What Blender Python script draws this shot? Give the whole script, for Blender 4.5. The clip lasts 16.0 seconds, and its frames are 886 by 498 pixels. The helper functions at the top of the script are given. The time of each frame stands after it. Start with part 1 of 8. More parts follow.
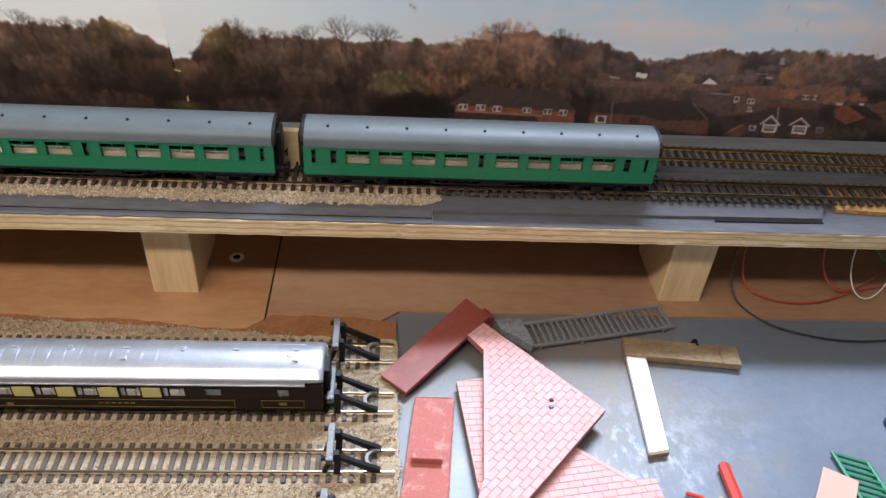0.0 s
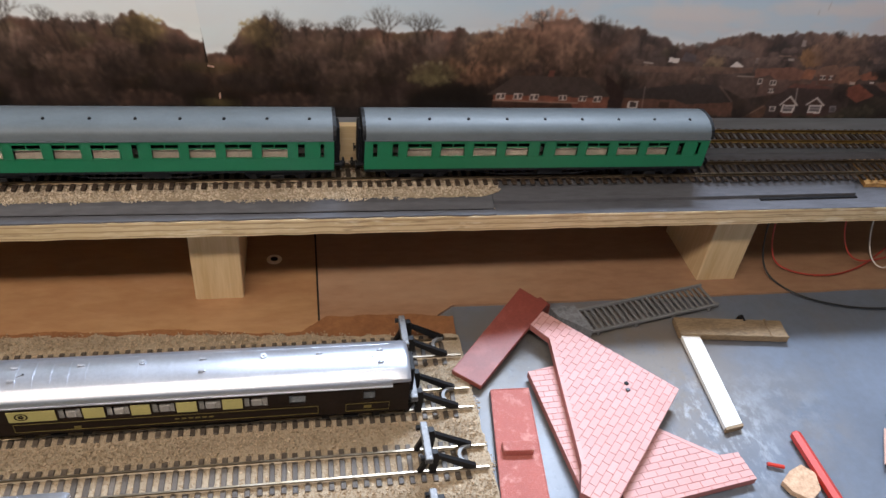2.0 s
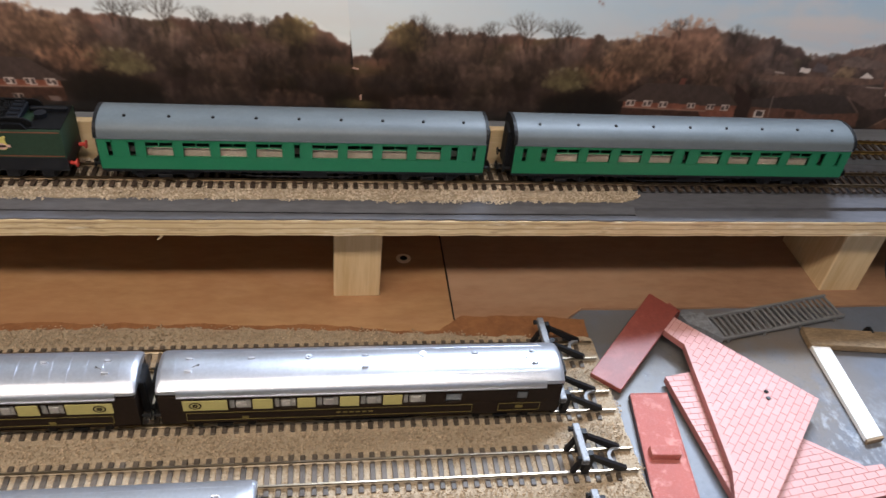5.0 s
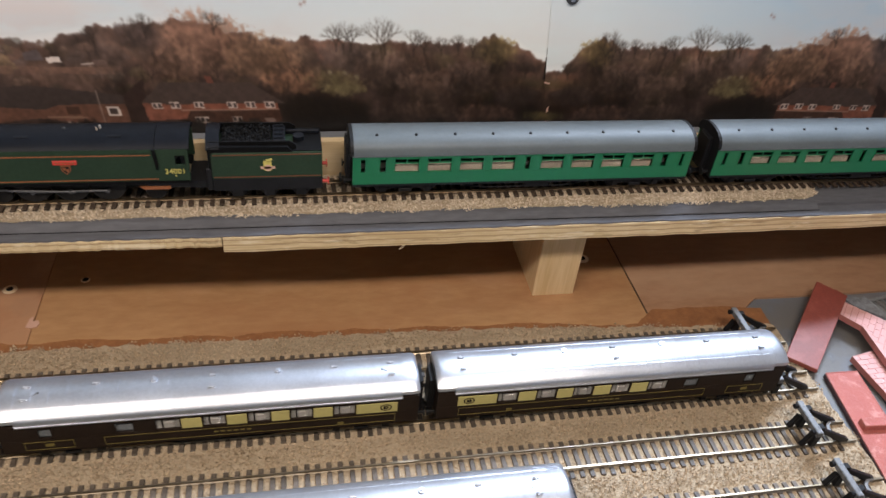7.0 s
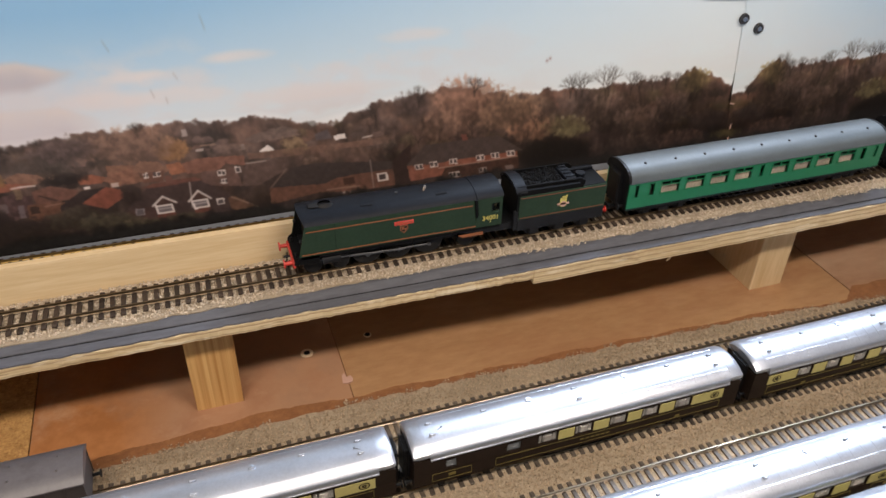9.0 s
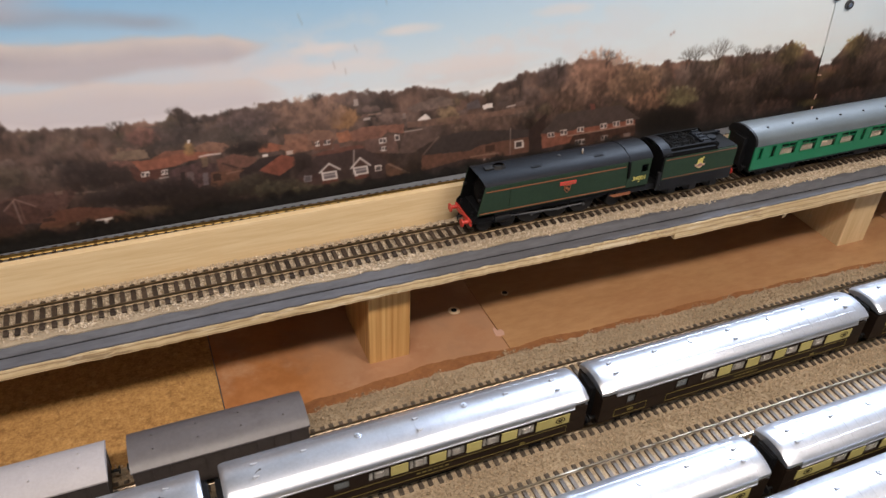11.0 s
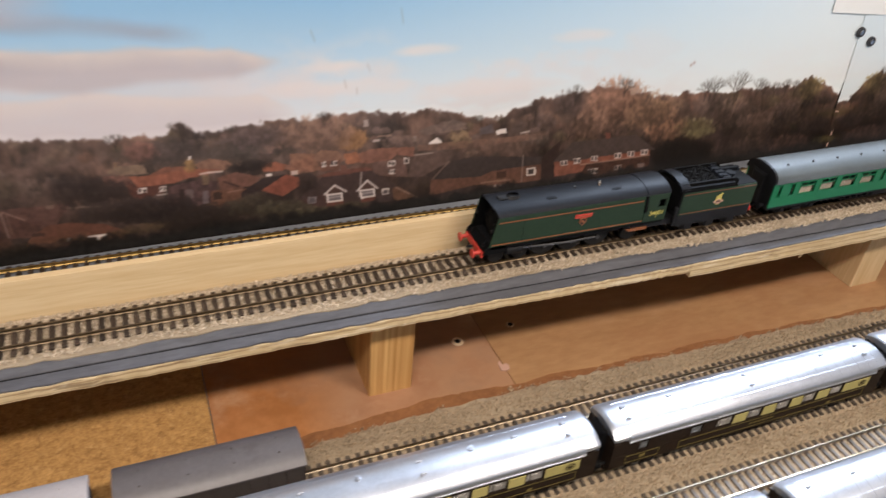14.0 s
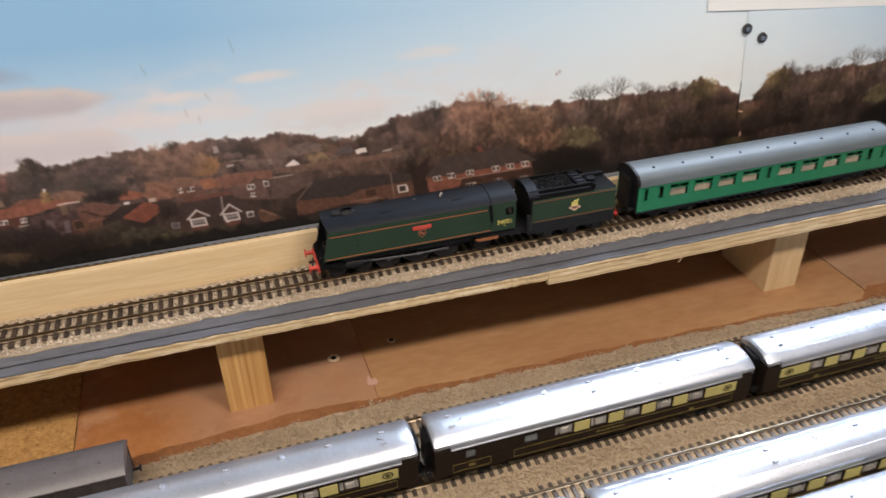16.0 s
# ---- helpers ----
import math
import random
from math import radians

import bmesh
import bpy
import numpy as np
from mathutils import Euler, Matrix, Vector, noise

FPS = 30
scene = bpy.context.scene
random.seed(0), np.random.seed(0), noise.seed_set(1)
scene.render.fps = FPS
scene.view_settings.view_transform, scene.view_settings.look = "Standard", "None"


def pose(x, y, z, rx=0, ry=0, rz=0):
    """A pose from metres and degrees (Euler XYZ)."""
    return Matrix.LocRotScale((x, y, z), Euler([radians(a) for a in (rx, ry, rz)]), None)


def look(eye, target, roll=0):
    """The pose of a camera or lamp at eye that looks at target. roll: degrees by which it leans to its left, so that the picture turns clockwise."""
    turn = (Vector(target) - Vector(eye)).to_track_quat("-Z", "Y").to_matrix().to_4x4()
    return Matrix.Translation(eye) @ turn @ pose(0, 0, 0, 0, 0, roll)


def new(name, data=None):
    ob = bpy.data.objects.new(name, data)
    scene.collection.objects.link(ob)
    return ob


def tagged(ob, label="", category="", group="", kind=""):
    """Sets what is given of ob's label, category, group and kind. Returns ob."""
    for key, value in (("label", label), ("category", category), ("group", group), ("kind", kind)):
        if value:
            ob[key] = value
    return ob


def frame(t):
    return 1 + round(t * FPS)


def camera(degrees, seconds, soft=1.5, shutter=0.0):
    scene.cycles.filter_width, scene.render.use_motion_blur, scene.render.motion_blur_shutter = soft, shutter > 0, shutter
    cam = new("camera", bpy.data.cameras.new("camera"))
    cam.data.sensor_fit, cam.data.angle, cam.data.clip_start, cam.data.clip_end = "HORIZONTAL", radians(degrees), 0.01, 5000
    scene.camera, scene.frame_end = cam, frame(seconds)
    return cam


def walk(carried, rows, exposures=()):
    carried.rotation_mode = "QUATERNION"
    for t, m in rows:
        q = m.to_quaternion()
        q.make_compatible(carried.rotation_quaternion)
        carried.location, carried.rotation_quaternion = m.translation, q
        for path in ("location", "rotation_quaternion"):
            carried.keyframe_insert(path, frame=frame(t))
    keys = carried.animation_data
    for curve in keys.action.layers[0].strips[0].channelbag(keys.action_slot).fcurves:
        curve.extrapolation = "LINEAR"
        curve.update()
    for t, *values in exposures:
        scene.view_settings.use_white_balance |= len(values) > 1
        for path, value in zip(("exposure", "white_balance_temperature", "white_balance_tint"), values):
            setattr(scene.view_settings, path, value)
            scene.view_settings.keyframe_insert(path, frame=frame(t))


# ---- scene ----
cam = camera(60.0, 16.0, soft=1.5, shutter=0.4)

# seconds, eye, target, roll
PATH = [
    (0, (-0.0172, 0.0926, 0.4431), (0.0519, 0.8671, -0.1856), 4.49),
    (0.5, (-0.0641, 0.0913, 0.4369), (0.0610, 0.8626, -0.1872), 6.72),
    (1, (-0.1009, 0.1018, 0.4250), (0.0464, 0.8689, -0.1994), 7.28),
    (1.5, (-0.1151, 0.1065, 0.4303), (0.0458, 0.8665, -0.1995), 6.64),
    (2, (-0.1264, 0.1080, 0.4296), (0.0517, 0.8663, -0.1974), 6.72),
    (2.5, (-0.1460, 0.1117, 0.4291), (0.0421, 0.8709, -0.1940), 7.10),
    (3, (-0.1621, 0.1153, 0.4299), (0.0278, 0.8749, -0.1922), 7.50),
    (5.5, (-0.2185, 0.1126, 0.4304), (-0.1152, 0.8782, -0.2045), 5.83),
    (6, (-0.2334, 0.0828, 0.4384), (-0.1755, 0.8529, -0.1969), 4.87),
    (6.5, (-0.3242, 0.1142, 0.4265), (-0.2225, 0.8869, -0.2000), 4.32),
    (7, (-0.4092, 0.1080, 0.4428), (-0.2236, 0.8645, -0.1842), 6.35),
    (7.5, (-0.4368, 0.0407, 0.4650), (-0.2279, 0.8014, -0.1496), 5.52),
    (8, (-0.5042, 0.0253, 0.4701), (-0.2948, 0.8134, -0.1086), 3.66),
    (8.5, (-0.6121, 0.0778, 0.4565), (-0.3870, 0.8704, -0.1101), 1.51),
    (9, (-0.6937, 0.1125, 0.4559), (-0.4179, 0.8851, -0.1160), 1.41),
    (9.5, (-0.7022, 0.0974, 0.4511), (-0.4126, 0.8570, -0.1312), 1.80),
    (10, (-0.7661, 0.0959, 0.4556), (-0.4690, 0.8505, -0.1296), 2.30),
    (10.2, (-0.8021, 0.0998, 0.4577), (-0.5015, 0.8521, -0.1286), 2.02),
    (12.3, (-0.8926, 0.1401, 0.4545), (-0.5239, 0.8768, -0.1126), 4.94),
    (12.5, (-0.8965, 0.1388, 0.4533), (-0.5366, 0.8812, -0.1118), 4.77),
    (13, (-0.8989, 0.1383, 0.4557), (-0.5517, 0.8865, -0.1097), 4.33),
    (13.5, (-0.8951, 0.1416, 0.4469), (-0.5474, 0.8875, -0.1211), 4.23),
    (14, (-0.8715, 0.1563, 0.4539), (-0.5259, 0.9023, -0.1154), 5.42),
    (14.5, (-0.7686, 0.1041, 0.4658), (-0.4471, 0.8650, -0.0978), 4.55),
    (15, (-0.7118, 0.0634, 0.4693), (-0.4012, 0.8305, -0.0921), 2.66),
    (15.5, (-0.7068, 0.0643, 0.4623), (-0.4058, 0.8430, -0.0881), 1.58),
    (16, (-0.6950, 0.0732, 0.4524), (-0.4505, 0.8818, -0.0827), -1.44),
]
walk(cam, [(t, look(eye, target, roll)) for t, eye, target, roll in PATH],
     [(0, -0.06), (1.0, -0.16), (2.5, -0.24), (5.5, -0.14), (6.5, -0.17), (8.0, -0.16), (8.5, -0.19), (9.0, -0.06), (10.0, -0.02), (12.5, 0.09), (14.0, 0.13), (15.0, 0.13), (16.0, 0.06)])

# ---- light: two warm ceiling lamps in front of the layout, daylight from a roof window behind the backdrop ----
world = bpy.data.worlds.new("world")
scene.world = world
world.use_nodes = True
world.node_tree.nodes["Background"].inputs[0].default_value = (0.75, 0.85, 1.0, 1)
world.node_tree.nodes["Background"].inputs[1].default_value = 0.15


def area(name, place, target, sx, sy, watts, colour):
    data = bpy.data.lights.new(name, "AREA")
    data.shape, data.size, data.size_y, data.energy, data.color = "RECTANGLE", sx, sy, watts, colour
    ob = new(name, data)
    ob.matrix_world = look(place, target)
    return ob


area("lamp_light", (-0.24, -0.03, 0.955), (-0.24, 0.0, 0), 0.45, 0.10, 8.6, (1.0, 0.865, 0.745))
area("lamp_light_far", (-0.99, -0.03, 0.955), (-0.99, 0.0, 0), 0.55, 0.10, 9.4, (1.0, 0.865, 0.745))
area("roof_window_light", (0.22, 1.02, 0.985), (0.12, 0.42, 0.0), 0.50, 0.16, 34, (0.68, 0.80, 1.0))

# ---- materials ----
def node(nt, kind, **inputs):
    n = nt.nodes.new(kind)
    for k, v in inputs.items():
        n.inputs[k.replace("_", " ")].default_value = v
    return n


def mat(name, col, rough=0.5, metal=0.0, col2=None, fine=900.0, coarse=30.0, var=0.25, bump=0.0, bump_scale=1200.0, stretch=(1, 1, 1), spec=0.5, per_piece=0.0, coat=0.0, rough_var=0.1):
    """A painted, wooden or plastic surface: two colours mixed by coarse and fine grain, with relief and uneven gloss."""
    m = bpy.data.materials.new(name)
    m.use_nodes = True
    nt = m.node_tree
    bs = nt.nodes["Principled BSDF"]
    bs.inputs["Metallic"].default_value = metal
    bs.inputs["Specular IOR Level"].default_value = spec
    bs.inputs["Coat Weight"].default_value = coat
    tc = nt.nodes.new("ShaderNodeTexCoord")
    mp = nt.nodes.new("ShaderNodeMapping")
    mp.inputs["Scale"].default_value = stretch
    nt.links.new(tc.outputs["Object"], mp.inputs["Vector"])
    n1 = node(nt, "ShaderNodeTexNoise", Scale=coarse, Detail=5.0, Roughness=0.6)
    n2 = node(nt, "ShaderNodeTexNoise", Scale=fine, Detail=3.0, Roughness=0.6)
    nt.links.new(mp.outputs[0], n1.inputs["Vector"])
    nt.links.new(mp.outputs[0], n2.inputs["Vector"])
    add = node(nt, "ShaderNodeMath")
    add.operation = "ADD"
    nt.links.new(n1.outputs["Fac"], add.inputs[0])
    nt.links.new(n2.outputs["Fac"], add.inputs[1])
    ramp = nt.nodes.new("ShaderNodeMapRange")
    ramp.inputs["From Min"].default_value, ramp.inputs["From Max"].default_value = 0.75, 1.25
    nt.links.new(add.outputs[0], ramp.inputs["Value"])
    c2 = col2 or tuple(c * (1 - var) for c in col)
    mix = nt.nodes.new("ShaderNodeMix")
    mix.data_type = "RGBA"
    mix.inputs["A"].default_value, mix.inputs["B"].default_value = (*c2, 1), (*col, 1)
    nt.links.new(ramp.outputs[0], mix.inputs["Factor"])
    out = mix.outputs["Result"]
    if per_piece:
        info = nt.nodes.new("ShaderNodeObjectInfo")
        mr = nt.nodes.new("ShaderNodeMapRange")
        mr.inputs["To Min"].default_value, mr.inputs["To Max"].default_value = 1 - per_piece, 1 + per_piece
        nt.links.new(info.outputs["Random"], mr.inputs["Value"])
        hsv = nt.nodes.new("ShaderNodeHueSaturation")
        nt.links.new(mr.outputs[0], hsv.inputs["Value"])
        nt.links.new(out, hsv.inputs["Color"])
        out = hsv.outputs[0]
    nt.links.new(out, bs.inputs["Base Color"])
    rr = nt.nodes.new("ShaderNodeMapRange")
    rr.inputs["To Min"].default_value, rr.inputs["To Max"].default_value = max(rough - rough_var, 0.03), min(rough + rough_var, 1)
    nt.links.new(n1.outputs["Fac"], rr.inputs["Value"])
    nt.links.new(rr.outputs[0], bs.inputs["Roughness"])
    if bump:
        n3 = node(nt, "ShaderNodeTexNoise", Scale=bump_scale, Detail=4.0, Roughness=0.65)
        nt.links.new(mp.outputs[0], n3.inputs["Vector"])
        bp = node(nt, "ShaderNodeBump", Strength=1.0, Distance=bump)
        nt.links.new(n3.outputs["Fac"], bp.inputs["Height"])
        nt.links.new(bp.outputs[0], bs.inputs["Normal"])
    return m


def scuffs(m, col, amount, scale, low, high, stretch=(1, 1, 1), detail=6.0, spot=None):
    """Patches of another colour with uneven edges: grime, scratches, scrapes. spot: (x, y, radius) of the one place that is soiled."""
    nt = m.node_tree
    bs = nt.nodes["Principled BSDF"]
    tc = nt.nodes["Texture Coordinate"]
    mp = nt.nodes.new("ShaderNodeMapping")
    mp.inputs["Scale"].default_value = stretch
    mp.inputs["Location"].default_value = (scale * 0.013, 0.7, 0.3)
    nt.links.new(tc.outputs["Object"], mp.inputs["Vector"])
    n = node(nt, "ShaderNodeTexNoise", Scale=scale, Detail=detail, Roughness=0.65)
    nt.links.new(mp.outputs[0], n.inputs["Vector"])
    mr = nt.nodes.new("ShaderNodeMapRange")
    mr.inputs["From Min"].default_value, mr.inputs["From Max"].default_value, mr.inputs["To Max"].default_value = low, high, amount
    nt.links.new(n.outputs["Fac"], mr.inputs["Value"])
    mix = nt.nodes.new("ShaderNodeMix")
    mix.data_type = "RGBA"
    mix.inputs["B"].default_value = (*col, 1)
    nt.links.new(bs.inputs["Base Color"].links[0].from_socket, mix.inputs["A"])
    fac = mr.outputs[0]
    if spot:
        far = nt.nodes.new("ShaderNodeVectorMath")
        far.operation, far.inputs[1].default_value = "DISTANCE", (spot[0], spot[1], 0.011)
        nt.links.new(tc.outputs["Object"], far.inputs[0])
        near = nt.nodes.new("ShaderNodeMapRange")
        near.inputs["From Min"].default_value, near.inputs["From Max"].default_value = spot[2], spot[2] * 0.35
        nt.links.new(far.outputs["Value"], near.inputs["Value"])
        both = node(nt, "ShaderNodeMath")
        both.operation = "MULTIPLY"
        nt.links.new(fac, both.inputs[0])
        nt.links.new(near.outputs[0], both.inputs[1])
        fac = both.outputs[0]
    nt.links.new(fac, mix.inputs["Factor"])
    nt.links.new(mix.outputs["Result"], bs.inputs["Base Color"])
    return m


M_BALLAST = mat("ballast_bed", (0.44, 0.355, 0.25), 0.95, col2=(0.29, 0.225, 0.15), fine=700, coarse=18, bump=0.0012, bump_scale=700)
M_GREY = mat("grey_board_paint", (0.132, 0.157, 0.200), 0.43, col2=(0.116, 0.134, 0.166), fine=150, coarse=11, bump=0.0002, bump_scale=250, rough_var=0.16)
scuffs(M_GREY, (0.15, 0.135, 0.118), 0.3, 14, 0.52, 0.66)
scuffs(M_GREY, (0.158, 0.132, 0.108), 0.95, 26, 0.26, 0.52, spot=(0.530, 0.195, 0.115))
scuffs(M_GREY, (0.125, 0.118, 0.108), 0.9, 30, 0.30, 0.54, spot=(0.430, 0.200, 0.12))
scuffs(M_GREY, (0.46, 0.50, 0.54), 0.5, 110, 0.50, 0.64, (1.3, 0.7, 1), spot=(0.560, 0.125, 0.060))
scuffs(M_GREY, (0.38, 0.43, 0.48), 0.25, 70, 0.46, 0.66, (1.1, 0.8, 1), spot=(0.615, 0.145, 0.055))
scuffs(M_GREY, (0.17, 0.160, 0.155), 0.6, 30, 0.42, 0.60, spot=(0.640, 0.125, 0.040))
scuffs(M_GREY, (0.075, 0.08, 0.088), 0.6, 260, 0.56, 0.68, spot=(0.480, 0.170, 0.13))
scuffs(M_GREY, (0.44, 0.46, 0.46), 0.6, 380, 0.66, 0.73, spot=(0.480, 0.170, 0.13))
M_ROAD = mat("grey_roadbed_paint", (0.116, 0.117, 0.131), 0.70, spec=0.22, col2=(0.076, 0.076, 0.085), fine=260, coarse=22, bump=0.0003, bump_scale=500, stretch=(0.25, 1, 1))
M_BROWN = mat("brown_hardboard", (0.40, 0.232, 0.115), 0.40, col2=(0.31, 0.168, 0.08), fine=160, coarse=7, bump=0.00008, bump_scale=900, stretch=(0.35, 1, 1))
scuffs(M_BROWN, (0.25, 0.105, 0.05), 0.6, 6, 0.50, 0.66, (0.6, 1.4, 1))
scuffs(M_BROWN, (0.50, 0.31, 0.19), 0.45, 11, 0.54, 0.72, (0.5, 1.2, 1))
M_BROWN_WORN = mat("scuffed_red_brown_hardboard", (0.42, 0.185, 0.07), 0.46, col2=(0.32, 0.13, 0.045), fine=110, coarse=16, bump=0.00012, bump_scale=500)


def two_tone(m, col, x0, x1, wobble):
    """The board's other colour beyond a wavering line across it."""
    nt = m.node_tree
    bs, tc = nt.nodes["Principled BSDF"], nt.nodes["Texture Coordinate"]
    sep = nt.nodes.new("ShaderNodeSeparateXYZ")
    nt.links.new(tc.outputs["Object"], sep.inputs[0])
    n = node(nt, "ShaderNodeTexNoise", Scale=14.0, Detail=4.0)
    nt.links.new(tc.outputs["Object"], n.inputs["Vector"])
    ma = node(nt, "ShaderNodeMath")
    ma.operation, ma.inputs[1].default_value = "MULTIPLY_ADD", wobble
    nt.links.new(n.outputs["Fac"], ma.inputs[0])
    nt.links.new(sep.outputs["X"], ma.inputs[2])
    mr = nt.nodes.new("ShaderNodeMapRange")
    mr.inputs["From Min"].default_value, mr.inputs["From Max"].default_value = x0 + wobble / 2, x1 + wobble / 2
    nt.links.new(ma.outputs[0], mr.inputs["Value"])
    mix = nt.nodes.new("ShaderNodeMix")
    mix.data_type = "RGBA"
    mix.inputs["B"].default_value = (*col, 1)
    nt.links.new(bs.inputs["Base Color"].links[0].from_socket, mix.inputs["A"])
    nt.links.new(mr.outputs[0], mix.inputs["Factor"])
    nt.links.new(mix.outputs["Result"], bs.inputs["Base Color"])


two_tone(M_BROWN_WORN, (0.37, 0.205, 0.117), -0.790, -0.755, 0.04)
scuffs(M_BROWN_WORN, (0.25, 0.155, 0.105), 0.5, 17, 0.50, 0.66)
scuffs(M_BROWN_WORN, (0.24, 0.085, 0.04), 0.35, 13, 0.52, 0.66)
scuffs(M_BROWN_WORN, (0.50, 0.32, 0.20), 0.6, 22, 0.55, 0.72)
M_BROWN_DULL = mat("dull_brown_hardboard", (0.35, 0.205, 0.125), 0.42, col2=(0.27, 0.15, 0.088), fine=160, coarse=8, bump=0.00008, bump_scale=900, stretch=(0.35, 1, 1))
scuffs(M_BROWN_DULL, (0.44, 0.31, 0.21), 0.5, 9, 0.52, 0.70, (0.4, 1.2, 1))
M_STAIN = mat("glue_stained_board", (0.27, 0.118, 0.045), 0.65, col2=(0.185, 0.075, 0.028), fine=240, coarse=35, bump=0.0004, bump_scale=500)
M_CHIP = mat("cork_board", (0.52, 0.30, 0.105), 0.8, col2=(0.30, 0.155, 0.048), fine=520, coarse=210, bump=0.0004, bump_scale=500)
scuffs(M_CHIP, (0.20, 0.095, 0.03), 0.6, 170, 0.54, 0.64)
scuffs(M_CHIP, (0.66, 0.42, 0.18), 0.5, 140, 0.58, 0.68)
M_PINE = mat("pale_pine", (0.75, 0.585, 0.36), 0.5, col2=(0.63, 0.455, 0.245), fine=420, coarse=45, bump=0.00012, bump_scale=600, stretch=(0.06, 1, 1))
scuffs(M_PINE, (0.50, 0.32, 0.15), 0.4, 14, 0.54, 0.68, (0.3, 1, 2.5))
M_PINE_Z = mat("pale_pine_upright", (0.66, 0.50, 0.30), 0.55, col2=(0.54, 0.38, 0.20), fine=420, coarse=60, bump=0.00012, bump_scale=600, stretch=(1, 1, 0.06))
scuffs(M_PINE_Z, (0.36, 0.33, 0.28), 0.5, 40, 0.60, 0.72)
M_PINE_Y = mat("yellow_pine_upright", (0.66, 0.41, 0.165), 0.5, col2=(0.42, 0.21, 0.065), fine=330, coarse=260, bump=0.0002, bump_scale=400, stretch=(1, 1, 0.014))
M_CORKP = mat("torn_pinkish_cork", (0.62, 0.43, 0.29), 0.9, col2=(0.42, 0.26, 0.16), fine=500, coarse=180, bump=0.0006, bump_scale=500)
M_PLYFACE = mat("plywood_face", (0.50, 0.34, 0.18), 0.6, col2=(0.40, 0.26, 0.12), fine=300, coarse=20, stretch=(0.1, 1, 1))
M_WALL = mat("painted_wall", (0.82, 0.81, 0.78), 0.85, var=0.06, coarse=2, fine=40)
M_CEIL = mat("ceiling_paint", (0.88, 0.87, 0.85), 0.9, var=0.04, coarse=2, fine=40)
# unseen floor, its colour kept pale to bounce light under the deck
M_CARPET = mat("room_floor", (0.38, 0.33, 0.29), 0.95, fine=200, coarse=3)
M_SLEEPER = mat("sleeper_plastic", (0.060, 0.040, 0.028), 0.62, spec=0.28, col2=(0.030, 0.021, 0.015), fine=1500, coarse=300, per_piece=0.35, bump=0.0002, bump_scale=1800)
# siding sleepers: dust, and the window's sheen put into a lighter base colour
M_SLEEPER_DUSTY_SHEEN = mat("dusty_sheen_sleeper_plastic", (0.110, 0.088, 0.068), 0.5, spec=0.45, col2=(0.055, 0.042, 0.031), fine=1500, coarse=120, per_piece=0.3, bump=0.0002, bump_scale=1800)
M_RAIL = mat("nickel_rail", (0.34, 0.295, 0.235), 0.36, metal=1.0, col2=(0.20, 0.15, 0.085), fine=300, coarse=12, stretch=(0.2, 1, 1))
M_RAIL_BROWN = mat("browned_rail", (0.20, 0.155, 0.105), 0.48, metal=1.0, col2=(0.12, 0.085, 0.05), fine=300, coarse=12, stretch=(0.2, 1, 1))
M_RAIL_BRASS = mat("brassy_rail", (0.62, 0.42, 0.15), 0.34, metal=1.0, col2=(0.36, 0.23, 0.08), fine=300, coarse=12, stretch=(0.2, 1, 1))
M_SILVER = mat("silver_roof_paint", (0.565, 0.59, 0.65), 0.36, metal=0.86, var=0.14, fine=500, coarse=25, bump=0.00002, bump_scale=120, rough_var=0.06)
M_UMBER = mat("umber_coach_paint", (0.020, 0.0125, 0.009), 0.5, spec=0.14, var=0.35, fine=500, coarse=60)
M_CREAM = mat("cream_coach_paint", (0.47, 0.41, 0.155), 0.5, var=0.12, fine=500, coarse=60, per_piece=0.06)
M_BLACK = mat("black_plastic", (0.011, 0.011, 0.0125), 0.5, spec=0.20, var=0.4, fine=900, coarse=100, bump=0.00005)
M_GOLD = mat("gold_lining", (0.155, 0.118, 0.028), 0.6, var=0.2)
M_WHITE = mat("white_plastic", (0.80, 0.79, 0.76), 0.5, var=0.06, fine=500)
M_CURTAIN = mat("window_curtain", (0.31, 0.285, 0.265), 0.8, var=0.25, fine=1500, coarse=400)
M_LGREEN = mat("dark_green_loco_paint", (0.022, 0.042, 0.025), 0.55, spec=0.15, var=0.18, fine=400, coarse=40)
M_CGREEN = mat("bright_green_coach_paint", (0.009, 0.150, 0.062), 0.38, spec=0.35, var=0.10, fine=500, coarse=40)
M_LBLACK = mat("satin_black_casing", (0.006, 0.006, 0.0065), 0.6, spec=0.07, var=0.3, fine=500, coarse=50)
M_LOCOROOF = mat("weathered_dark_casing_top", (0.0075, 0.009, 0.013), 0.50, spec=0.12, var=0.35, fine=300, coarse=50)
M_GREYROOF = mat("grey_coach_roof", (0.108, 0.128, 0.140), 0.5, spec=0.35, var=0.12, fine=500, coarse=40)
scuffs(M_GREYROOF, (0.07, 0.085, 0.095), 0.6, 30, 0.48, 0.66, (0.35, 1, 1))
M_ORANGE = mat("orange_lining", (0.26, 0.088, 0.030), 0.5, var=0.2)
M_DIMLINE = mat("dulled_lining", (0.15, 0.05, 0.02), 0.6, var=0.3)
M_RED = mat("red_paint", (0.55, 0.045, 0.03), 0.4, var=0.15)
M_NUMBER = mat("faded_yellow_lettering", (0.58, 0.50, 0.13), 0.5, var=0.15)
M_COAL = mat("coal", (0.008, 0.008, 0.009), 0.6, spec=0.12, var=0.6, fine=700, coarse=300, bump=0.0012, bump_scale=700)
M_STEEL = mat("dull_steel", (0.10, 0.10, 0.105), 0.45, metal=0.8, var=0.3, fine=800)
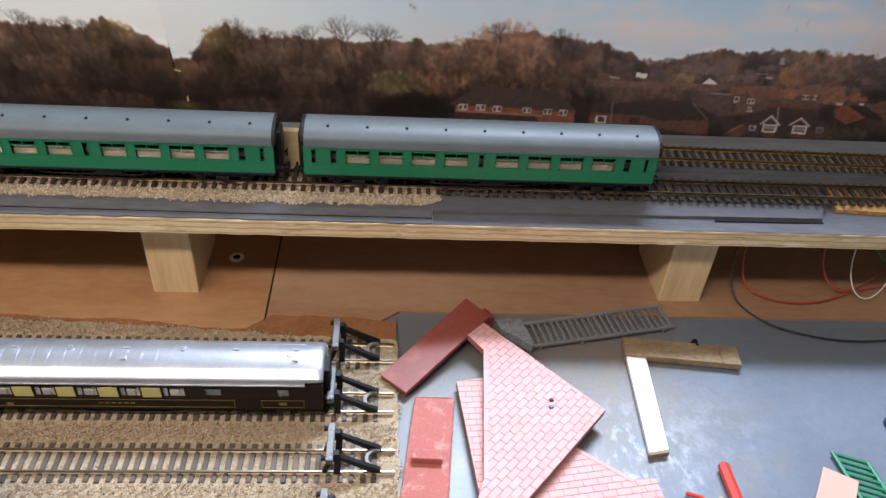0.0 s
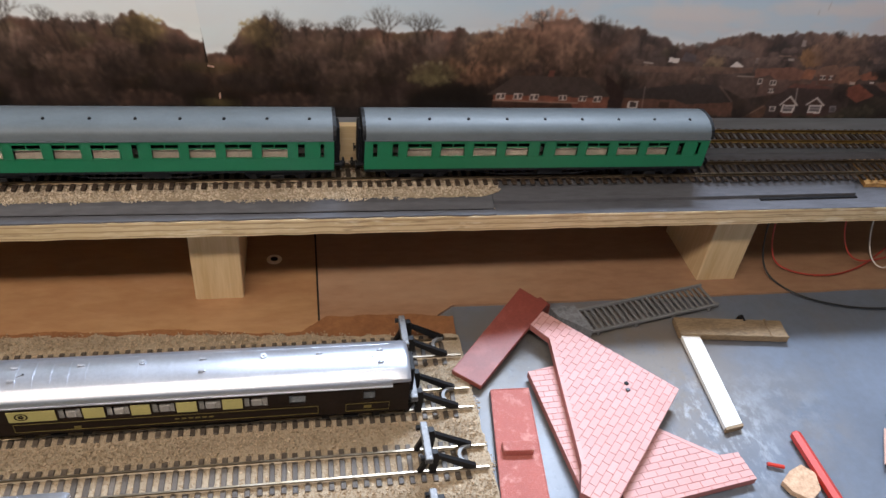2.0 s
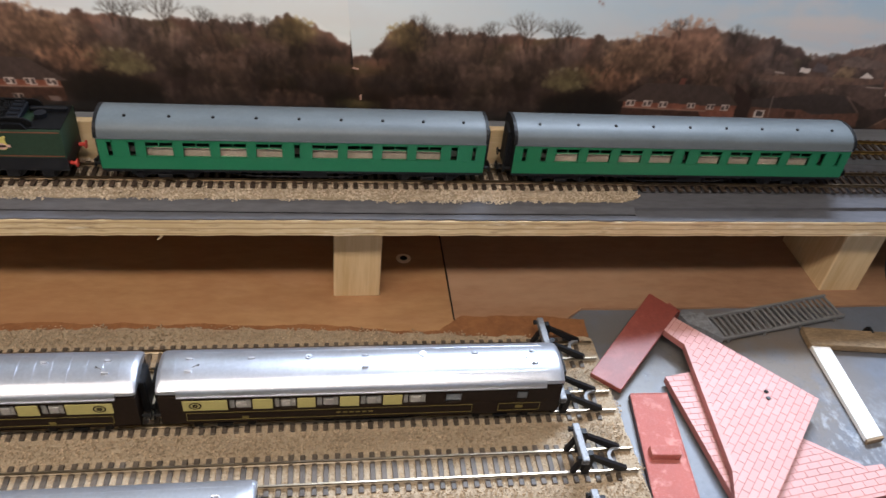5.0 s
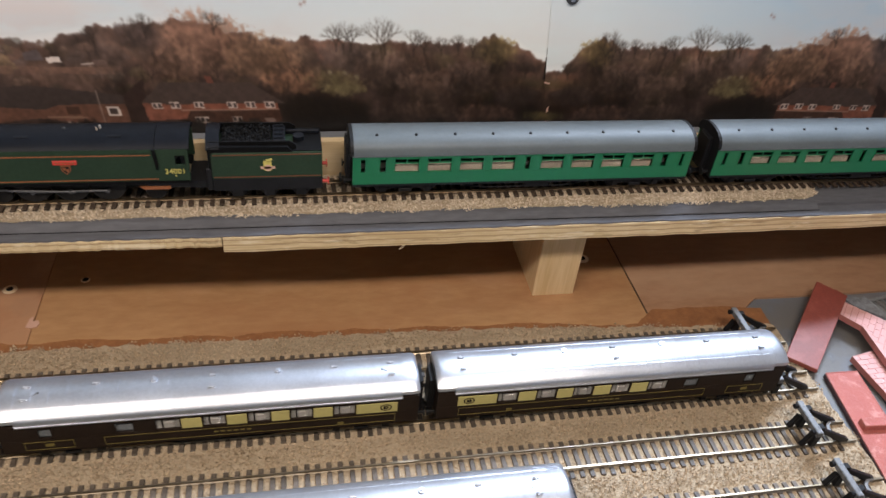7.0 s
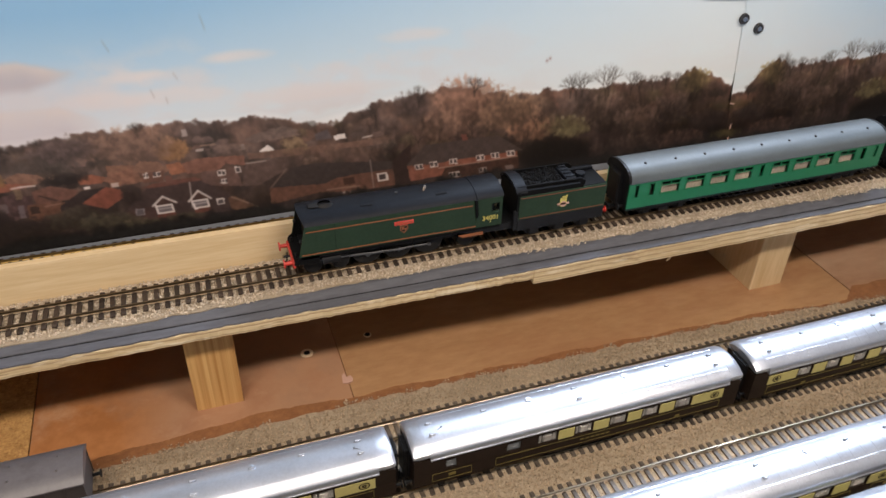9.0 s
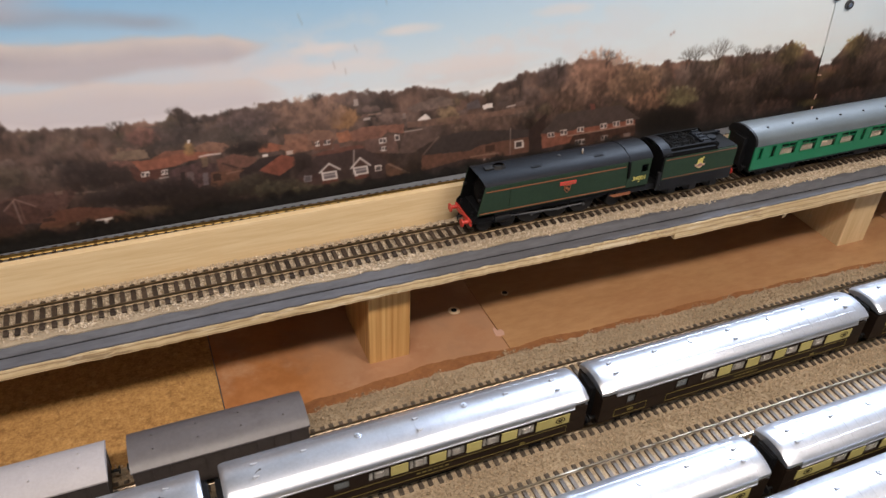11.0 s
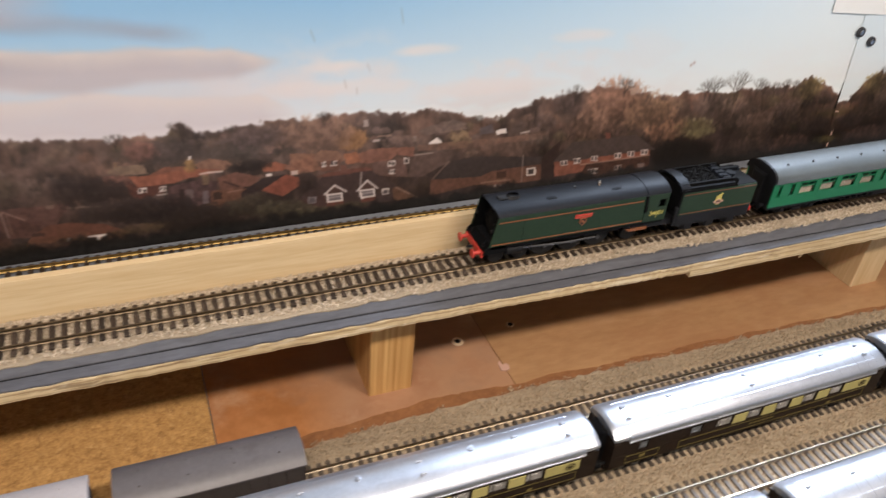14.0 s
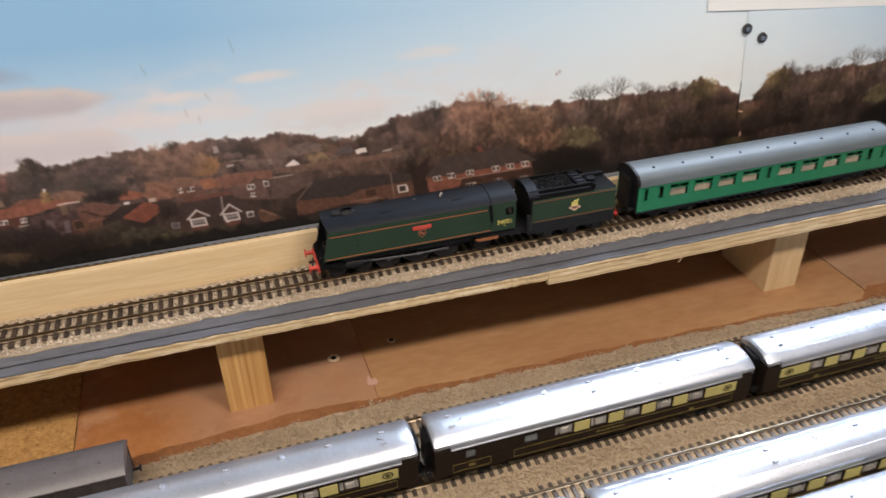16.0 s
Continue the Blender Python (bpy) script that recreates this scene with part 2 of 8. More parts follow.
M_STEEL_DULL = mat("dull_dark_steel", (0.14, 0.145, 0.155), 0.5, var=0.25)
M_RODS = mat("oily_dark_steel", (0.055, 0.055, 0.06), 0.45, var=0.3)
M_WHEEL = mat("wheel_black", (0.016, 0.015, 0.015), 0.5, spec=0.2, var=0.3)
M_SEAT = mat("coach_interior", (0.36, 0.29, 0.23), 0.8, var=0.3, fine=900, coarse=200)
M_VAN = mat("van_grey_brown", (0.062, 0.050, 0.046), 0.6, var=0.25, fine=500, coarse=80)
M_VANROOF = mat("grey_van_roof", (0.098, 0.086, 0.086), 0.42, var=0.22, fine=300, coarse=22)
scuffs(M_VANROOF, (0.06, 0.05, 0.048), 0.6, 60, 0.60, 0.70, (0.5, 1, 1))
M_VANROOF2 = mat("pale_grey_van_roof", (0.36, 0.33, 0.33), 0.55, var=0.12, fine=500, coarse=40)
M_BLUE = mat("dark_blue_coach_paint", (0.018, 0.030, 0.075), 0.35, var=0.2)
M_PINK = mat("pink_brick_face", (0.555, 0.285, 0.265), 0.6, col2=(0.52, 0.295, 0.28), fine=700, coarse=25, per_piece=0.06, bump=0.00006)
M_MORTAR = mat("red_brick_joint", (0.37, 0.135, 0.12), 0.65, var=0.2)
M_SLAB = mat("brick_red_plastic", (0.235, 0.054, 0.040), 0.5, var=0.25, fine=500, coarse=30, bump=0.00012, bump_scale=900)
scuffs(M_SLAB, (0.34, 0.11, 0.085), 0.6, 45, 0.50, 0.68)
M_SLAB2 = mat("embossed_brick_red_plastic", (0.43, 0.122, 0.100), 0.5, col2=(0.35, 0.100, 0.082), fine=900, coarse=40, bump=0.0006, bump_scale=1500)
scuffs(M_SLAB2, (0.60, 0.30, 0.26), 0.65, 130, 0.54, 0.68)
scuffs(M_SLAB2, (0.66, 0.42, 0.38), 0.5, 900, 0.58, 0.70)
M_JOINT = mat("dark_maroon_backing", (0.045, 0.018, 0.02), 0.6, var=0.2)
M_PLATE = mat("torn_grey_card", (0.25, 0.265, 0.29), 0.7, col2=(0.12, 0.125, 0.135), fine=500, coarse=120, bump=0.0004)
M_GRATE = mat("grey_plastic_grate", (0.20, 0.203, 0.21), 0.5, var=0.25)
M_TANWOOD = mat("tan_platform_strip", (0.30, 0.21, 0.12), 0.7, col2=(0.15, 0.10, 0.055), fine=700, coarse=120, stretch=(0.35, 1, 1), bump=0.0002)
M_TAN = mat("tan_card", (0.53, 0.33, 0.26), 0.7, var=0.1)
M_GREENP = mat("green_plastic", (0.022, 0.18, 0.095), 0.4, var=0.15)
M_CABLE_R = mat("red_cable", (0.40, 0.045, 0.03), 0.4, var=0.1)
M_CABLE_K = mat("black_cable", (0.02, 0.02, 0.02), 0.4, var=0.1)
M_CABLE_W = mat("white_cable", (0.65, 0.62, 0.58), 0.4, var=0.1)
M_CABLE_G = mat("green_cable", (0.03, 0.25, 0.10), 0.4, var=0.1)
M_CABLE_B = mat("blue_cable", (0.03, 0.07, 0.35), 0.4, var=0.1)
M_PAPER = mat("white_paper", (0.84, 0.86, 0.86), 0.35, var=0.03)
M_CHROME = mat("drawing_pin_steel", (0.6, 0.6, 0.6), 0.15, metal=1.0)


def glass_mat():
    m = bpy.data.materials.new("coach_window_glass")
    m.use_nodes = True
    bs = m.node_tree.nodes["Principled BSDF"]
    bs.inputs["Base Color"].default_value = (0.9, 0.92, 0.92, 1)
    bs.inputs["Transmission Weight"].default_value = 1.0
    bs.inputs["Roughness"].default_value = 0.03
    bs.inputs["IOR"].default_value = 1.05
    return m


M_GLASS = glass_mat()


def ply_mat():
    """Plywood seen on edge: pale and dark layers."""
    m = mat("plywood_edge", (0.66, 0.52, 0.32), 0.6, col2=(0.5, 0.37, 0.2), fine=500, coarse=50, stretch=(0.12, 1, 1), bump=0.0003, bump_scale=500)
    nt = m.node_tree
    bs = nt.nodes["Principled BSDF"]
    tc = nt.nodes["Texture Coordinate"]
    sep = nt.nodes.new("ShaderNodeSeparateXYZ")
    nt.links.new(tc.outputs["Object"], sep.inputs[0])
    mul = node(nt, "ShaderNodeMath")
    mul.operation, mul.inputs[1].default_value = "MULTIPLY", 2 * math.pi / 0.0047
    nt.links.new(sep.outputs["Z"], mul.inputs[0])
    wob = node(nt, "ShaderNodeTexNoise", Scale=25.0, Detail=2.0)
    nt.links.new(tc.outputs["Object"], wob.inputs["Vector"])
    add = node(nt, "ShaderNodeMath")
    add.operation = "ADD"
    w2 = node(nt, "ShaderNodeMath")
    w2.operation, w2.inputs[1].default_value = "MULTIPLY", 0.9
    nt.links.new(wob.outputs["Fac"], w2.inputs[0])
    nt.links.new(mul.outputs[0], add.inputs[0])
    nt.links.new(w2.outputs[0], add.inputs[1])
    sn = node(nt, "ShaderNodeMath")
    sn.operation = "SINE"
    nt.links.new(add.outputs[0], sn.inputs[0])
    mr = nt.nodes.new("ShaderNodeMapRange")
    mr.inputs["From Min"].default_value, mr.inputs["From Max"].default_value = 0.5, 0.98
    nt.links.new(sn.outputs[0], mr.inputs["Value"])
    mix = nt.nodes.new("ShaderNodeMix")
    mix.data_type = "RGBA"
    mix.inputs["B"].default_value = (0.36, 0.24, 0.12, 1)
    old = bs.inputs["Base Color"].links[0].from_socket
    nt.links.new(old, mix.inputs["A"])
    nt.links.new(mr.outputs[0], mix.inputs["Factor"])
    nt.links.new(mix.outputs["Result"], bs.inputs["Base Color"])
    return m


M_PLY = ply_mat()
scuffs(M_PLY, (0.20, 0.125, 0.065), 0.75, 260, 0.56, 0.66, (0.10, 1, 1.2))
scuffs(M_PLY, (0.80, 0.70, 0.52), 0.6, 160, 0.55, 0.68, (0.22, 1, 1))


def stone_mat(name, col, col2):
    m = mat(name, col, 0.9, col2=col2, fine=900, coarse=14)
    nt = m.node_tree
    bs = nt.nodes["Principled BSDF"]
    geo = nt.nodes.new("ShaderNodeNewGeometry")
    mr = nt.nodes.new("ShaderNodeMapRange")
    mr.inputs["To Min"].default_value, mr.inputs["To Max"].default_value = 0.7, 1.2
    nt.links.new(geo.outputs["Random Per Island"], mr.inputs["Value"])
    hsv = nt.nodes.new("ShaderNodeHueSaturation")
    nt.links.new(mr.outputs[0], hsv.inputs["Value"])
    nt.links.new(bs.inputs["Base Color"].links[0].from_socket, hsv.inputs["Color"])
    nt.links.new(hsv.outputs[0], bs.inputs["Base Color"])
    return m


M_STONE = stone_mat("ballast_stone", (0.495, 0.382, 0.263), (0.315, 0.233, 0.148))
# the viaduct's stones, paler than those of the yard
M_STONE_PALE = stone_mat("paler_ballast_stone", (0.66, 0.56, 0.44), (0.46, 0.37, 0.27))
M_BEAM = mat("buffer_beam_grey", (0.17, 0.175, 0.185), 0.45, var=0.3)
scuffs(M_BEAM, (0.03, 0.03, 0.033), 0.85, 170, 0.50, 0.60)
scuffs(M_BEAM, (0.40, 0.41, 0.42), 0.5, 260, 0.62, 0.70)


def print_mat():
    """The printed paper of the backdrop: its picture is stored per point."""
    m = bpy.data.materials.new("printed_paper")
    m.use_nodes = True
    nt = m.node_tree
    bs = nt.nodes["Principled BSDF"]
    at = nt.nodes.new("ShaderNodeVertexColor")
    at.layer_name = "print"
    nt.links.new(at.outputs["Color"], bs.inputs["Base Color"])
    bs.inputs["Roughness"].default_value = 0.36
    bs.inputs["Specular IOR Level"].default_value = 0.4
    return m


M_PRINT = print_mat()

# ---- building helpers ----
def box(bm, c, s, rz=0.0, bevel=0.0, ry=0.0):
    """A box of size s round c, its edges worn by bevel."""
    b2 = bmesh.new()
    bmesh.ops.create_cube(b2, size=1.0, matrix=Matrix.Diagonal((*s, 1)))
    if bevel:
        bmesh.ops.bevel(b2, geom=b2.edges[:], offset=bevel, segments=1, affect="EDGES")
    bmesh.ops.transform(b2, matrix=pose(*c, 0, ry, rz), verts=b2.verts[:])
    merge(bm, b2)
    return bm


def merge(bm, other):
    at = {v: bm.verts.new(v.co) for v in other.verts}
    for f in other.faces:
        g = bm.faces.new([at[v] for v in f.verts])
        g.smooth = f.smooth
    other.free()


def prism(bm, pts, x0, x1, axis="x", cap=True):
    """The outline pts, drawn across the axis, carried from x0 to x1."""
    def place(a, b, d):
        return {"x": (d, a, b), "y": (a, d, b), "z": (a, b, d)}[axis]
    lo = [bm.verts.new(place(a, b, x0)) for a, b in pts]
    hi = [bm.verts.new(place(a, b, x1)) for a, b in pts]
    n = len(pts)
    for i in range(n):
        bm.faces.new((lo[i], lo[(i + 1) % n], hi[(i + 1) % n], hi[i]))
    if cap:
        bm.faces.new(lo[::-1])
        bm.faces.new(hi)
    bmesh.ops.recalc_face_normals(bm, faces=bm.faces[:])
    return bm


def rod(bm, a, b, r, sides=10, r2=None):
    a, b = Vector(a), Vector(b)
    d = b - a
    m = Matrix.Translation((a + b) / 2) @ d.to_track_quat("Z", "Y").to_matrix().to_4x4()
    b2 = bmesh.new()
    bmesh.ops.create_cone(b2, cap_ends=True, segments=sides, radius1=r, radius2=r if r2 is None else r2, depth=d.length, matrix=m)
    merge(bm, b2)
    return bm


def part(name, bm, material, parent=None, label="", smooth=None):
    me = bpy.data.meshes.new(name)
    bm.to_mesh(me)
    bm.free()
    me.materials.append(material)
    if smooth is not None:
        me.polygons.foreach_set("use_smooth", [True] * len(me.polygons))
        me.set_sharp_from_angle(angle=radians(smooth))
    ob = new(name, me)
    if parent:
        ob.parent = parent
    if label:
        ob["label"] = label
    return ob


def share(name, ob, parent, m):
    """Another object on the mesh of ob."""
    o = new(name, ob.data)
    o.parent = parent
    o.matrix_basis = m
    return o


def thing(name, place, label, category, group="", kind="", rz=0.0):
    ob = new(name)
    ob.empty_display_size = 0.01
    ob.matrix_basis = pose(*place, 0, 0, rz)
    return tagged(ob, label, category, group, kind)


def curve(name, pts, r, material, label, category):
    cu = bpy.data.curves.new(name, "CURVE")
    cu.dimensions, cu.bevel_depth, cu.bevel_resolution = "3D", r * 0.65, 2
    sp = cu.splines.new("NURBS")
    sp.points.add(len(pts) - 1)
    for p, q in zip(sp.points, pts):
        p.co = (*q, 1)
    sp.use_endpoint_u, sp.order_u = True, 4
    cu.materials.append(material)
    return tagged(new(name, cu), label, category)


def ragged(a, b, n, amp, rnd):
    """Points from a to b, pushed about by amp."""
    return [(a[0] + (b[0] - a[0]) * i / n + rnd.uniform(-amp, amp) * 0.3, a[1] + (b[1] - a[1]) * i / n + rnd.uniform(-amp, amp)) for i in range(n)]


def rear_edge(x):
    """Where the yard's ballast ends behind the rear siding."""
    return np.interp(x, [-1.10, -0.784, -0.69, -0.60, -0.45, -0.33, -0.22, -0.12, -0.01], [0.528, 0.5375, 0.5425, 0.5435, 0.5405, 0.5395, 0.5345, 0.527, 0.5205])

# ---- the room ----
def slab(name, c, s, material, kind="structure", label="", category="", bevel=0.0):
    ob = part(name, box(bmesh.new(), (0, 0, 0), s, bevel=bevel), material)
    ob.location = c
    return tagged(ob, label, category, kind=kind)


slab("wall_north", (0, 1.76, 0.03), (4.6, 0.12, 1.96), M_WALL, label="plain painted room wall", category="wall")
slab("backdrop_board", (-0.40, 0.694, 0.155), (2.30, 0.018, 0.352), M_PLYFACE, label="thin plywood board carrying the printed backdrop", category="board")
slab("wall_south", (0, -1.75, 0.03), (4.6, 0.12, 1.96), M_WALL, label="plain painted room wall", category="wall")
slab("wall_west", (-2.36, 0.0, 0.03), (0.12, 3.4, 1.96), M_WALL, label="plain painted room wall", category="wall")
slab("wall_east", (2.36, 0.0, 0.03), (0.12, 3.4, 1.96), M_WALL, label="plain painted room wall", category="wall")
slab("floor", (0, 0.0, -0.96), (4.9, 3.7, 0.1), M_CARPET, label="unseen beige room floor that bounces light upwards", category="floor")
w = bmesh.new()
for c, s in (((0, -0.4825, 1.06), (4.9, 2.735, 0.1)), ((0, 1.5125, 1.06), (4.9, 0.675, 0.1)), ((-1.24, 1.03, 1.06), (2.38, 0.29, 0.1)), ((1.46, 1.03, 1.06), (1.98, 0.29, 0.1))):
    box(w, c, s)
tagged(part("ceiling", w, M_CEIL), "white painted ceiling with a roof window", "ceiling", kind="structure")
win = thing("window_1", (0.21, 1.03, 1.05), "small roof window letting in daylight", "window", kind="structure")
f = bmesh.new()
for c, s in (((-0.25, 0, 0), (0.02, 0.29, 0.06)), ((0.25, 0, 0), (0.02, 0.29, 0.06)), ((0, 0.135, 0), (0.48, 0.02, 0.06)), ((0, -0.135, 0), (0.48, 0.02, 0.06))):
    box(f, c, s)
part("window_frame", f, M_WHITE, win)
pane = part("pane", box(bmesh.new(), (0, 0, 0), (0.48, 0.25, 0.006)), M_GLASS, win)
pane.visible_shadow = False
for lx, ly, ln in ((-0.24, -0.03, 0.50), (-0.99, -0.03, 0.60)):
    lamp = thing("ceiling_lamp", (lx, ly, 1.015), "white ceiling lamp batten", "lamp", "ceiling lamps")
    part("housing", box(bmesh.new(), (0, 0, -0.03), (ln, 0.14, 0.05), bevel=0.006), M_WHITE, lamp)

# ---- the layout's boards ----
slab("baseboard", (-0.40, 0.285, -0.012), (2.30, 0.80, 0.022), M_GREY, label="grey-painted layout baseboard, scuffed and streaky", category="baseboard", bevel=0.001)
for sx in (-1.45, 0.65):
    for sy in (-0.05, 0.6):
        slab("trestle_leg", (sx, sy, -0.467), (0.045, 0.045, 0.886), M_PINE_Z, "", "square pine leg under the layout board", "leg", 0.002)
rnd = random.Random(4)
M_PALECHIP = mat("pale_torn_board", (0.90, 0.72, 0.50), 0.8, var=0.25, fine=900, coarse=300)
hb = thing("hardboard_sheet", (0, 0, 0), "smooth brown hardboard sheets under the viaduct", "board", kind="structure")
for x0, x1, y0 in ((-0.852, -0.6115, 0.522), (-0.6105, -0.1172, 0.525), (-0.1155, 0.62, 0.541)):
    if x0 < -0.2:
        front = ragged((x0, y0), (x1, y0 + 0.004), 24, 0.0012, rnd) + [(x1, y0)]
    else:
        front = ragged((x0, y0), (-0.012, 0.541), 8, 0.0008, rnd) + ragged((-0.008, 0.5535), (x1, 0.5525), 30, 0.0006, rnd) + [(x1, 0.5525)]
    pts = [(x1, 0.684), (x0, 0.684)] + front
    part("panel", prism(bmesh.new(), pts, -0.001, 0.0012, "z"), M_BROWN_WORN if x0 < -0.8 else M_BROWN if x0 < -0.3 else M_BROWN_DULL, hb)
for jx in (-0.1163, -0.6110):
    part("joint_gap", box(bmesh.new(), (jx, 0.605, -0.0003), (0.0022, 0.155, 0.0010)), M_BLACK if jx > -0.3 else M_STAIN, hb, "dark joint between the sheets")
for hx, hy, hr in ((-0.6375, 0.6125, 0.0030), (-0.582, 0.620, 0.003), (-0.1515, 0.6185, 0.0035)):
    bm = bmesh.new()
    rod(bm, (hx, hy, 0.0008), (hx, hy, 0.0016), hr, 14)
    part("screw_hole", bm, M_BLACK, hb)
    b2 = bmesh.new()
    for k in range(14):
        a, b = k * math.tau / 14, (k + 1) * math.tau / 14
        q = [b2.verts.new((hx + rr * math.cos(t), hy + rr * math.sin(t), zz)) for rr, t, zz in ((hr * (1.85 if hx < -0.6 or hx > -0.3 else 1.2), a, 0.0014), (hr * (1.85 if hx < -0.6 or hx > -0.3 else 1.2), b, 0.0014), (hr * 0.9, b, 0.002), (hr * 0.9, a, 0.002))]
        b2.faces.new(q)
    part("hole_rim", b2, M_PALECHIP, hb, "pale splintered rim")
pp = [(-0.6160, 0.5675), (-0.6125, 0.5662), (-0.6080, 0.5668), (-0.6068, 0.5710), (-0.6082, 0.5745), (-0.6115, 0.5735), (-0.6128, 0.5790), (-0.6150, 0.5760)]
tagged(part("paper_scrap", prism(bmesh.new(), pp, 0.0013, 0.0019, "z"), M_TAN), "torn scrap of pale paper stuck on brown board", "paper")
pts = [(-0.853, 0.684), (-1.50, 0.684), (-1.50, 0.50)] + ragged((-1.50, 0.50), (-0.853, 0.503), 20, 0.002, rnd) + [(-0.853, 0.503)]
tagged(part("cork_sheet", prism(bmesh.new(), pts, -0.001, 0.0018, "z"), M_CHIP), "coarse golden cork sheet laid on the board", "board", kind="structure")
pts = ragged((-0.852, 0.495), (-0.012, 0.50), 20, 0.002, rnd) + ragged((-0.012, 0.50), (-0.010, 0.542), 4, 0.002, rnd) + [(x, float(rear_edge(x)) + float(np.interp(x, [-0.85, -0.66, -0.60, -0.38, -0.33, -0.13, -0.11, 0.01], [0.0105, 0.0100, 0.0062, 0.0048, 0.0028, 0.0028, 0.0205, 0.0215])) + 0.0040 * noise.noise((x * 27, 0.3, 0)) + 0.0013 * noise.noise((x * 110, 1.3, 0)) + rnd.uniform(-0.0003, 0.0003)) for x in np.arange(-0.010, -0.85, -0.0016)]
tagged(part("glue_stain", prism(bmesh.new(), pts, 0.0005, 0.0018, "z"), M_STAIN), "orange-brown glue stain along the ballast edge", "stain", kind="structure")

# viaduct deck, in two plywood pieces
deck = thing("viaduct_deck", (0, 0, 0), "raised plywood deck with rough layered edge", "shelf", kind="structure")
r2 = random.Random(8)
pts = [(0.66, 0.681), (-0.461, 0.681)] + ragged((-0.461, 0.5472), (0.66, 0.5462), 120, 0.0005, r2) + [(0.66, 0.5460)]
part("plywood_board", prism(bmesh.new(), pts, 0.0840, 0.097, "z"), M_PLY, deck)
pts = [(-0.4618, 0.681), (-1.50, 0.681)] + ragged((-1.50, 0.5525), (-0.72, 0.5515), 120, 0.0006, r2) + ragged((-0.72, 0.5515), (-0.60, 0.5495), 40, 0.0006, r2) + ragged((-0.60, 0.5495), (-0.4618, 0.5472), 60, 0.0006, r2) + [(-0.4618, 0.5472)]
part("plywood_board", prism(bmesh.new(), pts, 0.0892, 0.0968, "z"), M_PLY, deck)
nl = bmesh.new()
rod(nl, (-0.330, 0.553, 0.0855), (-0.3315, 0.5520, 0.079), 0.0012, 6)
rod(nl, (-0.3315, 0.5520, 0.079), (-0.3345, 0.5515, 0.0765), 0.0012, 6, 0.0002)
part("splinter", nl, M_PINE, deck, "small hanging splinter")
for px, w2 in ((-0.7135, 0.036), (-0.193, 0.037), (0.234, 0.037), (-1.23, 0.036)):
    bm = box(bmesh.new(), (0, 0, 0.0425), (w2, 0.072, 0.085), bevel=0.0008)
    ob = part("viaduct_pillar", bm, M_PINE_Y if px < -0.7 else M_PINE_Z)
    ob.location = (px, 0.6085, 0.0)
    tagged(ob, "square pale pine block holding up the deck", "pillar", "viaduct pillars")

# grey roadbed on the deck: a strip with a bevelled front, a black strip at its foot for the groove's shade, then the
# painted edge of the plywood
FOOT_X = [-1.5, -0.85, -0.717, -0.58, -0.40, -0.24, -0.12, 0.014]
FOOT_Y = [0.5650, 0.5632, 0.5614, 0.5592, 0.5573, 0.5558, 0.5546, 0.5546]
M_GROOVE_SHADE = mat("groove_shade_black", (0.005, 0.005, 0.006), 1.0, spec=0.0)
rb_m, ring = bmesh.new(), []
for x, y in zip(FOOT_X, FOOT_Y):
    prof = ((y, 0.0970), (y + 0.0006, 0.0984), (y + 0.0058, 0.1008), (y + 0.0068, 0.1010), (0.6155, 0.1010), (0.6155, 0.0970))
    ring.append([rb_m.verts.new((x, *p)) for p in prof])
for p, q in zip(ring, ring[1:]):
    for i in range(6):
        rb_m.faces.new((p[i], q[i], q[(i + 1) % 6], p[(i + 1) % 6]))
rb_m.faces.new(ring[0])
rb_m.faces.new(ring[-1][::-1])
prism(rb_m, [(0.3305, 0.6150), (0.3305, 0.578), (0.322, 0.566), (0.322, 0.5635), (0.060, 0.5606), (0.0145, 0.5604), (0.0145, 0.6150)], 0.0971, 0.1003, "z")
rb = part("roadbed", rb_m, M_ROAD)
tagged(rb, "grey-painted bevelled roadbed strip under the track", "roadbed", kind="structure")
foot = lambda x: float(np.interp(x, FOOT_X, FOOT_Y))
rp = ragged((-1.5, 0.5531), (-0.72, 0.5523), 90, 0.0008, r2) + ragged((-0.72, 0.5523), (-0.60, 0.5503), 34, 0.0008, r2) + ragged((-0.60, 0.5503), (-0.4618, 0.5482), 34, 0.0007, r2) + ragged((-0.4618, 0.5480), (0.0144, 0.5476), 60, 0.0006, r2) + [(0.0144, 0.5476), (0.0144, 0.5533)] + [(x, foot(x) - 0.0013) for x in FOOT_X[::-1]]
tagged(part("roadbed_lip", prism(bmesh.new(), rp, 0.0969, 0.0982, "z"), M_ROAD), "grey-painted edge strip along the plywood", "roadbed", kind="structure")
# the groove is filled nearly flush; its shade is this strip's black colour
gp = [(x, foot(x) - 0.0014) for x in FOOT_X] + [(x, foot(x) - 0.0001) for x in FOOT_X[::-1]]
tagged(part("groove_shade_strip", prism(bmesh.new(), gp, 0.0966, 0.0980, "z"), M_GROOVE_SHADE), "black strip filling the roadbed's groove in place of its shade", "roadbed", kind="structure")
tagged(part("deck_paint", prism(bmesh.new(), [(0.0146, 0.5474), (0.655, 0.5468), (0.655, 0.681), (0.0146, 0.681)], 0.0971, 0.0976, "z"), M_ROAD), "grey paint on the plywood deck", "paint", kind="structure")
sl = part("slot_bar", box(bmesh.new(), (0, 0, 0), (0.088, 0.0028, 0.0012), rz=0.8, bevel=0.0003), M_BLACK)
sl.location = (0.278, 0.5605, 0.0982)
tagged(sl, "thin black plastic rod lying on the grey deck", "rod")
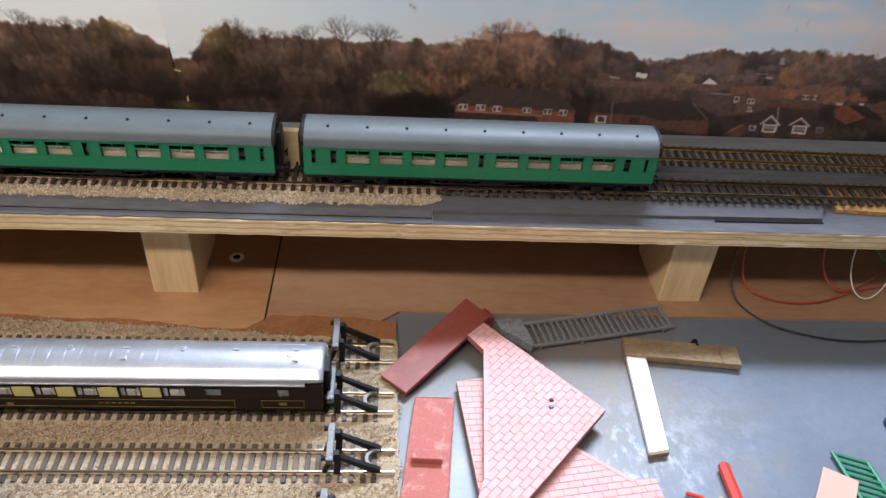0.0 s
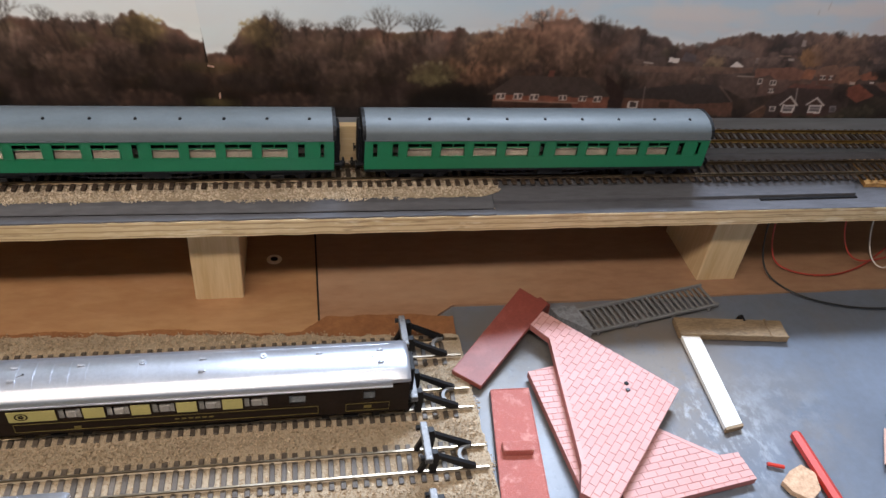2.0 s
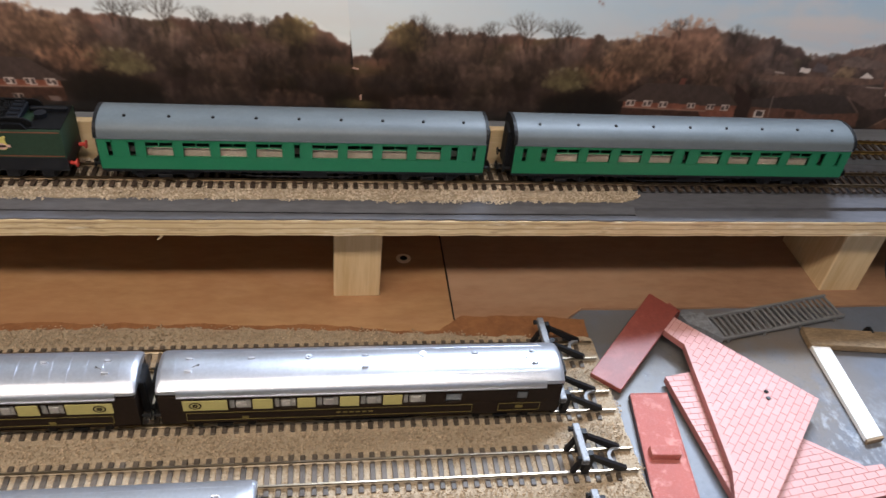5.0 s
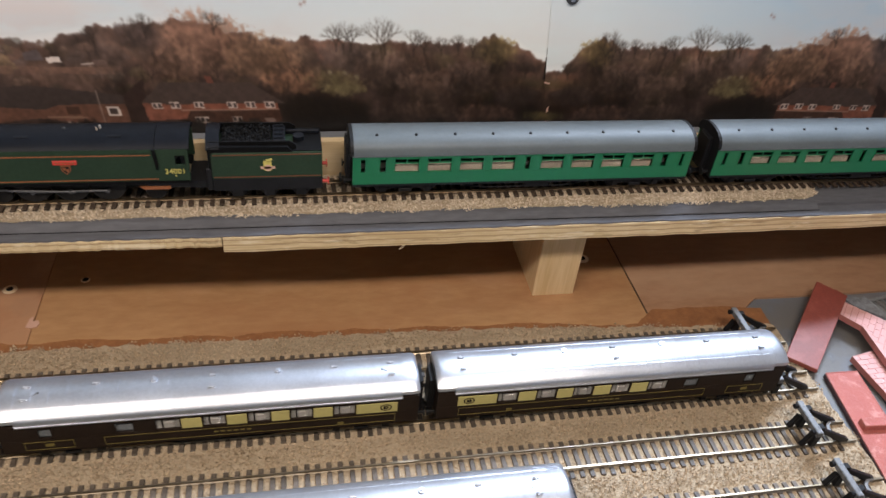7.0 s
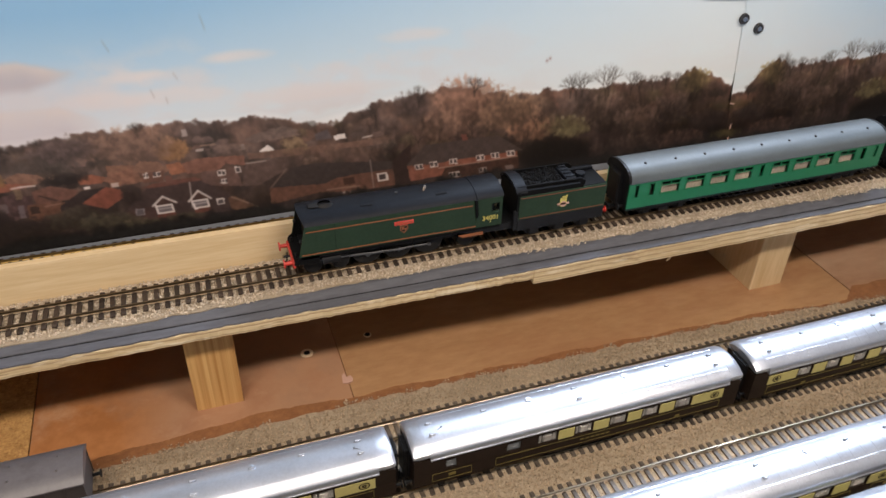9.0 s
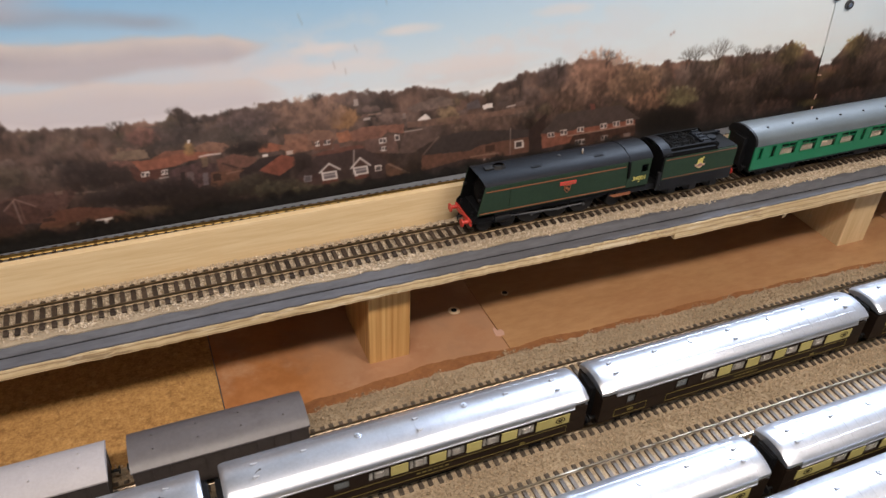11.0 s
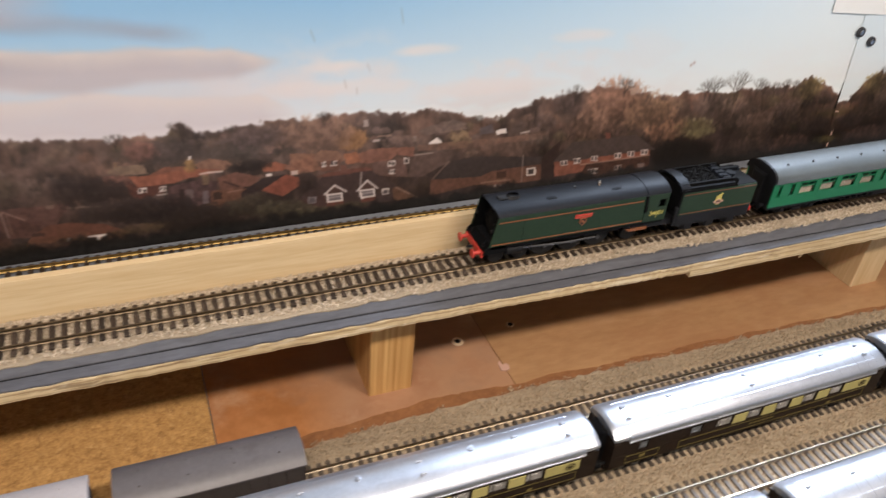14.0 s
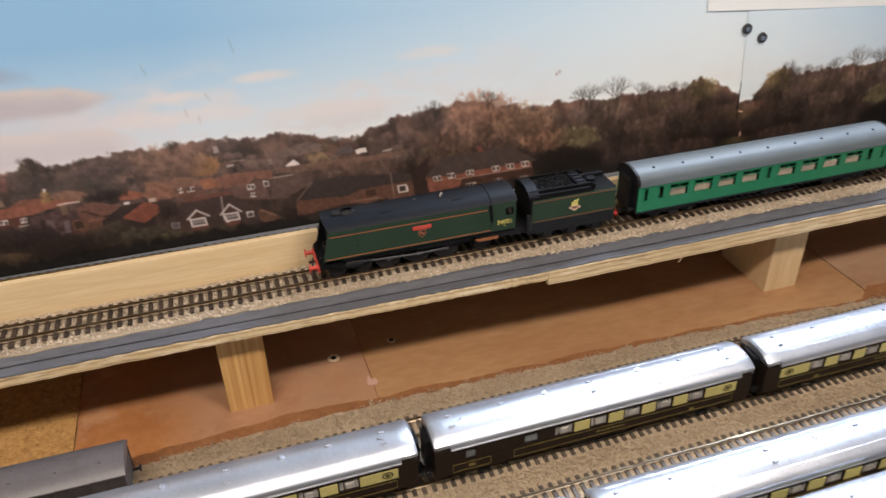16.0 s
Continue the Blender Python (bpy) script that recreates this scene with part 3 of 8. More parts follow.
cp = ragged((0.338, 0.574), (0.640, 0.570), 26, 0.0015, r2) + [(0.640, 0.572), (0.640, 0.612), (0.345, 0.612)]
tagged(part("cork_underlay", prism(bmesh.new(), cp, 0.0976, 0.1012, "z"), M_CHIP), "torn brown cork underlay beneath the track", "underlay", kind="structure")

# the plank and the inclined back line behind it
bm = bmesh.new()
prof = [(0.0215, 0.0972), (0.0215, 0.1318), (-0.60, 0.1326), (-1.50, 0.1336), (-1.50, 0.0972)]
prism(bm, prof, 0.6165, 0.6225, "y")
tagged(part("plank", bm, M_PINE), "long pale pine plank standing on edge on the deck", "plank")
bm = bmesh.new()
prism(bm, [(0.62, 0.0978), (-1.5, 0.0974), (-1.5, 0.1032), (0.62, 0.1032)], 0.6290, 0.6805, "y")
M_BACKBED = mat("blue_grey_roadbed", (0.20, 0.215, 0.24), 0.45, col2=(0.13, 0.135, 0.15), fine=100, coarse=12, stretch=(0.2, 1, 1))
tagged(part("back_roadbed", bm, M_BACKBED), "blue-grey roadbed behind the plank", "roadbed", kind="structure")

# ---- printed backdrop: two prints of one view, the second mirrored ----
def vnoise(a, b, seed):
    """Smooth noise of two arrays, 0 to 1."""
    rs = np.random.RandomState(seed)
    tab = rs.rand(256, 256)
    ia, ib = np.floor(a).astype(int), np.floor(b).astype(int)
    fa, fb = a - ia, b - ib
    fa, fb = fa * fa * (3 - 2 * fa), fb * fb * (3 - 2 * fb)
    g = lambda i, j: tab[i % 256, j % 256]
    return (g(ia, ib) * (1 - fa) + g(ia + 1, ib) * fa) * (1 - fb) + (g(ia, ib + 1) * (1 - fa) + g(ia + 1, ib + 1) * fa) * fb


def fbm(u, z, size, seed, octs=4):
    out, amp, tot = 0, 1.0, 0
    for k in range(octs):
        out = out + amp * vnoise(u / size * 2**k + 17 * k, z / size * 2**k + 5 * k, seed + k)
        tot += amp
        amp *= 0.55
    return out / tot


# height of the woods against the sky, by distance from the seam, in mm
LINE_U = [0, 12, 20, 28, 46, 60, 66, 84, 110, 130, 152, 190, 225, 250, 280, 300, 320, 345, 360, 382, 404, 421, 435, 450, 465, 490, 510, 537, 560, 575, 600, 631, 643, 656, 676, 704, 723, 741, 765, 791, 900]
LINE_Z = [163, 166, 172, 184, 190, 186, 180, 183, 182, 184, 184, 184, 186, 190, 198, 198, 196, 193, 189, 184, 180, 181, 189, 193, 190, 192, 193, 195, 193, 194, 192, 191, 197, 192, 192, 191, 195, 194, 202, 202, 198]


def paint(u, z, mirror):
    """sRGB of the print at u, z (mm)."""
    shape = u.shape
    col = np.zeros(shape + (3,))

    def lay(mask, c, var=0.0, n=None):
        c = np.array(c, float)
        m = np.clip(mask, 0, 1)[..., None]
        v = c if n is None else c * (1 + var * (n[..., None] - 0.5) * 2)
        col[:] = col * (1 - m) + v * m

    def poly(pts):
        inside = np.zeros(shape, bool)
        for (x1, y1), (x2, y2) in zip(pts, pts[1:] + pts[:1]):
            if y1 != y2:
                inside ^= ((z > min(y1, y2)) & (z <= max(y1, y2))) & (u < (z - y1) * (x2 - x1) / (y2 - y1) + x1)
        return inside.astype(float)

    def rect(a, b, c, d):
        return ((u > a) & (u < b) & (z > c) & (z < d)).astype(float)

    # sky, paler near the woods, and near the seam where glare on the gloss is painted in, with long clouds
    h = np.clip((z - 180) / 100, 0, 1)
    far = np.clip((u - 40) / (220 if mirror else 480), 0, 1)
    base = np.array([0.93, 0.955, 0.96])
    blue = np.array([0.555, 0.725, 0.87])
    k = (0.10 + 0.90 * h) * (0.22 + 0.78 * far) if not mirror else (0.38 + 0.62 * h) * (0.30 + 0.60 * far)
    col[:] = base * (1 - k[..., None]) + blue * k[..., None]
    warm = fbm(u * 0.35, z, 16, 11)
    lay(np.clip((0.55 - h) * 0.8, 0, 0.40) * np.clip(warm * 1.6 - 0.4, 0, 1), (0.91, 0.88, 0.88))
    puff = fbm(u * 0.45, z, 22, 37, 5)
    cl = fbm(u * 0.30, z, 14, 31)
    swell = (fbm(u * 0.5, z * 0.4, 24, 33, 4) - 0.5) * 16
    # loose wisps
    lay(np.clip(puff * 3.4 - 1.7, 0, 0.6) * np.clip((u - 160) / 200, 0, 1) * np.clip((262 - z) / 25, 0, 1), (0.87, 0.85, 0.86))
    for wu, wz, wr, wh in ((317, 245, 32, 6), (535, 233, 26, 5), (505, 214, 40, 7), (560, 216, 45, 8), (455, 240, 30, 5), (400, 205, 70, 8)):
        lay(np.clip(1.2 - ((u - wu + swell) / wr) ** 2 - ((z - wz + swell * 0.4) / wh) ** 2, 0, 1) * (0.35 + 0.5 * cl), (0.89, 0.86, 0.86))
    # the long dark smear high up, then two cloud banks: lilac below, warm white along their tops
    lay(np.clip(1.2 - abs(z - np.interp(u, [610, 680, 760], [258, 268, 276]) - swell * 0.4) / 7, 0, 1) * np.clip((u - 612) / 30, 0, 1) * (0.45 + 0.5 * cl), (0.60, 0.64, 0.72))
    lay(np.clip((u - 690) / 60, 0, 1) * np.clip((z - 268) / 8, 0, 1) * (0.3 + cl), (0.73, 0.70, 0.73))
    for tops, feet, lilac in ((([560, 585, 640, 700, 760, 1000], [203, 214, 217, 226, 222, 225]), ([560, 700, 1000], [150, 150, 150]), (0.79, 0.765, 0.79)),
                              (([562, 600, 655, 700, 756, 1000], [238, 250, 255, 254, 261, 264]), ([562, 600, 660, 700, 764, 1000], [235, 225, 226, 221, 230, 232]), (0.675, 0.65, 0.685))):
        rise = np.interp(u, *tops) + swell * 0.55 - z
        mass = np.clip(rise / 4, 0, 1) * np.clip((z - np.interp(u, *feet) - swell * 0.3) / 6, 0, 1) * np.clip((u - 560) / 25, 0, 1)
        lay(mass * (0.75 + 0.4 * cl), lilac)
        lay(mass * np.clip(1.25 - rise / 13, 0, 1) * (0.40 + 0.7 * cl), (0.895, 0.85, 0.82))
    lay(np.clip((u - 520) / 90, 0, 1) * np.clip((250 - z) / 14, 0, 1) * (0.25 + 0.4 * cl), (0.83, 0.80, 0.82))
    lay(np.clip((1 - h) ** 3 * far * 0.35, 0, 1), (0.80, 0.775, 0.81))
    # woods
    edge = np.interp(u, LINE_U, LINE_Z)
    edge = np.where(u < 30, np.interp(u, [0, 14, 22, 30], [161, 163, 169, 182] if mirror else [172, 175, 180, 187]), edge)
    rag = fbm(u, z, 7, 51, 5)
    tuft = fbm(u, z * 0 + 3, 9, 57, 4)
    top = edge + (tuft - 0.5) * 9 - 1
    wood = np.clip((top - z) / 2.2 + (rag - 0.5) * 5.0, 0, 1)
    crowns = fbm(u, z, 16, 61, 5)
    grain = fbm(u, z, 3.0, 71, 3)
    depth = np.clip((edge - z) / 75, 0, 1)
    village = np.clip((u - 335) / 40, 0, 1) * np.clip((z - 105) / 15, 0, 1)
    rust = np.array([0.43, 0.325, 0.275])
    drab = np.array([0.345, 0.285, 0.26])
    dark = np.array([0.175, 0.14, 0.135])
    hue = np.clip(fbm(u, z, 45, 81, 2) * 2.4 - 0.7 + 0.5 * np.exp(-(((u - 285) / 45) ** 2)), 0, 1)
    tone = drab * (1 - hue[..., None]) + rust * hue[..., None]
    tone = tone * (0.62 + 0.70 * crowns[..., None]) * (0.86 + 0.28 * grain[..., None])
    shade = np.clip(depth * 1.5 - 0.35, 0, 1) * (0.85 - 0.35 * village)
    tone = tone * (1 - shade[..., None]) + dark * (0.7 + 0.6 * grain[..., None]) * shade[..., None]
    m = wood[..., None]
    col[:] = col * (1 - m) + tone * m
    # shadows between crowns
    gap = np.clip((0.40 - crowns) * 7, 0, 1) * wood * np.clip((edge - z) / 10, 0, 1)
    lay(gap * 0.6, (0.19, 0.17, 0.16))
    # single crowns, lit from above, the far ones first
    rs = random.Random(40)
    spots = []
    for i in range(150):
        x = rs.uniform(0, 345) if i < 110 else rs.uniform(345, 900)
        e = float(np.interp(x, LINE_U, LINE_Z))
        spots.append((x, e - rs.uniform(5, 62 if x < 345 else 20), rs.uniform(7, 17) if x < 345 else rs.uniform(5, 11)))
    twig = fbm(u * 1.15, z, 3.4, 131, 4)
    for x, y, r in sorted(spots, key=lambda s: -s[1]):
        if x + r < u.min() or x - r > u.max():
            continue
        sel = slice(int(np.searchsorted(u[:, 0], x - r * 1.4)), int(np.searchsorted(u[:, 0], x + r * 1.4)) + 1)
        uu, zz, gg, tt = u[sel], z[sel], grain[sel], twig[sel]
        d = ((uu - x) / r) ** 2 + ((zz - y) / (r * 0.8)) ** 2
        mk = np.clip((1.05 - d) * 1.3 + (tt - 0.5) * 2.6, 0, 1) * wood[sel] * 0.7
        dim = np.interp(y, [100, 135, 175], [0.30, 0.62, 1.0])
        lit = (0.74 + 0.26 * np.clip((zz - y) / (r * 0.8) + 0.15 * (uu - x) / r, -1, 1)) * dim * (0.70 + 0.55 * tt)
        c = np.array(rs.choice([(0.44, 0.35, 0.29), (0.48, 0.34, 0.27), (0.39, 0.33, 0.28), (0.38, 0.34, 0.25), (0.45, 0.37, 0.31), (0.35, 0.29, 0.26)]))
        col[sel] = col[sel] * (1 - mk[..., None]) + c * lit[..., None] * 1.15 * mk[..., None]
    # olive field and bushes near the seam
    lay(np.exp(-(((z - 146) / 5) ** 2)) * np.clip(1 - u / 45, 0, 1) * 0.55, (0.36, 0.33, 0.20))
    lay(np.exp(-(((z - 150) / 8) ** 2) - ((u - 178) / 22) ** 2) * np.clip(grain * 2 - 0.5, 0, 1) * 0.8, (0.42, 0.40, 0.27))
    lay(np.exp(-(((z - 184) / 6) ** 2) - ((u - 40) / 13) ** 2) * np.clip(grain * 2 - 0.3, 0, 1) * wood * 0.9, (0.47, 0.39, 0.20))
    lay(np.clip(1.3 - (((u - 205) / 26) ** 2 + ((z - 122) / 17) ** 2), 0, 1), (0.11, 0.10, 0.09), 0.4, grain)
    def stroke(x1, y1, x2, y2, wd, c, a):
        dx, dy = x2 - x1, y2 - y1
        t = np.clip(((u - x1) * dx + (z - y1) * dy) / (dx * dx + dy * dy), 0, 1)
        lay(np.clip(wd * 0.5 + 0.5 - np.hypot(u - x1 - t * dx, z - y1 - t * dy), 0, 1) * a, c)

    def bush(x, y, rx, rz, c, a):
        lay(np.clip((1.1 - ((u - x) / rx) ** 2 - ((z - y) / rz) ** 2) * 1.5 + (twig - 0.5) * 2.4, 0, 1) * a, c, 0.42, np.clip(twig + 0.28 * (z - y) / rz, 0, 1.2))

    # the large wood: crowns in tan, rust and olive with dark hollows between
    bush(307.8, 174.2, 24.8, 21.7, (0.33, 0.27, 0.24), 0.8)
    bush(278, 180.7, 38.44, 23.56, (0.50, 0.37, 0.30), 0.8)
    bush(294.1, 161.3, 27.9, 14.88, (0.44, 0.34, 0.28), 0.75)
    bush(235.6, 166.6, 29.76, 21.08, (0.46, 0.36, 0.285), 0.8)
    bush(214.1, 146.3, 24.8, 12.4, (0.48, 0.36, 0.28), 0.75)
    bush(323.8, 184.1, 18.6, 12.4, (0.25, 0.21, 0.20), 0.7)
    bush(348.9, 167.4, 18.6, 9.92, (0.30, 0.25, 0.23), 0.7)
    bush(362.6, 152, 21.7, 11.16, (0.42, 0.33, 0.28), 0.7)
    bush(143.2, 157, 27.9, 18.6, (0.37, 0.31, 0.28), 0.7)
    bush(174.3, 169.3, 18.6, 14.88, (0.31, 0.27, 0.25), 0.7)
    bush(106.6, 143.6, 24.8, 17.36, (0.40, 0.335, 0.295), 0.7)
    bush(70.3, 149.3, 24.8, 17.36, (0.36, 0.30, 0.27), 0.7)
    bush(110.9, 118.1, 31, 12.4, (0.31, 0.26, 0.235), 0.7)
    bush(55.5, 114.8, 27.9, 12.4, (0.40, 0.31, 0.27), 0.7)
    bush(174.8, 140, 19.84, 6.2, (0.43, 0.41, 0.29), 0.8)
    bush(186.9, 113.4, 32.24, 18.6, (0.15, 0.13, 0.12), 0.9)
    bush(26.1, 134.8, 18.6, 11.16, (0.27, 0.23, 0.22), 0.7)
    bush(5.3, 115.6, 14.88, 4.96, (0.40, 0.37, 0.23), 0.7)
    bush(139.3, 111.8, 24.8, 12.4, (0.22, 0.185, 0.17), 0.7)
    bush(42.5, 175.1, 16.74, 13.02, (0.46, 0.40, 0.27), 0.85)
    lay(poly([(185.8, 157), (182.3, 157), (181.5, 153.2), (185, 153.3)]) * 0.7, (0.62, 0.60, 0.48))
    lay(poly([(174, 157), (170.5, 156.9), (169.6, 153.2), (173.1, 153.2)]) * 0.7, (0.62, 0.60, 0.48))
    lay(poly([(164.8, 153.6), (161.2, 153.5), (160.4, 149.7), (163.9, 149.8)]) * 0.7, (0.62, 0.60, 0.48))
    # the far woods are soft
    for _ in range(2):
        for axis in (0, 1):
            pad = np.concatenate([col.take([0], axis), col, col.take([-1], axis)], axis)
            n = col.shape[axis]
            blur = 0.25 * pad.take(range(0, n), axis) + 0.5 * col + 0.25 * pad.take(range(2, n + 2), axis)
            k = (0.75 * wood * np.clip((edge - z + 2) / 6, 0.3, 1))[..., None]
            col[:] = col * (1 - k) + blur * k
    # upright twigs that lean outwards, and soft clumps of light and dark
    bend = (fbm(u, z, 22, 151, 3) - 0.5) * 26
    streak = fbm(u + bend * 0.5, z * 0.30, 3.2, 161, 3)
    clump = fbm(u, z, 15, 167, 5)
    lift = 0.26 * (streak - 0.5) + 0.95 * (clump - 0.5)
    col[:] = col * (1 + (wood * lift * np.clip((edge - z) / 8, 0.25, 1))[..., None])
    lay(np.clip((streak - 0.62) * 6, 0, 1) * wood * 0.13 * np.clip((z - 118) / 40, 0.1, 1), (0.50, 0.40, 0.335))
    lay(np.clip((0.40 - streak) * 6, 0, 1) * wood * 0.18, (0.12, 0.10, 0.095))
    near = wood * np.clip(1.2 - u / (260 if mirror else 230), 0, 1) * 0.36 * np.clip((edge - z - 4) / 26, 0.15, 1)
    col[:] = col * (1 - near[..., None])
    # bare trees
    rs = random.Random(5)
    segs = []

    def branch(x, y, ang, ln, n):
        x2, y2 = x + ln * math.sin(ang), y + ln * math.cos(ang)
        segs.append((x, y, x2, y2, n))
        if n:
            for side in (-1, 1) if n > 3 or rs.random() < 0.7 else (-1, 0, 1):
                branch(x2, y2, ang * 0.85 + side * rs.uniform(0.15, 0.62) + rs.uniform(-0.12, 0.12), ln * rs.uniform(0.72, 0.92), n - 1)

    for bx, by, ln in ((141, 168, 8.6), (138, 172, 7.0), (171, 172, 6.8), (165, 174, 5.5), (177, 174, 5.5), (115, 170, 5.8), (106, 172, 4.6), (92, 172, 4.0), (78, 172, 4.4), (66, 170, 4.2), (20, 152, 4), (268, 186, 4.4), (318, 182, 4.6), (645, 178, 4.8), (356, 174, 4.4), (540, 182, 3.4), (690, 180, 3.4), (610, 180, 3.0), (765, 186, 3.4)) + (((52, 166, 7.6), (58, 166, 7.0)) if mirror else ()):
        branch(bx, by, rs.uniform(-0.1, 0.1), ln, 5)
    for _ in range(24):
        bx = rs.uniform(0, 340)
        branch(bx, rs.uniform(112, 150), rs.uniform(-0.3, 0.3), rs.uniform(4, 7), 4)
    for x1, y1, x2, y2, wd in segs:
        if not (u.min() - 5 < x1 < u.max() + 5):
            continue
        sel = np.where((u[:, 0] > min(x1, x2) - 2) & (u[:, 0] < max(x1, x2) + 2))[0]
        if not len(sel):
            continue
        uu, zz = u[sel], z[sel]
        dx, dy = x2 - x1, y2 - y1
        t = np.clip(((uu - x1) * dx + (zz - y1) * dy) / (dx * dx + dy * dy + 1e-9), 0, 1)
        d = np.hypot(uu - x1 - t * dx, zz - y1 - t * dy)
        a = (np.clip((0.85 + 0.12 * wd) - d, 0, 1) * (0.10 + 0.075 * wd) * np.clip((y1 - 100) / 50, 0.4, 1))[..., None]
        col[sel] = col[sel] * (1 - a) + np.array([0.17, 0.14, 0.12]) * a
    rs = random.Random(12)
    for i in range(26):
        x, y = rs.uniform(345, 620), rs.uniform(160, 178)
        wd, ht = rs.uniform(7, 13), rs.uniform(2.2, 3.6)
        lay(poly([(x, y), (x + ht, y + ht), (x + wd - ht, y + ht), (x + wd, y)]) * 0.7, rs.choice([(0.44, 0.36, 0.33), (0.40, 0.34, 0.32), (0.48, 0.36, 0.31)]), 0.2, grain)
        lay(rect(x + 1, x + wd - 1, y - ht * 0.6, y) * 0.6, (0.42, 0.34, 0.31), 0.2, grain)
    for i in range(60):
        bush(rs.uniform(340, 880), rs.uniform(140, 182), rs.uniform(5, 12), rs.uniform(3, 7), rs.choice([(0.30, 0.255, 0.235), (0.36, 0.30, 0.27), (0.42, 0.33, 0.28), (0.26, 0.235, 0.21), (0.40, 0.34, 0.31)]), 0.6)
    # far roofs among the trees
    lay(poly([(464.3, 171.3), (451.2, 176.2), (430.1, 174.9), (419.4, 169.8), (430.1, 168.5), (456.6, 167.2)]), (0.44, 0.37, 0.34), 0.2, grain)
    lay(poly([(443.3, 176.4), (432.7, 179.3), (419.3, 174.1), (424.8, 172.1)]), (0.42, 0.36, 0.33), 0.2, grain)
    lay(poly([(408.4, 168.6), (397.5, 171.7), (394.5, 163.1), (408.3, 162.5)]), (0.34, 0.31, 0.32), 0.2, grain)
    lay(poly([(624.3, 160.3), (616.9, 164.8), (606.3, 161.8), (608.1, 157)]), (0.48, 0.36, 0.29), 0.2, grain)
    lay(poly([(596.6, 167.1), (588.8, 174.6), (580.3, 171.1), (583.4, 165.3)]), (0.46, 0.36, 0.32), 0.2, grain)
    lay(poly([(455.3, 159.6), (447.3, 164.5), (442, 158.5), (453.2, 158.2)]), (0.88, 0.86, 0.84), 0.05, grain)
    lay(poly([(468.5, 168), (465.4, 168), (465.7, 162.6), (468.8, 162.6)]), (0.78, 0.76, 0.74))
    lay(poly([(393.5, 165.3), (383.9, 166.3), (383.2, 161.8), (392.7, 160.8)]), (0.88, 0.86, 0.84), 0.05, grain)
    stroke(369.4, 160.2, 361.3, 161, 1, (0.88, 0.86, 0.84), 0.9)
    lay(poly([(508.9, 185.9), (505, 186.1), (505.5, 180), (509.4, 179.9)]) * 0.7, (0.72, 0.68, 0.66))
    stroke(498.2, 170.6, 487.3, 170.4, 0.8, (0.75, 0.6, 0.5), 0.9)
    lay(poly([(502.4, 168.2), (496.4, 168.1), (496.6, 166.1), (502.6, 166.1)]) * 0.8, (0.75, 0.71, 0.68))
    stroke(528.2, 193.3, 529.8, 183.1, 0.8, (0.72, 0.66, 0.62), 0.7)
    bush(519.8, 170.6, 13.64, 11.16, (0.60, 0.42, 0.24), 0.8)
    bush(427.5, 160, 11.16, 9.92, (0.48, 0.40, 0.29), 0.8)
    bush(477.5, 163.4, 18.6, 7.44, (0.38, 0.31, 0.28), 0.8)
    bush(549.6, 177.3, 37.2, 15.5, (0.45, 0.34, 0.28), 0.8)
    bush(609.6, 168.8, 24.8, 13.64, (0.27, 0.24, 0.22), 0.8)
    bush(659.3, 175.3, 27.9, 12.4, (0.25, 0.22, 0.21), 0.8)
    bush(675.1, 177.4, 12.4, 8.68, (0.43, 0.29, 0.25), 0.8)
    bush(594.6, 180.2, 24.8, 9.92, (0.33, 0.27, 0.26), 0.8)
    # rows of orange roofs
    lay(poly([(464.7, 159.1), (397.2, 157.9), (348.2, 157.7), (347.9, 152), (397, 152.3), (435.7, 151.6), (465, 153.7)]) * np.clip(fbm(u, z * 0.3, 9, 141, 3) * 3.4 - 1.1, 0, 0.8), (0.46, 0.345, 0.29), 0.2, grain)
    lay(poly([(517.1, 156.7), (503, 160.2), (467.4, 157.8), (468.8, 148.6), (483.2, 152.2), (491.2, 146.2), (513.9, 147.7)]), (0.49, 0.325, 0.265), 0.2, grain)
    lay(poly([(527.8, 158.1), (517, 158.8), (513.8, 149.3), (526.2, 148.3)]), (0.60, 0.37, 0.26), 0.2, grain)
    lay(poly([(503.8, 148), (475.6, 148), (475.4, 130.1), (504.8, 135.5)]), (0.41, 0.31, 0.28), 0.2, grain)
    lay(poly([(491.2, 147.2), (485, 147.1), (485.3, 142.2), (491.5, 142.3)]), (0.84, 0.81, 0.78))
    lay(poly([(490.7, 146.5), (488.7, 146.5), (488.9, 143.3), (490.9, 143.4)]), (0.30, 0.26, 0.26))
    lay(poly([(487.6, 146.1), (485.6, 146.1), (485.8, 142.9), (487.7, 142.9)]), (0.30, 0.26, 0.26))
    lay(poly([(491.6, 139.3), (485.4, 139.2), (485.6, 134.7), (491.9, 134.9)]), (0.84, 0.81, 0.78))
    lay(poly([(491.3, 138.8), (489.9, 138.8), (490.1, 135.9), (491.4, 135.9)]), (0.30, 0.26, 0.26))
    lay(poly([(489.3, 138.5), (487.9, 138.4), (488.1, 135.6), (489.4, 135.6)]), (0.30, 0.26, 0.26))
    lay(poly([(487.2, 138.2), (485.9, 138.1), (486, 135.3), (487.4, 135.3)]), (0.30, 0.26, 0.26))
    lay(poly([(477.2, 148.5), (473, 148.4), (473.2, 142.9), (477.4, 143)]), (0.84, 0.81, 0.78))
    lay(poly([(476.5, 147.5), (473.8, 147.5), (473.9, 143.9), (476.6, 143.9)]), (0.30, 0.26, 0.26))
    lay(poly([(467.7, 150.2), (435.7, 149.9), (438.5, 139.1), (463.2, 128.3), (475.4, 130.1)]), (0.36, 0.29, 0.265), 0.2, grain)
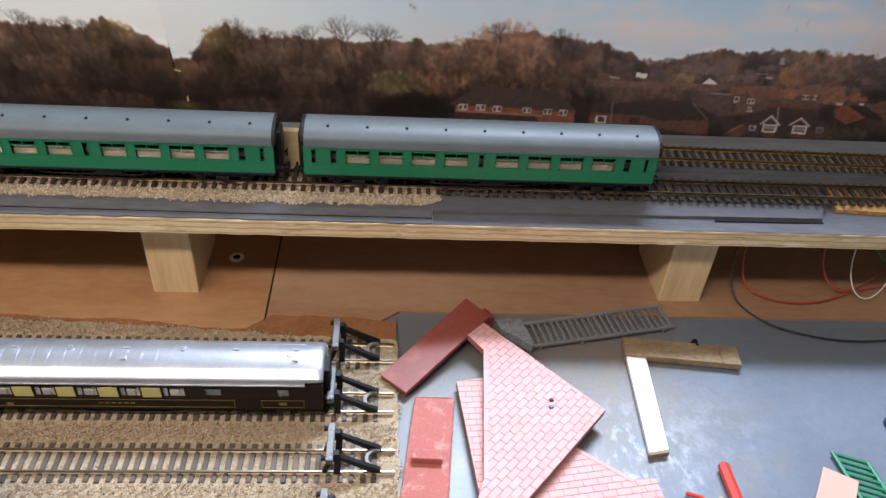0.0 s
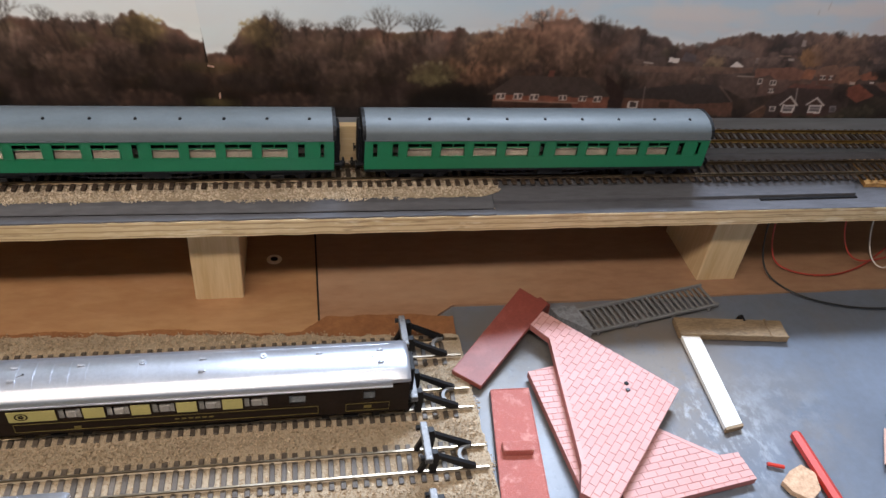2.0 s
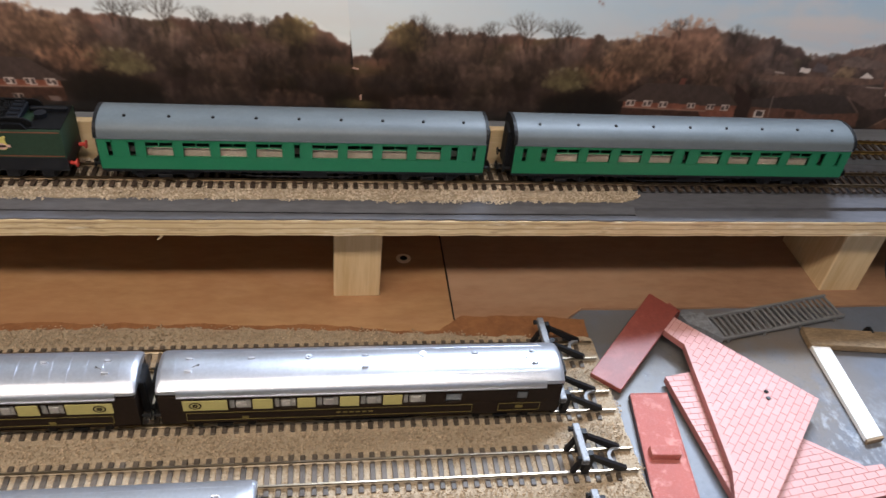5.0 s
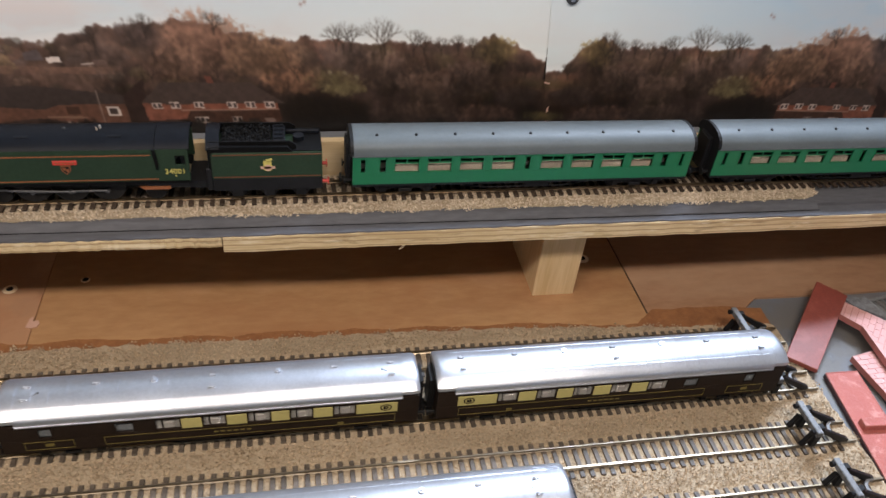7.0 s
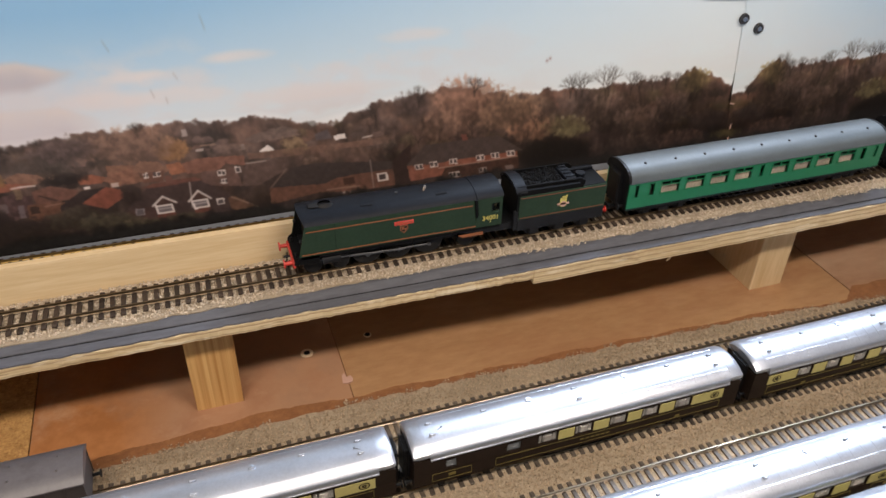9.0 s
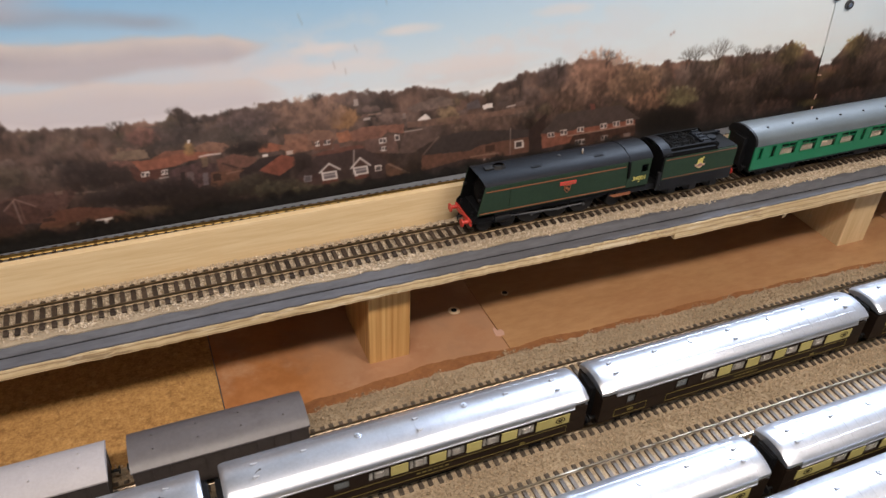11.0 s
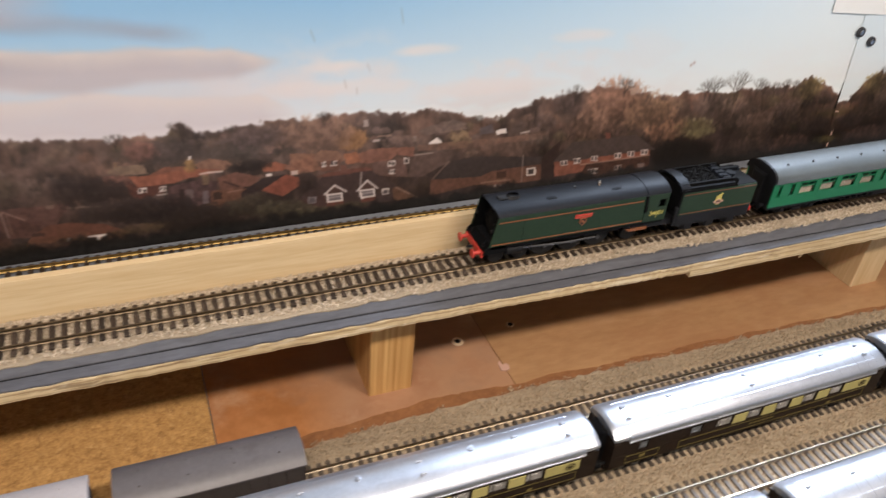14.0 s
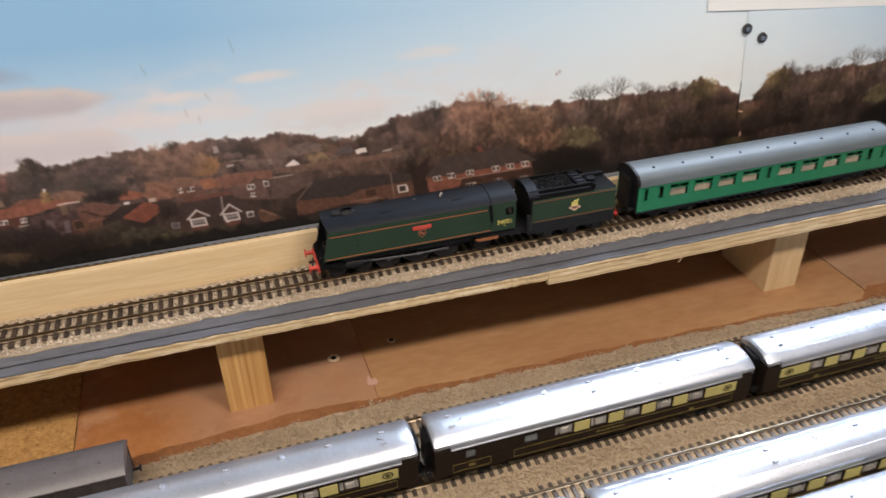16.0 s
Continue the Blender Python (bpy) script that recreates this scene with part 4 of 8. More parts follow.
    stroke(467.7, 150.2, 451.8, 150.3, 0.8, (0.8, 0.76, 0.72), 0.9)
    lay(poly([(569.9, 163.6), (550.6, 161.1), (547.5, 145.9), (572.4, 144.1)]), (0.50, 0.35, 0.275), 0.2, grain)
    lay(poly([(551.9, 158.1), (545.5, 164), (532.3, 161.3), (525.8, 152.5), (533.4, 150.3), (549.9, 154.2)]), (0.50, 0.36, 0.29), 0.2, grain)
    lay(poly([(547.6, 153.3), (530.8, 153.2), (533.1, 143.8), (547.6, 144.8)]), (0.42, 0.28, 0.23), 0.2, grain)
    lay(poly([(546.1, 153.1), (542.4, 153.2), (542.8, 148.5), (546.7, 148.4)]), (0.84, 0.81, 0.78))
    lay(poly([(545.9, 152.4), (544.7, 152.4), (545, 149.4), (546.2, 149.4)]), (0.30, 0.26, 0.26))
    lay(poly([(544, 152.2), (542.8, 152.2), (543.1, 149.2), (544.4, 149.1)]), (0.30, 0.26, 0.26))
    lay(poly([(539, 153.1), (533.2, 153), (533.6, 148.3), (539.4, 148.4)]), (0.84, 0.81, 0.78))
    lay(poly([(538.5, 152.5), (536.6, 152.5), (536.9, 149.4), (538.8, 149.4)]), (0.30, 0.26, 0.26))
    lay(poly([(535.7, 152.1), (533.8, 152), (534.1, 149), (536, 149)]), (0.30, 0.26, 0.26))
    lay(poly([(592.9, 156.5), (582.1, 158), (571.3, 152.9), (577.4, 149.1), (592.4, 150.2)]), (0.57, 0.33, 0.24), 0.2, grain)
    lay(poly([(576.9, 152.7), (551.7, 159.7), (553.2, 146.7), (569.8, 146.4)]), (0.51, 0.345, 0.27), 0.25, grain)
    lay(poly([(641, 162.6), (629.6, 166.5), (617.2, 162.9), (612.4, 157.6), (625.4, 153.8), (637.7, 157.6)]), (0.50, 0.36, 0.29), 0.2, grain)
    lay(poly([(590.5, 148), (585.9, 147.9), (586.2, 145.9), (590.8, 146)]), (0.88, 0.86, 0.84))
    lay(poly([(571.1, 147.7), (565.4, 147.8), (565.8, 144.6), (571.5, 144.6)]) * 0.8, (0.8, 0.74, 0.7))
    lay(poly([(701.3, 162.8), (694, 168), (675.5, 166.9), (674, 158.8), (691.3, 159.9)]), (0.46, 0.38, 0.31), 0.2, grain)
    lay(poly([(694.6, 170.8), (692.2, 170.9), (693, 167.6), (695.4, 167.5)]), (0.46, 0.36, 0.28))
    lay(poly([(673.3, 158.2), (662, 163), (647.5, 162), (642.3, 155.8), (655.3, 155.2)]), (0.50, 0.31, 0.24), 0.2, grain)
    lay(poly([(704.9, 161), (686.5, 159.2), (687.2, 149.9), (705.1, 152.7)]) * 0.8, (0.45, 0.30, 0.26), 0.3, grain)
    lay(poly([(687.6, 158.4), (675.5, 157.6), (641.7, 159.2), (621.9, 155.9), (629.9, 153.5), (649.7, 151.3), (658.7, 148.5), (683.7, 148.8)]), (0.55, 0.32, 0.24), 0.2, grain)
    bush(644.5, 162, 4.96, 6.2, (0.60, 0.46, 0.26), 0.7)
    lay(poly([(643.8, 169.7), (641.7, 169.8), (642.3, 166.9), (644.4, 166.8)]) * 0.9, (0.88, 0.86, 0.84))
    lay(poly([(689.7, 156.2), (684.1, 148.9), (664.2, 148.4), (665.7, 141.5), (686.9, 138.2), (690.6, 145.4)]), (0.34, 0.21, 0.18), 0.2, grain)
    lay(poly([(683.8, 147.6), (677.6, 147.6), (678.5, 143.2), (684.7, 143.2)]), (0.84, 0.81, 0.78))
    lay(poly([(683.3, 147.1), (681.4, 147), (682, 144.2), (684, 144.2)]), (0.30, 0.26, 0.26))
    lay(poly([(680.3, 146.7), (678.4, 146.6), (679, 143.8), (681, 143.8)]), (0.30, 0.26, 0.26))
    lay(poly([(668.8, 147.4), (664.2, 147.5), (665.2, 143), (669.8, 143)]), (0.84, 0.81, 0.78))
    lay(poly([(668.6, 146.9), (667.1, 146.9), (667.7, 144), (669.2, 144)]), (0.30, 0.26, 0.26))
    lay(poly([(666.3, 146.6), (664.8, 146.5), (665.5, 143.7), (666.9, 143.7)]), (0.30, 0.26, 0.26))
    stroke(671.8, 140.4, 665.5, 140.5, 0.9, (0.88, 0.86, 0.84), 0.9)
    # brown houses behind the hedge
    lay(poly([(663.4, 146.3), (639.2, 149.7), (626.8, 145.8), (632.1, 129.3), (648.2, 126.1), (666.4, 132.3)]), (0.31, 0.23, 0.23), 0.3, grain)
    lay(poly([(639.5, 139.2), (635.6, 139.1), (637.6, 127.8), (641.6, 128)]) * 0.9, (0.43, 0.39, 0.41))
    lay(poly([(651.1, 141.9), (645.9, 141.8), (647.5, 133.8), (652.7, 133.9)]) * 0.8, (0.42, 0.37, 0.37))
    lay(poly([(655.7, 142.8), (652.2, 142.7), (654.2, 133.2), (657.6, 133.2)]) * 0.8, (0.17, 0.14, 0.135))
    lay(poly([(637.6, 153.6), (632.5, 152.8), (634, 144.8), (638.4, 144.5)]), (0.44, 0.36, 0.28), 0.2, grain)
    lay(poly([(627, 149.5), (612.4, 152.5), (594.5, 145.7), (601, 138.8), (626.2, 137.4)]), (0.43, 0.29, 0.245), 0.2, grain)
    lay(poly([(633.4, 138.5), (605.9, 137.5), (613.5, 123.6), (630.9, 123.3), (635.6, 127.2)]), (0.42, 0.28, 0.215), 0.25, grain)
    stroke(621.9, 135.6, 610.6, 136.5, 1, (0.55, 0.42, 0.36), 0.9)
    stroke(622.5, 145.2, 612.3, 139.5, 1.6, (0.17, 0.14, 0.135), 0.7)
    lay(poly([(632, 136.8), (625.8, 136.7), (627, 130.5), (633.1, 130.6)]) * 0.7, (0.17, 0.14, 0.135))
    stroke(638.4, 154.2, 631.7, 154.7, 1.2, (0.88, 0.86, 0.84), 0.9)
    stroke(631.7, 154.7, 622.3, 154.4, 1.2, (0.88, 0.86, 0.84), 0.9)
    lay(poly([(593.3, 144.6), (575.6, 145.6), (592.5, 133.8), (612.7, 128.9), (611.8, 134.1)]), (0.20, 0.165, 0.165), 0.2, grain)
    lay(poly([(575.6, 145.6), (565.7, 141.6), (565.1, 134.5), (580.5, 126), (596.3, 133.8)]), (0.52, 0.28, 0.215), 0.2, grain)
    # house with two white gables
    lay(poly([(568.2, 121.8), (545, 141.2), (509.3, 143.2), (487.2, 125), (485.5, 108.5), (506.6, 108.4), (566.8, 113.7)]), (0.265, 0.21, 0.205), 0.15, grain)
    lay(poly([(551.9, 140.1), (541.5, 142.9), (509.2, 144.3), (503.4, 140.2), (543.3, 139.4)]), (0.42, 0.26, 0.22), 0.2, grain)
    lay(poly([(531.2, 148.1), (525.8, 148), (526.4, 141.1), (531.9, 141.1)]), (0.44, 0.29, 0.25))
    lay(poly([(489, 120.7), (483.7, 122.1), (466.5, 109.1), (488.2, 107.8)]), (0.40, 0.285, 0.22), 0.2, grain)
    stroke(485.9, 121.3, 467.2, 108.6, 0.9, (0.62, 0.52, 0.46), 0.9)
    lay(poly([(568.3, 120.7), (543.5, 123.5), (544.9, 110), (566.9, 112.6)]), (0.29, 0.21, 0.20), 0.15, grain)
    lay(poly([(560.8, 122.3), (554, 122.2), (554.7, 115.6), (561.6, 115.7)]), (0.52, 0.50, 0.52))
    lay(poly([(560, 121.2), (555.2, 121.1), (555.6, 116.7), (560.5, 116.8)]), (0.36, 0.34, 0.36))
    lay(poly([(547.1, 122.8), (537.8, 130.3), (529, 123.4)]), (0.31, 0.22, 0.20), 0.1, grain)
    lay(poly([(546, 123.2), (532.1, 122.7), (531.8, 114.7), (545.9, 114.2)]), (0.88, 0.86, 0.84), 0.04, grain)
    lay(poly([(544.4, 121.3), (533.5, 121.3), (533.2, 116.4), (544.3, 115.9)]), (0.44, 0.41, 0.43), 0.15, grain)
    stroke(547.1, 122.8, 537.8, 130.3, 1.5, (0.88, 0.86, 0.84), 1)
    stroke(537.8, 130.3, 529, 123.4, 1.5, (0.88, 0.86, 0.84), 1)
    stroke(544.4, 119.1, 533.3, 119.3, 0.6, (0.88, 0.86, 0.84), 0.9)
    lay(poly([(545.9, 114.2), (531.8, 114.7), (532.2, 110.8), (546.3, 110.3)]), (0.43, 0.25, 0.21), 0.2, grain)
    lay(poly([(519.5, 122.4), (510.2, 131.2), (502, 122.7)]), (0.31, 0.22, 0.20), 0.1, grain)
    lay(poly([(517.9, 122.9), (504.6, 123.1), (504.1, 115), (517.1, 114.2)]), (0.88, 0.86, 0.84), 0.04, grain)
    lay(poly([(516.2, 121.5), (505.9, 121.6), (505.6, 116.4), (515.4, 115.9)]), (0.44, 0.41, 0.43), 0.15, grain)
    stroke(519.5, 122.4, 510.2, 131.2, 1.5, (0.88, 0.86, 0.84), 1)
    stroke(510.2, 131.2, 502, 122.7, 1.5, (0.88, 0.86, 0.84), 1)
    stroke(515.8, 119.2, 505.7, 119.5, 0.6, (0.88, 0.86, 0.84), 0.9)
    lay(poly([(517.1, 114.2), (504.1, 115), (504.4, 111), (517.4, 110.2)]), (0.43, 0.25, 0.21), 0.2, grain)
    lay(poly([(498.2, 121.4), (491.9, 121.3), (492.2, 115.6), (498.5, 115.7)]), (0.84, 0.81, 0.78))
    lay(poly([(497.2, 120.3), (493.1, 120.3), (493.4, 116.6), (497.3, 116.6)]), (0.34, 0.31, 0.32))
    stroke(514.5, 139.6, 517.9, 116.6, 0.8, (0.85, 0.82, 0.8), 0.9)
    # bungalows at the far end
    lay(poly([(805.3, 133.5), (775, 142.8), (741.2, 142.1), (729.6, 141.7), (746.6, 122.8), (785.6, 126.4), (806.4, 130.2)]), (0.355, 0.25, 0.225), 0.25, grain)
    lay(poly([(800.9, 146.8), (788.4, 146.6), (792.5, 139.6), (803.7, 138.6)]), (0.43, 0.29, 0.24), 0.2, grain)
    lay(poly([(806.1, 131.2), (777.5, 140.8), (772.1, 138.9), (774.7, 118.2), (801.4, 123.4), (807.4, 127.4)]), (0.265, 0.19, 0.175), 0.2, grain)
    lay(poly([(784.2, 131.1), (774, 140.2), (762.2, 131.7), (750.8, 128.7), (761.9, 116.9), (775, 118.3)]), (0.33, 0.225, 0.20), 0.25, grain)
    stroke(783.9, 132.1, 773.8, 140.7, 0.9, (0.62, 0.5, 0.45), 0.8)
    stroke(773.8, 140.7, 762.8, 132.3, 0.9, (0.62, 0.5, 0.45), 0.8)
    stroke(775.2, 139.5, 776.5, 119.6, 1.2, (0.55, 0.46, 0.42), 0.8)
    stroke(772.4, 138, 773.5, 122.1, 0.8, (0.5, 0.4, 0.36), 0.7)
    lay(poly([(807.4, 127.4), (775, 118.3), (779.8, 102.6), (815.7, 102.6)]), (0.27, 0.185, 0.16), 0.25, grain)
    lay(poly([(802.2, 110.9), (797, 110.6), (798.6, 105.8), (803.8, 106)]), (0.84, 0.81, 0.78))
    lay(poly([(801.6, 110), (798.3, 109.8), (799.3, 106.7), (802.6, 106.8)]), (0.30, 0.26, 0.26))
    stroke(733.3, 138.2, 722.9, 137.5, 1.2, (0.55, 0.48, 0.40), 0.8)
    stroke(722.9, 137.5, 711.2, 136.1, 1.2, (0.55, 0.48, 0.40), 0.8)
    stroke(713.3, 148, 707.9, 147.6, 0.8, (0.7, 0.66, 0.62), 0.7)
    lay(poly([(746.2, 142), (740.8, 142), (741.6, 139.1), (747, 139.1)]) * 0.6, (0.5, 0.42, 0.36))
    lay(poly([(770.4, 108), (761.1, 119.8), (698.6, 111.9), (699.7, 105.1), (737, 106.8), (771.6, 104)]), (0.40, 0.26, 0.195), 0.25, grain)
    lay(poly([(762.1, 119), (749.8, 125.4), (734, 125.6), (712.9, 120.9), (698.9, 112), (700.6, 110.1), (735.4, 112.9), (760.3, 116)]), (0.40, 0.25, 0.195), 0.2, grain)
    lay(poly([(761.6, 120.6), (753.3, 119.7), (754.2, 116.8), (762.5, 117.7)]) * 0.6, (0.17, 0.14, 0.135))
    lay(poly([(727.4, 112.5), (714.3, 112.2), (714.6, 105.8), (716.7, 106.2), (716.1, 110.4), (718.5, 110.3), (720.1, 105.7), (722.1, 106.1), (721.2, 110.8), (727, 110.8)]), (0.88, 0.86, 0.84), 0.05, grain)
    lay(poly([(726.6, 110.8), (721.4, 110.6), (722.2, 107.1), (727.5, 107.3)]), (0.33, 0.22, 0.18))
    lay(poly([(740.6, 112.7), (738.2, 112.6), (739.1, 109.6), (741.4, 109.7)]) * 0.9, (0.88, 0.86, 0.84))
    # hedges and dark trees between the houses
    bush(707.9, 149.1, 19.84, 12.4, (0.17, 0.14, 0.135), 0.85)
    bush(717.9, 156.6, 13.64, 8.68, (0.17, 0.14, 0.135), 0.7)
    bush(678, 127.9, 37.2, 12.4, (0.15, 0.125, 0.125), 0.95)
    bush(641.2, 116.3, 43.4, 11.16, (0.15, 0.125, 0.12), 0.95)
    bush(702.4, 130.5, 31, 9.92, (0.18, 0.15, 0.145), 0.8)
    bush(603.8, 120.9, 21.7, 11.16, (0.22, 0.20, 0.165), 0.85)
    bush(583.6, 114.2, 24.8, 9.92, (0.25, 0.235, 0.185), 0.85)
    bush(560.1, 108, 18.6, 5.58, (0.27, 0.25, 0.19), 0.8)
    bush(600.6, 156.5, 17.36, 5.58, (0.15, 0.13, 0.125), 0.9)
    bush(559.3, 135.7, 8.68, 9.92, (0.17, 0.14, 0.135), 0.8)
    bush(527.2, 109.5, 18.6, 3.72, (0.25, 0.23, 0.18), 0.8)
    bush(690, 112.5, 22.32, 4.96, (0.30, 0.24, 0.17), 0.7)
    bush(757.1, 106.5, 37.2, 5.58, (0.17, 0.14, 0.135), 0.6)
    bush(458.3, 110.1, 15.5, 7.44, (0.18, 0.145, 0.13), 0.8)
    bush(460.9, 117.5, 8.68, 12.4, (0.20, 0.16, 0.14), 0.8)
    bush(762.6, 152.9, 37.2, 12.4, (0.30, 0.24, 0.215), 0.6)
    bush(731.2, 150.4, 9.92, 13.64, (0.17, 0.14, 0.135), 0.7)
    bush(775.2, 159.6, 18.6, 9.92, (0.27, 0.24, 0.19), 0.6)
    # long brick houses
    lay(poly([(346.7, 134.3), (329.1, 148.6), (329.7, 127.3), (333.8, 108.3), (346.3, 110.1)]), (0.20, 0.15, 0.14), 0.2, grain)
    lay(poly([(454.1, 124.7), (407.8, 121.4), (396.4, 125.7), (347.3, 126.7), (346.9, 110.2), (384.3, 110.2), (413.5, 113.9), (455.6, 108.5)]), (0.41, 0.275, 0.22), 0.22, grain)
    lay(poly([(452.5, 124.4), (433, 141.1), (408.1, 141.8), (346.1, 134.2), (348.6, 126.8), (396.4, 125.7), (407.8, 121.4)]), (0.235, 0.205, 0.20), 0.15, grain)
    stroke(452.4, 125, 436.9, 140.5, 1.1, (0.5, 0.42, 0.37), 0.9)
    lay(poly([(362.3, 124.2), (352.6, 124.1), (352.2, 116.2), (361.9, 116.3)]), (0.84, 0.81, 0.78))
    lay(poly([(360.4, 122.8), (354.3, 122.8), (354, 117.6), (360.1, 117.7)]), (0.27, 0.23, 0.23))
    lay(poly([(391.7, 123.9), (382.3, 123.7), (382.1, 117.1), (391.5, 117.4)]) * 0.8, (0.25, 0.17, 0.14))
    lay(poly([(407.7, 116), (378.6, 115.4), (378.4, 113.6), (407.6, 114.2)]) * 0.6, (0.62, 0.5, 0.42))
    stroke(366, 138.1, 366.4, 110.6, 0.9, (0.62, 0.56, 0.52), 0.8)
    lay(poly([(394.5, 111.5), (391.6, 111.5), (391.6, 109.1), (394.5, 109.1)]) * 0.6, (0.75, 0.7, 0.66))
    lay(poly([(388.1, 110.6), (385.1, 110.5), (385.1, 108), (388, 108.1)]) * 0.6, (0.75, 0.7, 0.66))
    lay(poly([(382.1, 109.6), (379.1, 109.6), (379.1, 107.2), (382.1, 107.2)]) * 0.6, (0.75, 0.7, 0.66))
    lay(poly([(373.8, 108.4), (370.8, 108.3), (370.6, 105.9), (373.7, 106)]) * 0.6, (0.75, 0.7, 0.66))
    lay(poly([(334, 127.9), (229.2, 128.4), (228.7, 121.4), (299.1, 120.7), (303.3, 112.7), (332.8, 111.8)]), (0.50, 0.30, 0.235), 0.22, grain)
    lay(poly([(303.3, 112.7), (299.1, 120.7), (228.8, 122.1), (227.4, 109.8), (297.6, 106.8), (302.8, 107.6)]), (0.26, 0.18, 0.15), 0.25, grain)
    lay(poly([(335.3, 127.4), (316.5, 145.3), (279.8, 146.2), (247.4, 145.9), (223.6, 127.7), (274.1, 127.3), (312.2, 126.2)]), (0.275, 0.235, 0.222), 0.15, grain)
    lay(poly([(282.3, 151.5), (277.2, 151.5), (276.4, 145.5), (281.6, 145.5)]), (0.42, 0.25, 0.21))
    stroke(305.5, 121, 266.7, 121.4, 1, (0.68, 0.58, 0.52), 0.85)
    stroke(266.7, 121.4, 229.5, 122.2, 1, (0.68, 0.58, 0.52), 0.85)
    lay(poly([(327.4, 127.8), (319.9, 127.7), (319.3, 122), (326.8, 122.2)]), (0.78, 0.74, 0.71))
    lay(poly([(326.5, 127.1), (324.2, 127), (323.9, 123.3), (326.3, 123.4)]), (0.30, 0.26, 0.26))
    lay(poly([(322.8, 126.5), (320.4, 126.5), (320.1, 122.8), (322.5, 122.8)]), (0.30, 0.26, 0.26))
    lay(poly([(313.6, 128.1), (306.2, 128.1), (305.5, 122.3), (313.1, 122.5)]), (0.78, 0.74, 0.71))
    lay(poly([(312.9, 127.3), (310.5, 127.3), (310.2, 123.6), (312.6, 123.7)]), (0.30, 0.26, 0.26))
    lay(poly([(309.2, 126.8), (306.7, 126.8), (306.4, 123), (308.7, 123.1)]), (0.30, 0.26, 0.26))
    lay(poly([(295.5, 128.7), (287.8, 128.7), (287.2, 122.9), (294.9, 123)]), (0.78, 0.74, 0.71))
    lay(poly([(294.7, 127.9), (292.3, 128), (291.8, 124.3), (294.3, 124.2)]), (0.30, 0.26, 0.26))
    lay(poly([(290.8, 127.5), (288.3, 127.4), (287.9, 123.7), (290.4, 123.8)]), (0.30, 0.26, 0.26))
    lay(poly([(269.8, 128.8), (261.9, 128.7), (261.1, 122.9), (269, 123)]), (0.78, 0.74, 0.71))
    lay(poly([(269, 128), (266.4, 128), (265.9, 124.2), (268.5, 124.3)]), (0.30, 0.26, 0.26))
    lay(poly([(264.9, 127.5), (262.4, 127.5), (261.9, 123.7), (264.4, 123.7)]), (0.30, 0.26, 0.26))
    lay(poly([(255.4, 129.2), (247.4, 129), (246.5, 123.1), (254.6, 123.3)]), (0.78, 0.74, 0.71))
    lay(poly([(254.6, 128.4), (252, 128.3), (251.4, 124.5), (253.9, 124.6)]), (0.30, 0.26, 0.26))
    lay(poly([(250.5, 127.8), (247.9, 127.8), (247.4, 124), (249.9, 124)]), (0.30, 0.26, 0.26))
    lay(poly([(240.1, 129.1), (232, 128.9), (231, 123.1), (239.1, 123.2)]), (0.78, 0.74, 0.71))
    lay(poly([(239.2, 128.3), (236.7, 128.2), (236, 124.4), (238.6, 124.4)]), (0.30, 0.26, 0.26))
    lay(poly([(235.1, 127.7), (232.6, 127.6), (231.8, 123.8), (234.5, 123.9)]), (0.30, 0.26, 0.26))
    lay(poly([(296.5, 115.2), (286.2, 115), (285.5, 109.1), (295.9, 109.3)]), (0.72, 0.68, 0.65))
    lay(poly([(295.8, 114.5), (293.6, 114.6), (293.2, 110.8), (295.4, 110.7)]), (0.17, 0.14, 0.135))
    lay(poly([(292.4, 114.1), (290.2, 114.1), (289.7, 110.3), (291.9, 110.3)]), (0.17, 0.14, 0.135))
    lay(poly([(288.9, 113.6), (286.6, 113.6), (286.2, 109.7), (288.4, 109.8)]), (0.17, 0.14, 0.135))
    lay(poly([(267.9, 115.6), (260.1, 115.4), (259.3, 109.9), (267.3, 110.2)]), (0.62, 0.57, 0.54))
    lay(poly([(267.2, 114.9), (264.6, 114.8), (264.2, 111.3), (266.6, 111.4)]), (0.17, 0.14, 0.135))
    lay(poly([(263.2, 114.3), (260.6, 114.2), (260.1, 110.7), (262.6, 110.8)]), (0.17, 0.14, 0.135))
    lay(poly([(241.7, 113.8), (233.5, 113.6), (232.8, 109.6), (241.1, 109.9)]) * 0.7, (0.5, 0.45, 0.43))
    if not mirror:
        lay(poly([(0, 150), (0, 182), (1.4, 180), (3.2, 160), (4, 150)]), (0.13, 0.115, 0.11), 0.4, grain)
    # scratches in the sky
    for x1, y1, x2, y2 in ((520, 214, 521, 220), (500, 226, 502, 231), (512, 209, 512, 213), (472, 262, 473, 272), (540, 252, 542, 259)):
        dx, dy = x2 - x1, y2 - y1
        t = np.clip(((u - x1) * dx + (z - y1) * dy) / (dx * dx + dy * dy), 0, 1)
        lay(np.clip(0.8 - np.hypot(u - x1 - t * dx, z - y1 - t * dy), 0, 1) * 0.4, (0.48, 0.42, 0.40))
    stroke(196, 214, 201, 211, 0.9, (0.42, 0.20, 0.17), 0.75)
    # dark hedge along the bottom
    hedge = np.clip((111 - z) / 5 + (fbm(u, z, 8, 91) - 0.5) * 3.5, 0, 1)
    lay(hedge, (0.115, 0.105, 0.095), 0.5, grain)
    lay(hedge * np.clip(fbm(u, z, 6, 97) * 4 - 2.6, 0, 1) * 0.6 * village, (0.20, 0.20, 0.13))
